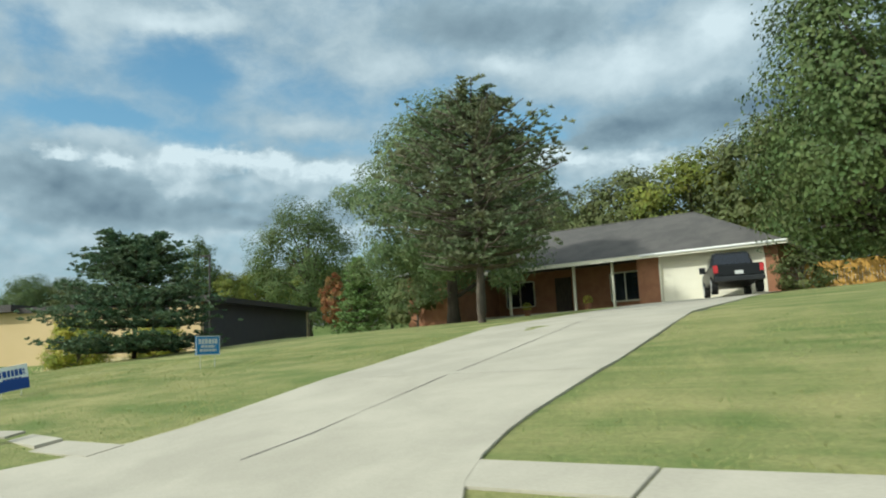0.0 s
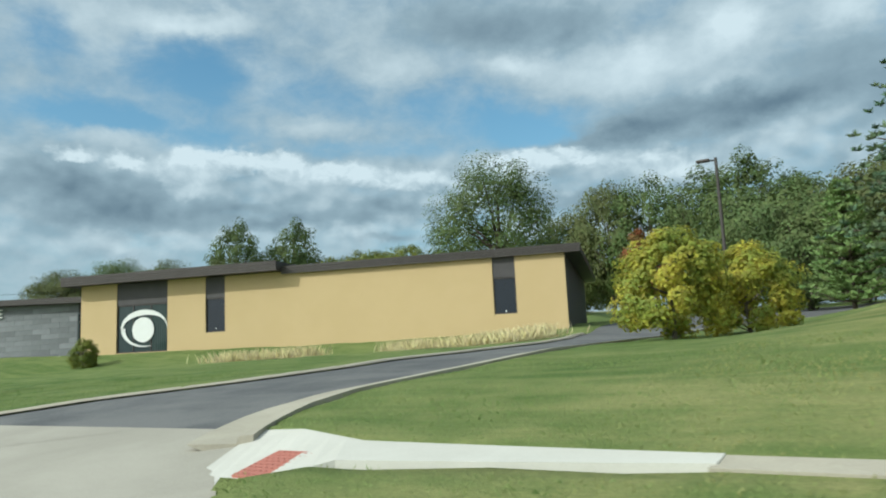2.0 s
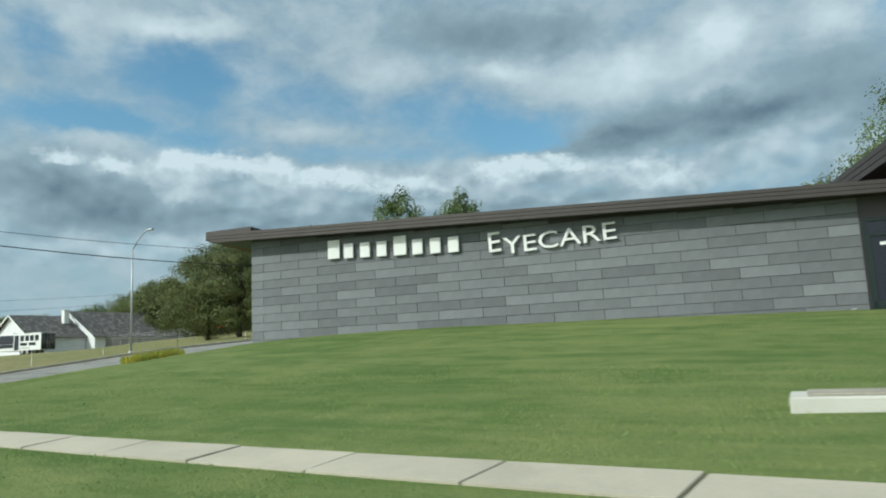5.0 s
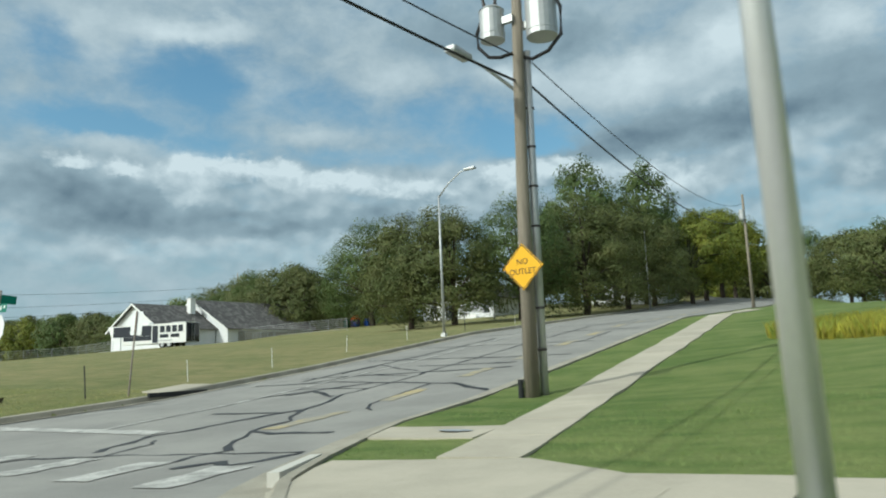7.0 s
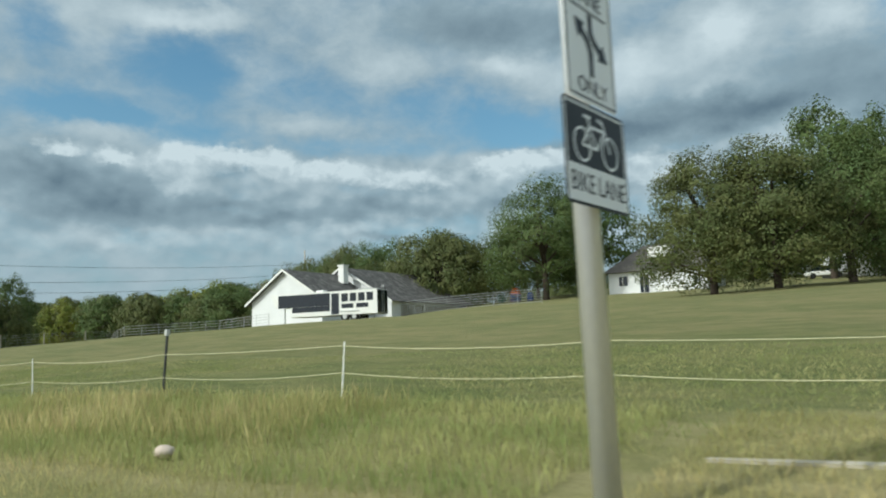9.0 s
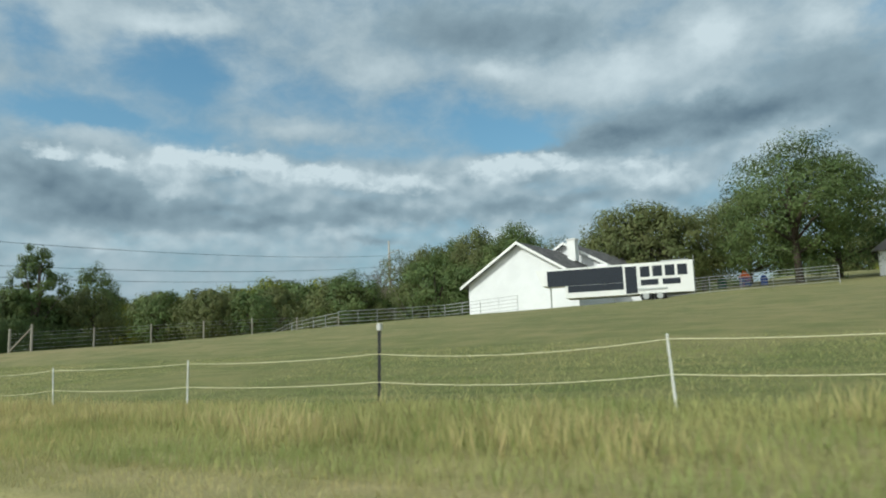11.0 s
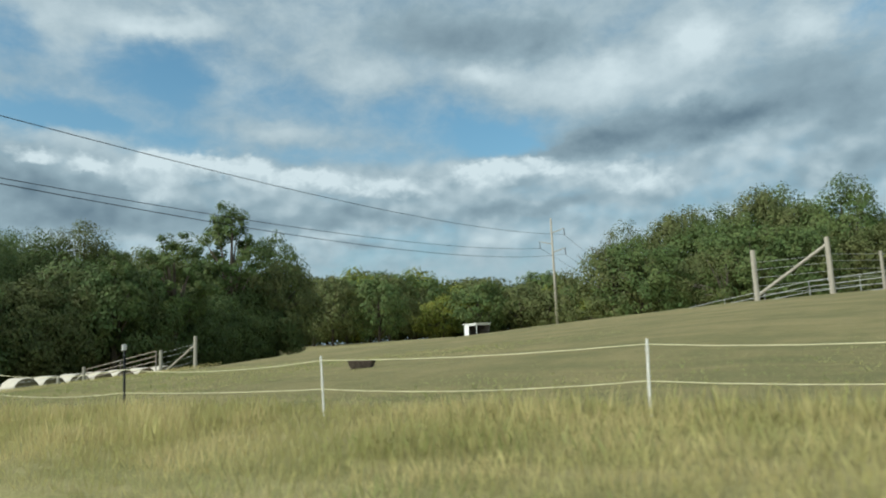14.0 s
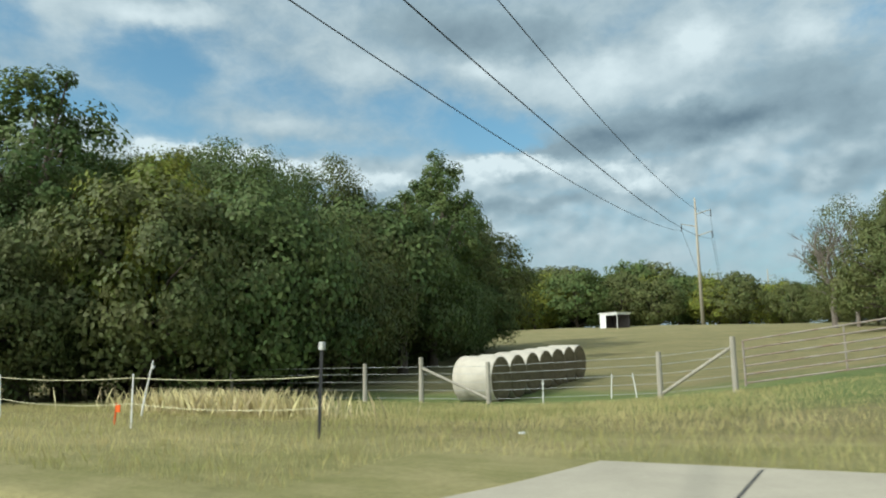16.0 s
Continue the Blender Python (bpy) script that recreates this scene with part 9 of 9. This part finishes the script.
def small_things():
    """Odds and ends on the lawns and verge."""
    rng = random.Random(12)
    # a pale stone in the verge
    x, y = -127.0, 4.80
    bm = bmesh.new()
    bmesh.ops.create_icosphere(bm, subdivisions=3, radius=0.10)
    for v in bm.verts:
        v.co *= 1 + 0.22 * noise.noise(v.co * 7) + 0.06 * noise.noise(v.co * 22)
        v.co.z *= 0.62
    ob = part("stone", bm, M_PALESTONE, None, smooth=True)
    ob.matrix_basis = pose(x, y, ground_z(x, y) + 0.085)
    tagged(ob, "pale rounded stone lying in the dry verge grass", "stone")
    # concrete collar with a rusty lid beside the sidewalk
    x, y = -52.9, 4.25
    top = thing("utility_cover", "square concrete collar with a rusty round lid in the grass", "manhole cover", (x, y, ground_z(x, y)))
    part("collar", cube((-0.42, -0.36, -0.15), (0.42, 0.36, 0.035), 0.015), M_CONCRETE, top)
    part("lid", tube(bmesh.new(), (0, 0, 0.02), (0, 0, 0.048), 0.24, n=22), M_RUSTPIPE, top, "rusty round lid")
    # a pedestal box far up the lawn
    x, y = -93.6, 42.7
    top = thing("utility_pedestal", "small pale utility pedestal standing on the lawn", "utility box", (x, y, ground_z(x, y)))
    part("body", cube((-0.13, -0.11, -0.1), (0.13, 0.11, 0.50), 0.02), M_LIGHTPRINT, top)
    part("cap", cube((-0.145, -0.125, 0.50), (0.145, 0.125, 0.56), 0.03), M_LIGHTPRINT, top)
    # leafy weeds by the sign post, a dark tuft on the lawn
    for x, y, h, r, n, leaf, mat, lab in ((-208.8, 4.3, 0.62, 0.15, 300, 0.032, L_CORNER, "thin leafy weed standing in the dry verge grass"), (-209.25, 4.35, 0.34, 0.17, 260, 0.032, L_CORNER, "low leafy weed by the sign post"),
                                          (-65.4, 18.0, 0.34, 0.14, 120, 0.06, L_DARK, "dark tuft of weeds on the mown lawn"), (-49.9, 21.6, 0.42, 0.22, 160, 0.06, L_OLIVE, "small rough shrub on the lawn below the wall")):
        ob = broadleaf(int(-x), h, 0.04, r, 16, n, leaf, mat, M_TWIG, lab, "weed", "weed", low=0.0, rag=0.6)
        settle(ob, x, y)
    # scraps of white paper on the lawn
    for x, y, w in ((-53.1, 9.4, 0.13), (-66.8, 21.9, 0.16), (-225.7, 7.6, 0.12)):
        bm = bmesh.new()
        grid = [[bm.verts.new((w * (i / 4 - 0.5), w * 0.7 * (j / 4 - 0.5), 0.05 + 0.03 * noise.noise(Vector((x + i * 0.9, y + j * 0.9, 1))))) for i in range(5)] for j in range(5)]
        for j in range(4):
            for i in range(4):
                bm.faces.new((grid[j][i], grid[j][i + 1], grid[j + 1][i + 1], grid[j + 1][i]))
        bmesh.ops.solidify(bm, geom=bm.faces[:], thickness=0.002)
        ob = part("paper_scrap", bm, M_WHITE)
        ob.matrix_basis = pose(x, y, ground_z(x, y), 0, 0, rng.uniform(0, 180))
        tagged(ob, "crumpled scrap of white paper on the grass", "litter")


small_things()


# ---- grass that stands up ----
def scatter(n, x0, x1, y0, y1, rng, keep=None):
    x = rng.uniform(min(x0, x1), max(x0, x1), n)
    y = rng.uniform(y0, y1, n)
    ok = [i for i in range(n) if in_road(x[i], y[i]) < -0.18 and (keep is None or keep(x[i], y[i]))]
    x, y = x[ok], y[ok]
    z = np.array([ground_z(a, b) - 0.01 for a, b in zip(x, y)])
    return np.stack([x, y, z], 1)


def off_paving(x, y):
    near, far = walk_edges(x)
    if near - 0.02 < y < far + 0.02 and (x > -96 or -122.3 < x < -113):
        return False
    l, r = house_drive_edges(min(max(y, 3.3), 36))
    if y < 37 and l - 0.05 < x < r + 0.05:
        return False
    if y < 6.25 and -226.2 < x < -217.8:
        return False
    if 7.6 < y < 56 and abs(x - street_walk(y)) < 0.57:
        return False
    if -99.3 < x < -94.4 and y < 7.35 or -100.0 < x < -97.85 and 9.0 < y < 10.05 or -114.8 < x < -112.8 and 14.7 < y < 17:
        return False
    if on_ramp(x, y) or -45.5 < x < -41.0 and 4.85 < y < 5.58 or -32.4 < x < -27.45 and 4.85 < y < 5.4:
        return False
    return True


def stand(name, mat, base, h, w, lean, rng, label):
    n = len(base)
    me = blades_mesh(name, base, h, w, lean, rng)
    ob = mesh_part(name, me, mat)
    tagged(ob, label, "grass", kind="stuff")


def grasses():
    rng = np.random.default_rng(9)
    u = rng.uniform

    def lay(name, mat, n, area, h, w, lean, label, keep=None):
        b = scatter(n, *area, rng, (lambda x, y: off_paving(x, y) and keep(x, y)) if keep else off_paving)
        k = len(b)
        stand(name, mat, b, u(*h, k), u(*w, k), u(*lean, k), rng, label)
    lay("dry_lawn_grass", L_DRYLAWN, 70000, (8, -29, 3.6, 13), (0.02, 0.055), (0.006, 0.012), (0.2, 1.0), "short yellowing lawn grass before the house")
    lay("lawn_grass", L_LAWN, 110000, (-27, -101, 3.6, 12), (0.02, 0.05), (0.006, 0.012), (0.2, 1.0), "short green mown lawn grass")
    lay("pasture_grass", L_GREENGRASS, 60000, (-112, -150, 6.1, 16), (0.03, 0.09), (0.006, 0.012), (0.3, 1.0), "short rough green pasture grass")
    lay("pasture_grass", L_GREENGRASS, 60000, (-150, -217, 7.6, 16), (0.03, 0.09), (0.006, 0.012), (0.3, 1.0), "short rough pasture grass, half dry")
    lay("mixed_verge_grass", L_MIXGRASS, 90000, (-123, -160, 4.4, 8.1), (0.05, 0.20), (0.0025, 0.005), (0.05, 0.4), "half-green grass along the verge")
    lay("tall_dry_grass", L_DRYGRASS, 140000, (-158, -217, 4.4, 8.1), (0.05, 0.20), (0.0025, 0.005), (0.05, 0.4), "dry golden grass along the verge")
    lay("tall_dry_grass", L_DRYGRASS, 24000, (-115.5, -122.5, 4.2, 8.2), (0.03, 0.12), (0.0025, 0.005), (0.05, 0.5), "pale dry grass round the end of the sidewalk")
    lay("tall_dry_grass", L_DRYGRASS, 50000, (-126, -217, 5.2, 7.8), (0.16, 0.40), (0.0022, 0.0042), (0.05, 0.3), "tall dry golden grass along the verge",
        lambda x, y: noise.noise(Vector((x * 0.3, y * 0.6, 2))) > 0.0)
    lay("tall_dry_grass", L_DRYGRASS, 50000, (-117, -217, 3.5, 4.5), (0.03, 0.12), (0.0025, 0.005), (0.05, 0.5), "short dry grass at the edge of the road")
    lay("rank_green_grass", L_GREENGRASS, 50000, (-120, -198, 3.5, 8.2), (0.08, 0.24), (0.003, 0.006), (0.1, 0.45), "rank green grass among the dry verge",
        lambda x, y: x < -127 and noise.noise(Vector((x * 0.16, y * 0.5, 4))) > 0.02)
    lay("tall_dry_grass", L_DRYGRASS, 110000, (-215, -247, 4.2, 19), (0.04, 0.16), (0.003, 0.006), (0.05, 0.45), "dry golden grass by the field entrance")
    # pale seed grass before the office wall, and a golden clump by the corner
    pts = []
    for c in range(78):
        t = rng.uniform(0, 1)
        if c % 3 == 0:
            cx, cy = -51.6 + 5.4 * t, 20.2 + 0.6 * t
        else:
            cx, cy = -45.0 + 6.4 * t, 24.4 + 0.4 * t
        cx, cy = cx + rng.normal() * 0.4, cy + rng.normal() * 0.6
        k = int(rng.integers(30, 190))
        q = np.stack([cx + rng.normal(size=k) * 0.35, cy + rng.normal(size=k) * 0.35, np.zeros(k)], 1)
        q[:, 2] = [ground_z(a, b2) - 0.02 for a, b2 in q[:, :2]]
        pts.append(q)
    b = np.concatenate(pts)
    stand("pale_seed_grass", L_STRAW, b, rng.uniform(0.12, 0.66, len(b)), rng.uniform(0.004, 0.008, len(b)), rng.uniform(0.1, 0.6, len(b)), rng, "pale tall seeding grass before the office wall")
    q = np.stack([-233.2 + rng.normal(size=2600) * 1.3, 9.9 + rng.normal(size=2600) * 0.25, np.zeros(2600)], 1)
    q[:, 2] = [ground_z(a, b2) - 0.02 for a, b2 in q[:, :2]]
    stand("pale_seed_grass", L_STRAW, q, rng.uniform(0.15, 0.6, 2600), rng.uniform(0.004, 0.008, 2600), rng.uniform(0.1, 0.5, 2600), rng, "pale dead brush along the wire fence")
    k = 9000
    ang, rad = rng.uniform(0, 6.283, k), np.sqrt(rng.uniform(0, 1, k))
    a, b = 3.6 * rad * np.cos(ang), 1.2 * rad * np.sin(ang)
    q = np.stack([-94.0 + 0.75 * a + 0.66 * b, 21.2 - 0.66 * a + 0.75 * b, np.zeros(k)], 1)
    q[:, 2] = [ground_z(a, b2) - 0.02 for a, b2 in q[:, :2]]
    stand("golden_grass_clump", L_YELLOW, q, rng.uniform(0.2, 0.55, k), rng.uniform(0.008, 0.016, k), rng.uniform(0.1, 0.4, k), rng, "bed of golden ornamental grass on the lawn")


grasses()


# ---- small pieces of large surfaces, last ----
def panel_wall():
    """Grey panels in running courses over the wing's front and return wall."""
    L = WING_L
    me_cache = {}

    def panel(w, h):
        key = (round(w, 2), round(h, 2))
        if key not in me_cache:
            bm = cube((0, -0.018, 0), (w - 0.014, 0.018, h - 0.014), 0.004)
            me = bpy.data.meshes.new("panel")
            bm.to_mesh(me)
            bm.free()
            me.materials.append(M_GREYPANEL)
            me_cache[key] = me
        return me_cache[key]
    rng = random.Random(2)
    h = 0.30
    rows = 13
    slope = math.degrees(math.atan2(0.85, L))
    for r in range(rows):
        x = -1.05
        x -= 0.0
        first = True
        while x > -L + 0.05:
            w = 1.5 if not (first and r % 2) else 0.75
            w = min(w, x + L)
            first = False
            if w > 0.1:
                z = 2.0 + h * r
                top = wing_top(x - w / 2) - 0.04
                hh = h
                if z + h > top:
                    hh = round(max(0.0, top - z) / 0.05) * 0.05
                if hh > 0.06:
                    ob = new("panel", panel(w, hh))
                    ob.parent = wing
                    ob.matrix_basis = pose(x - w, 0.08, z, 0, 0, 0)
            x -= w


panel_wall()
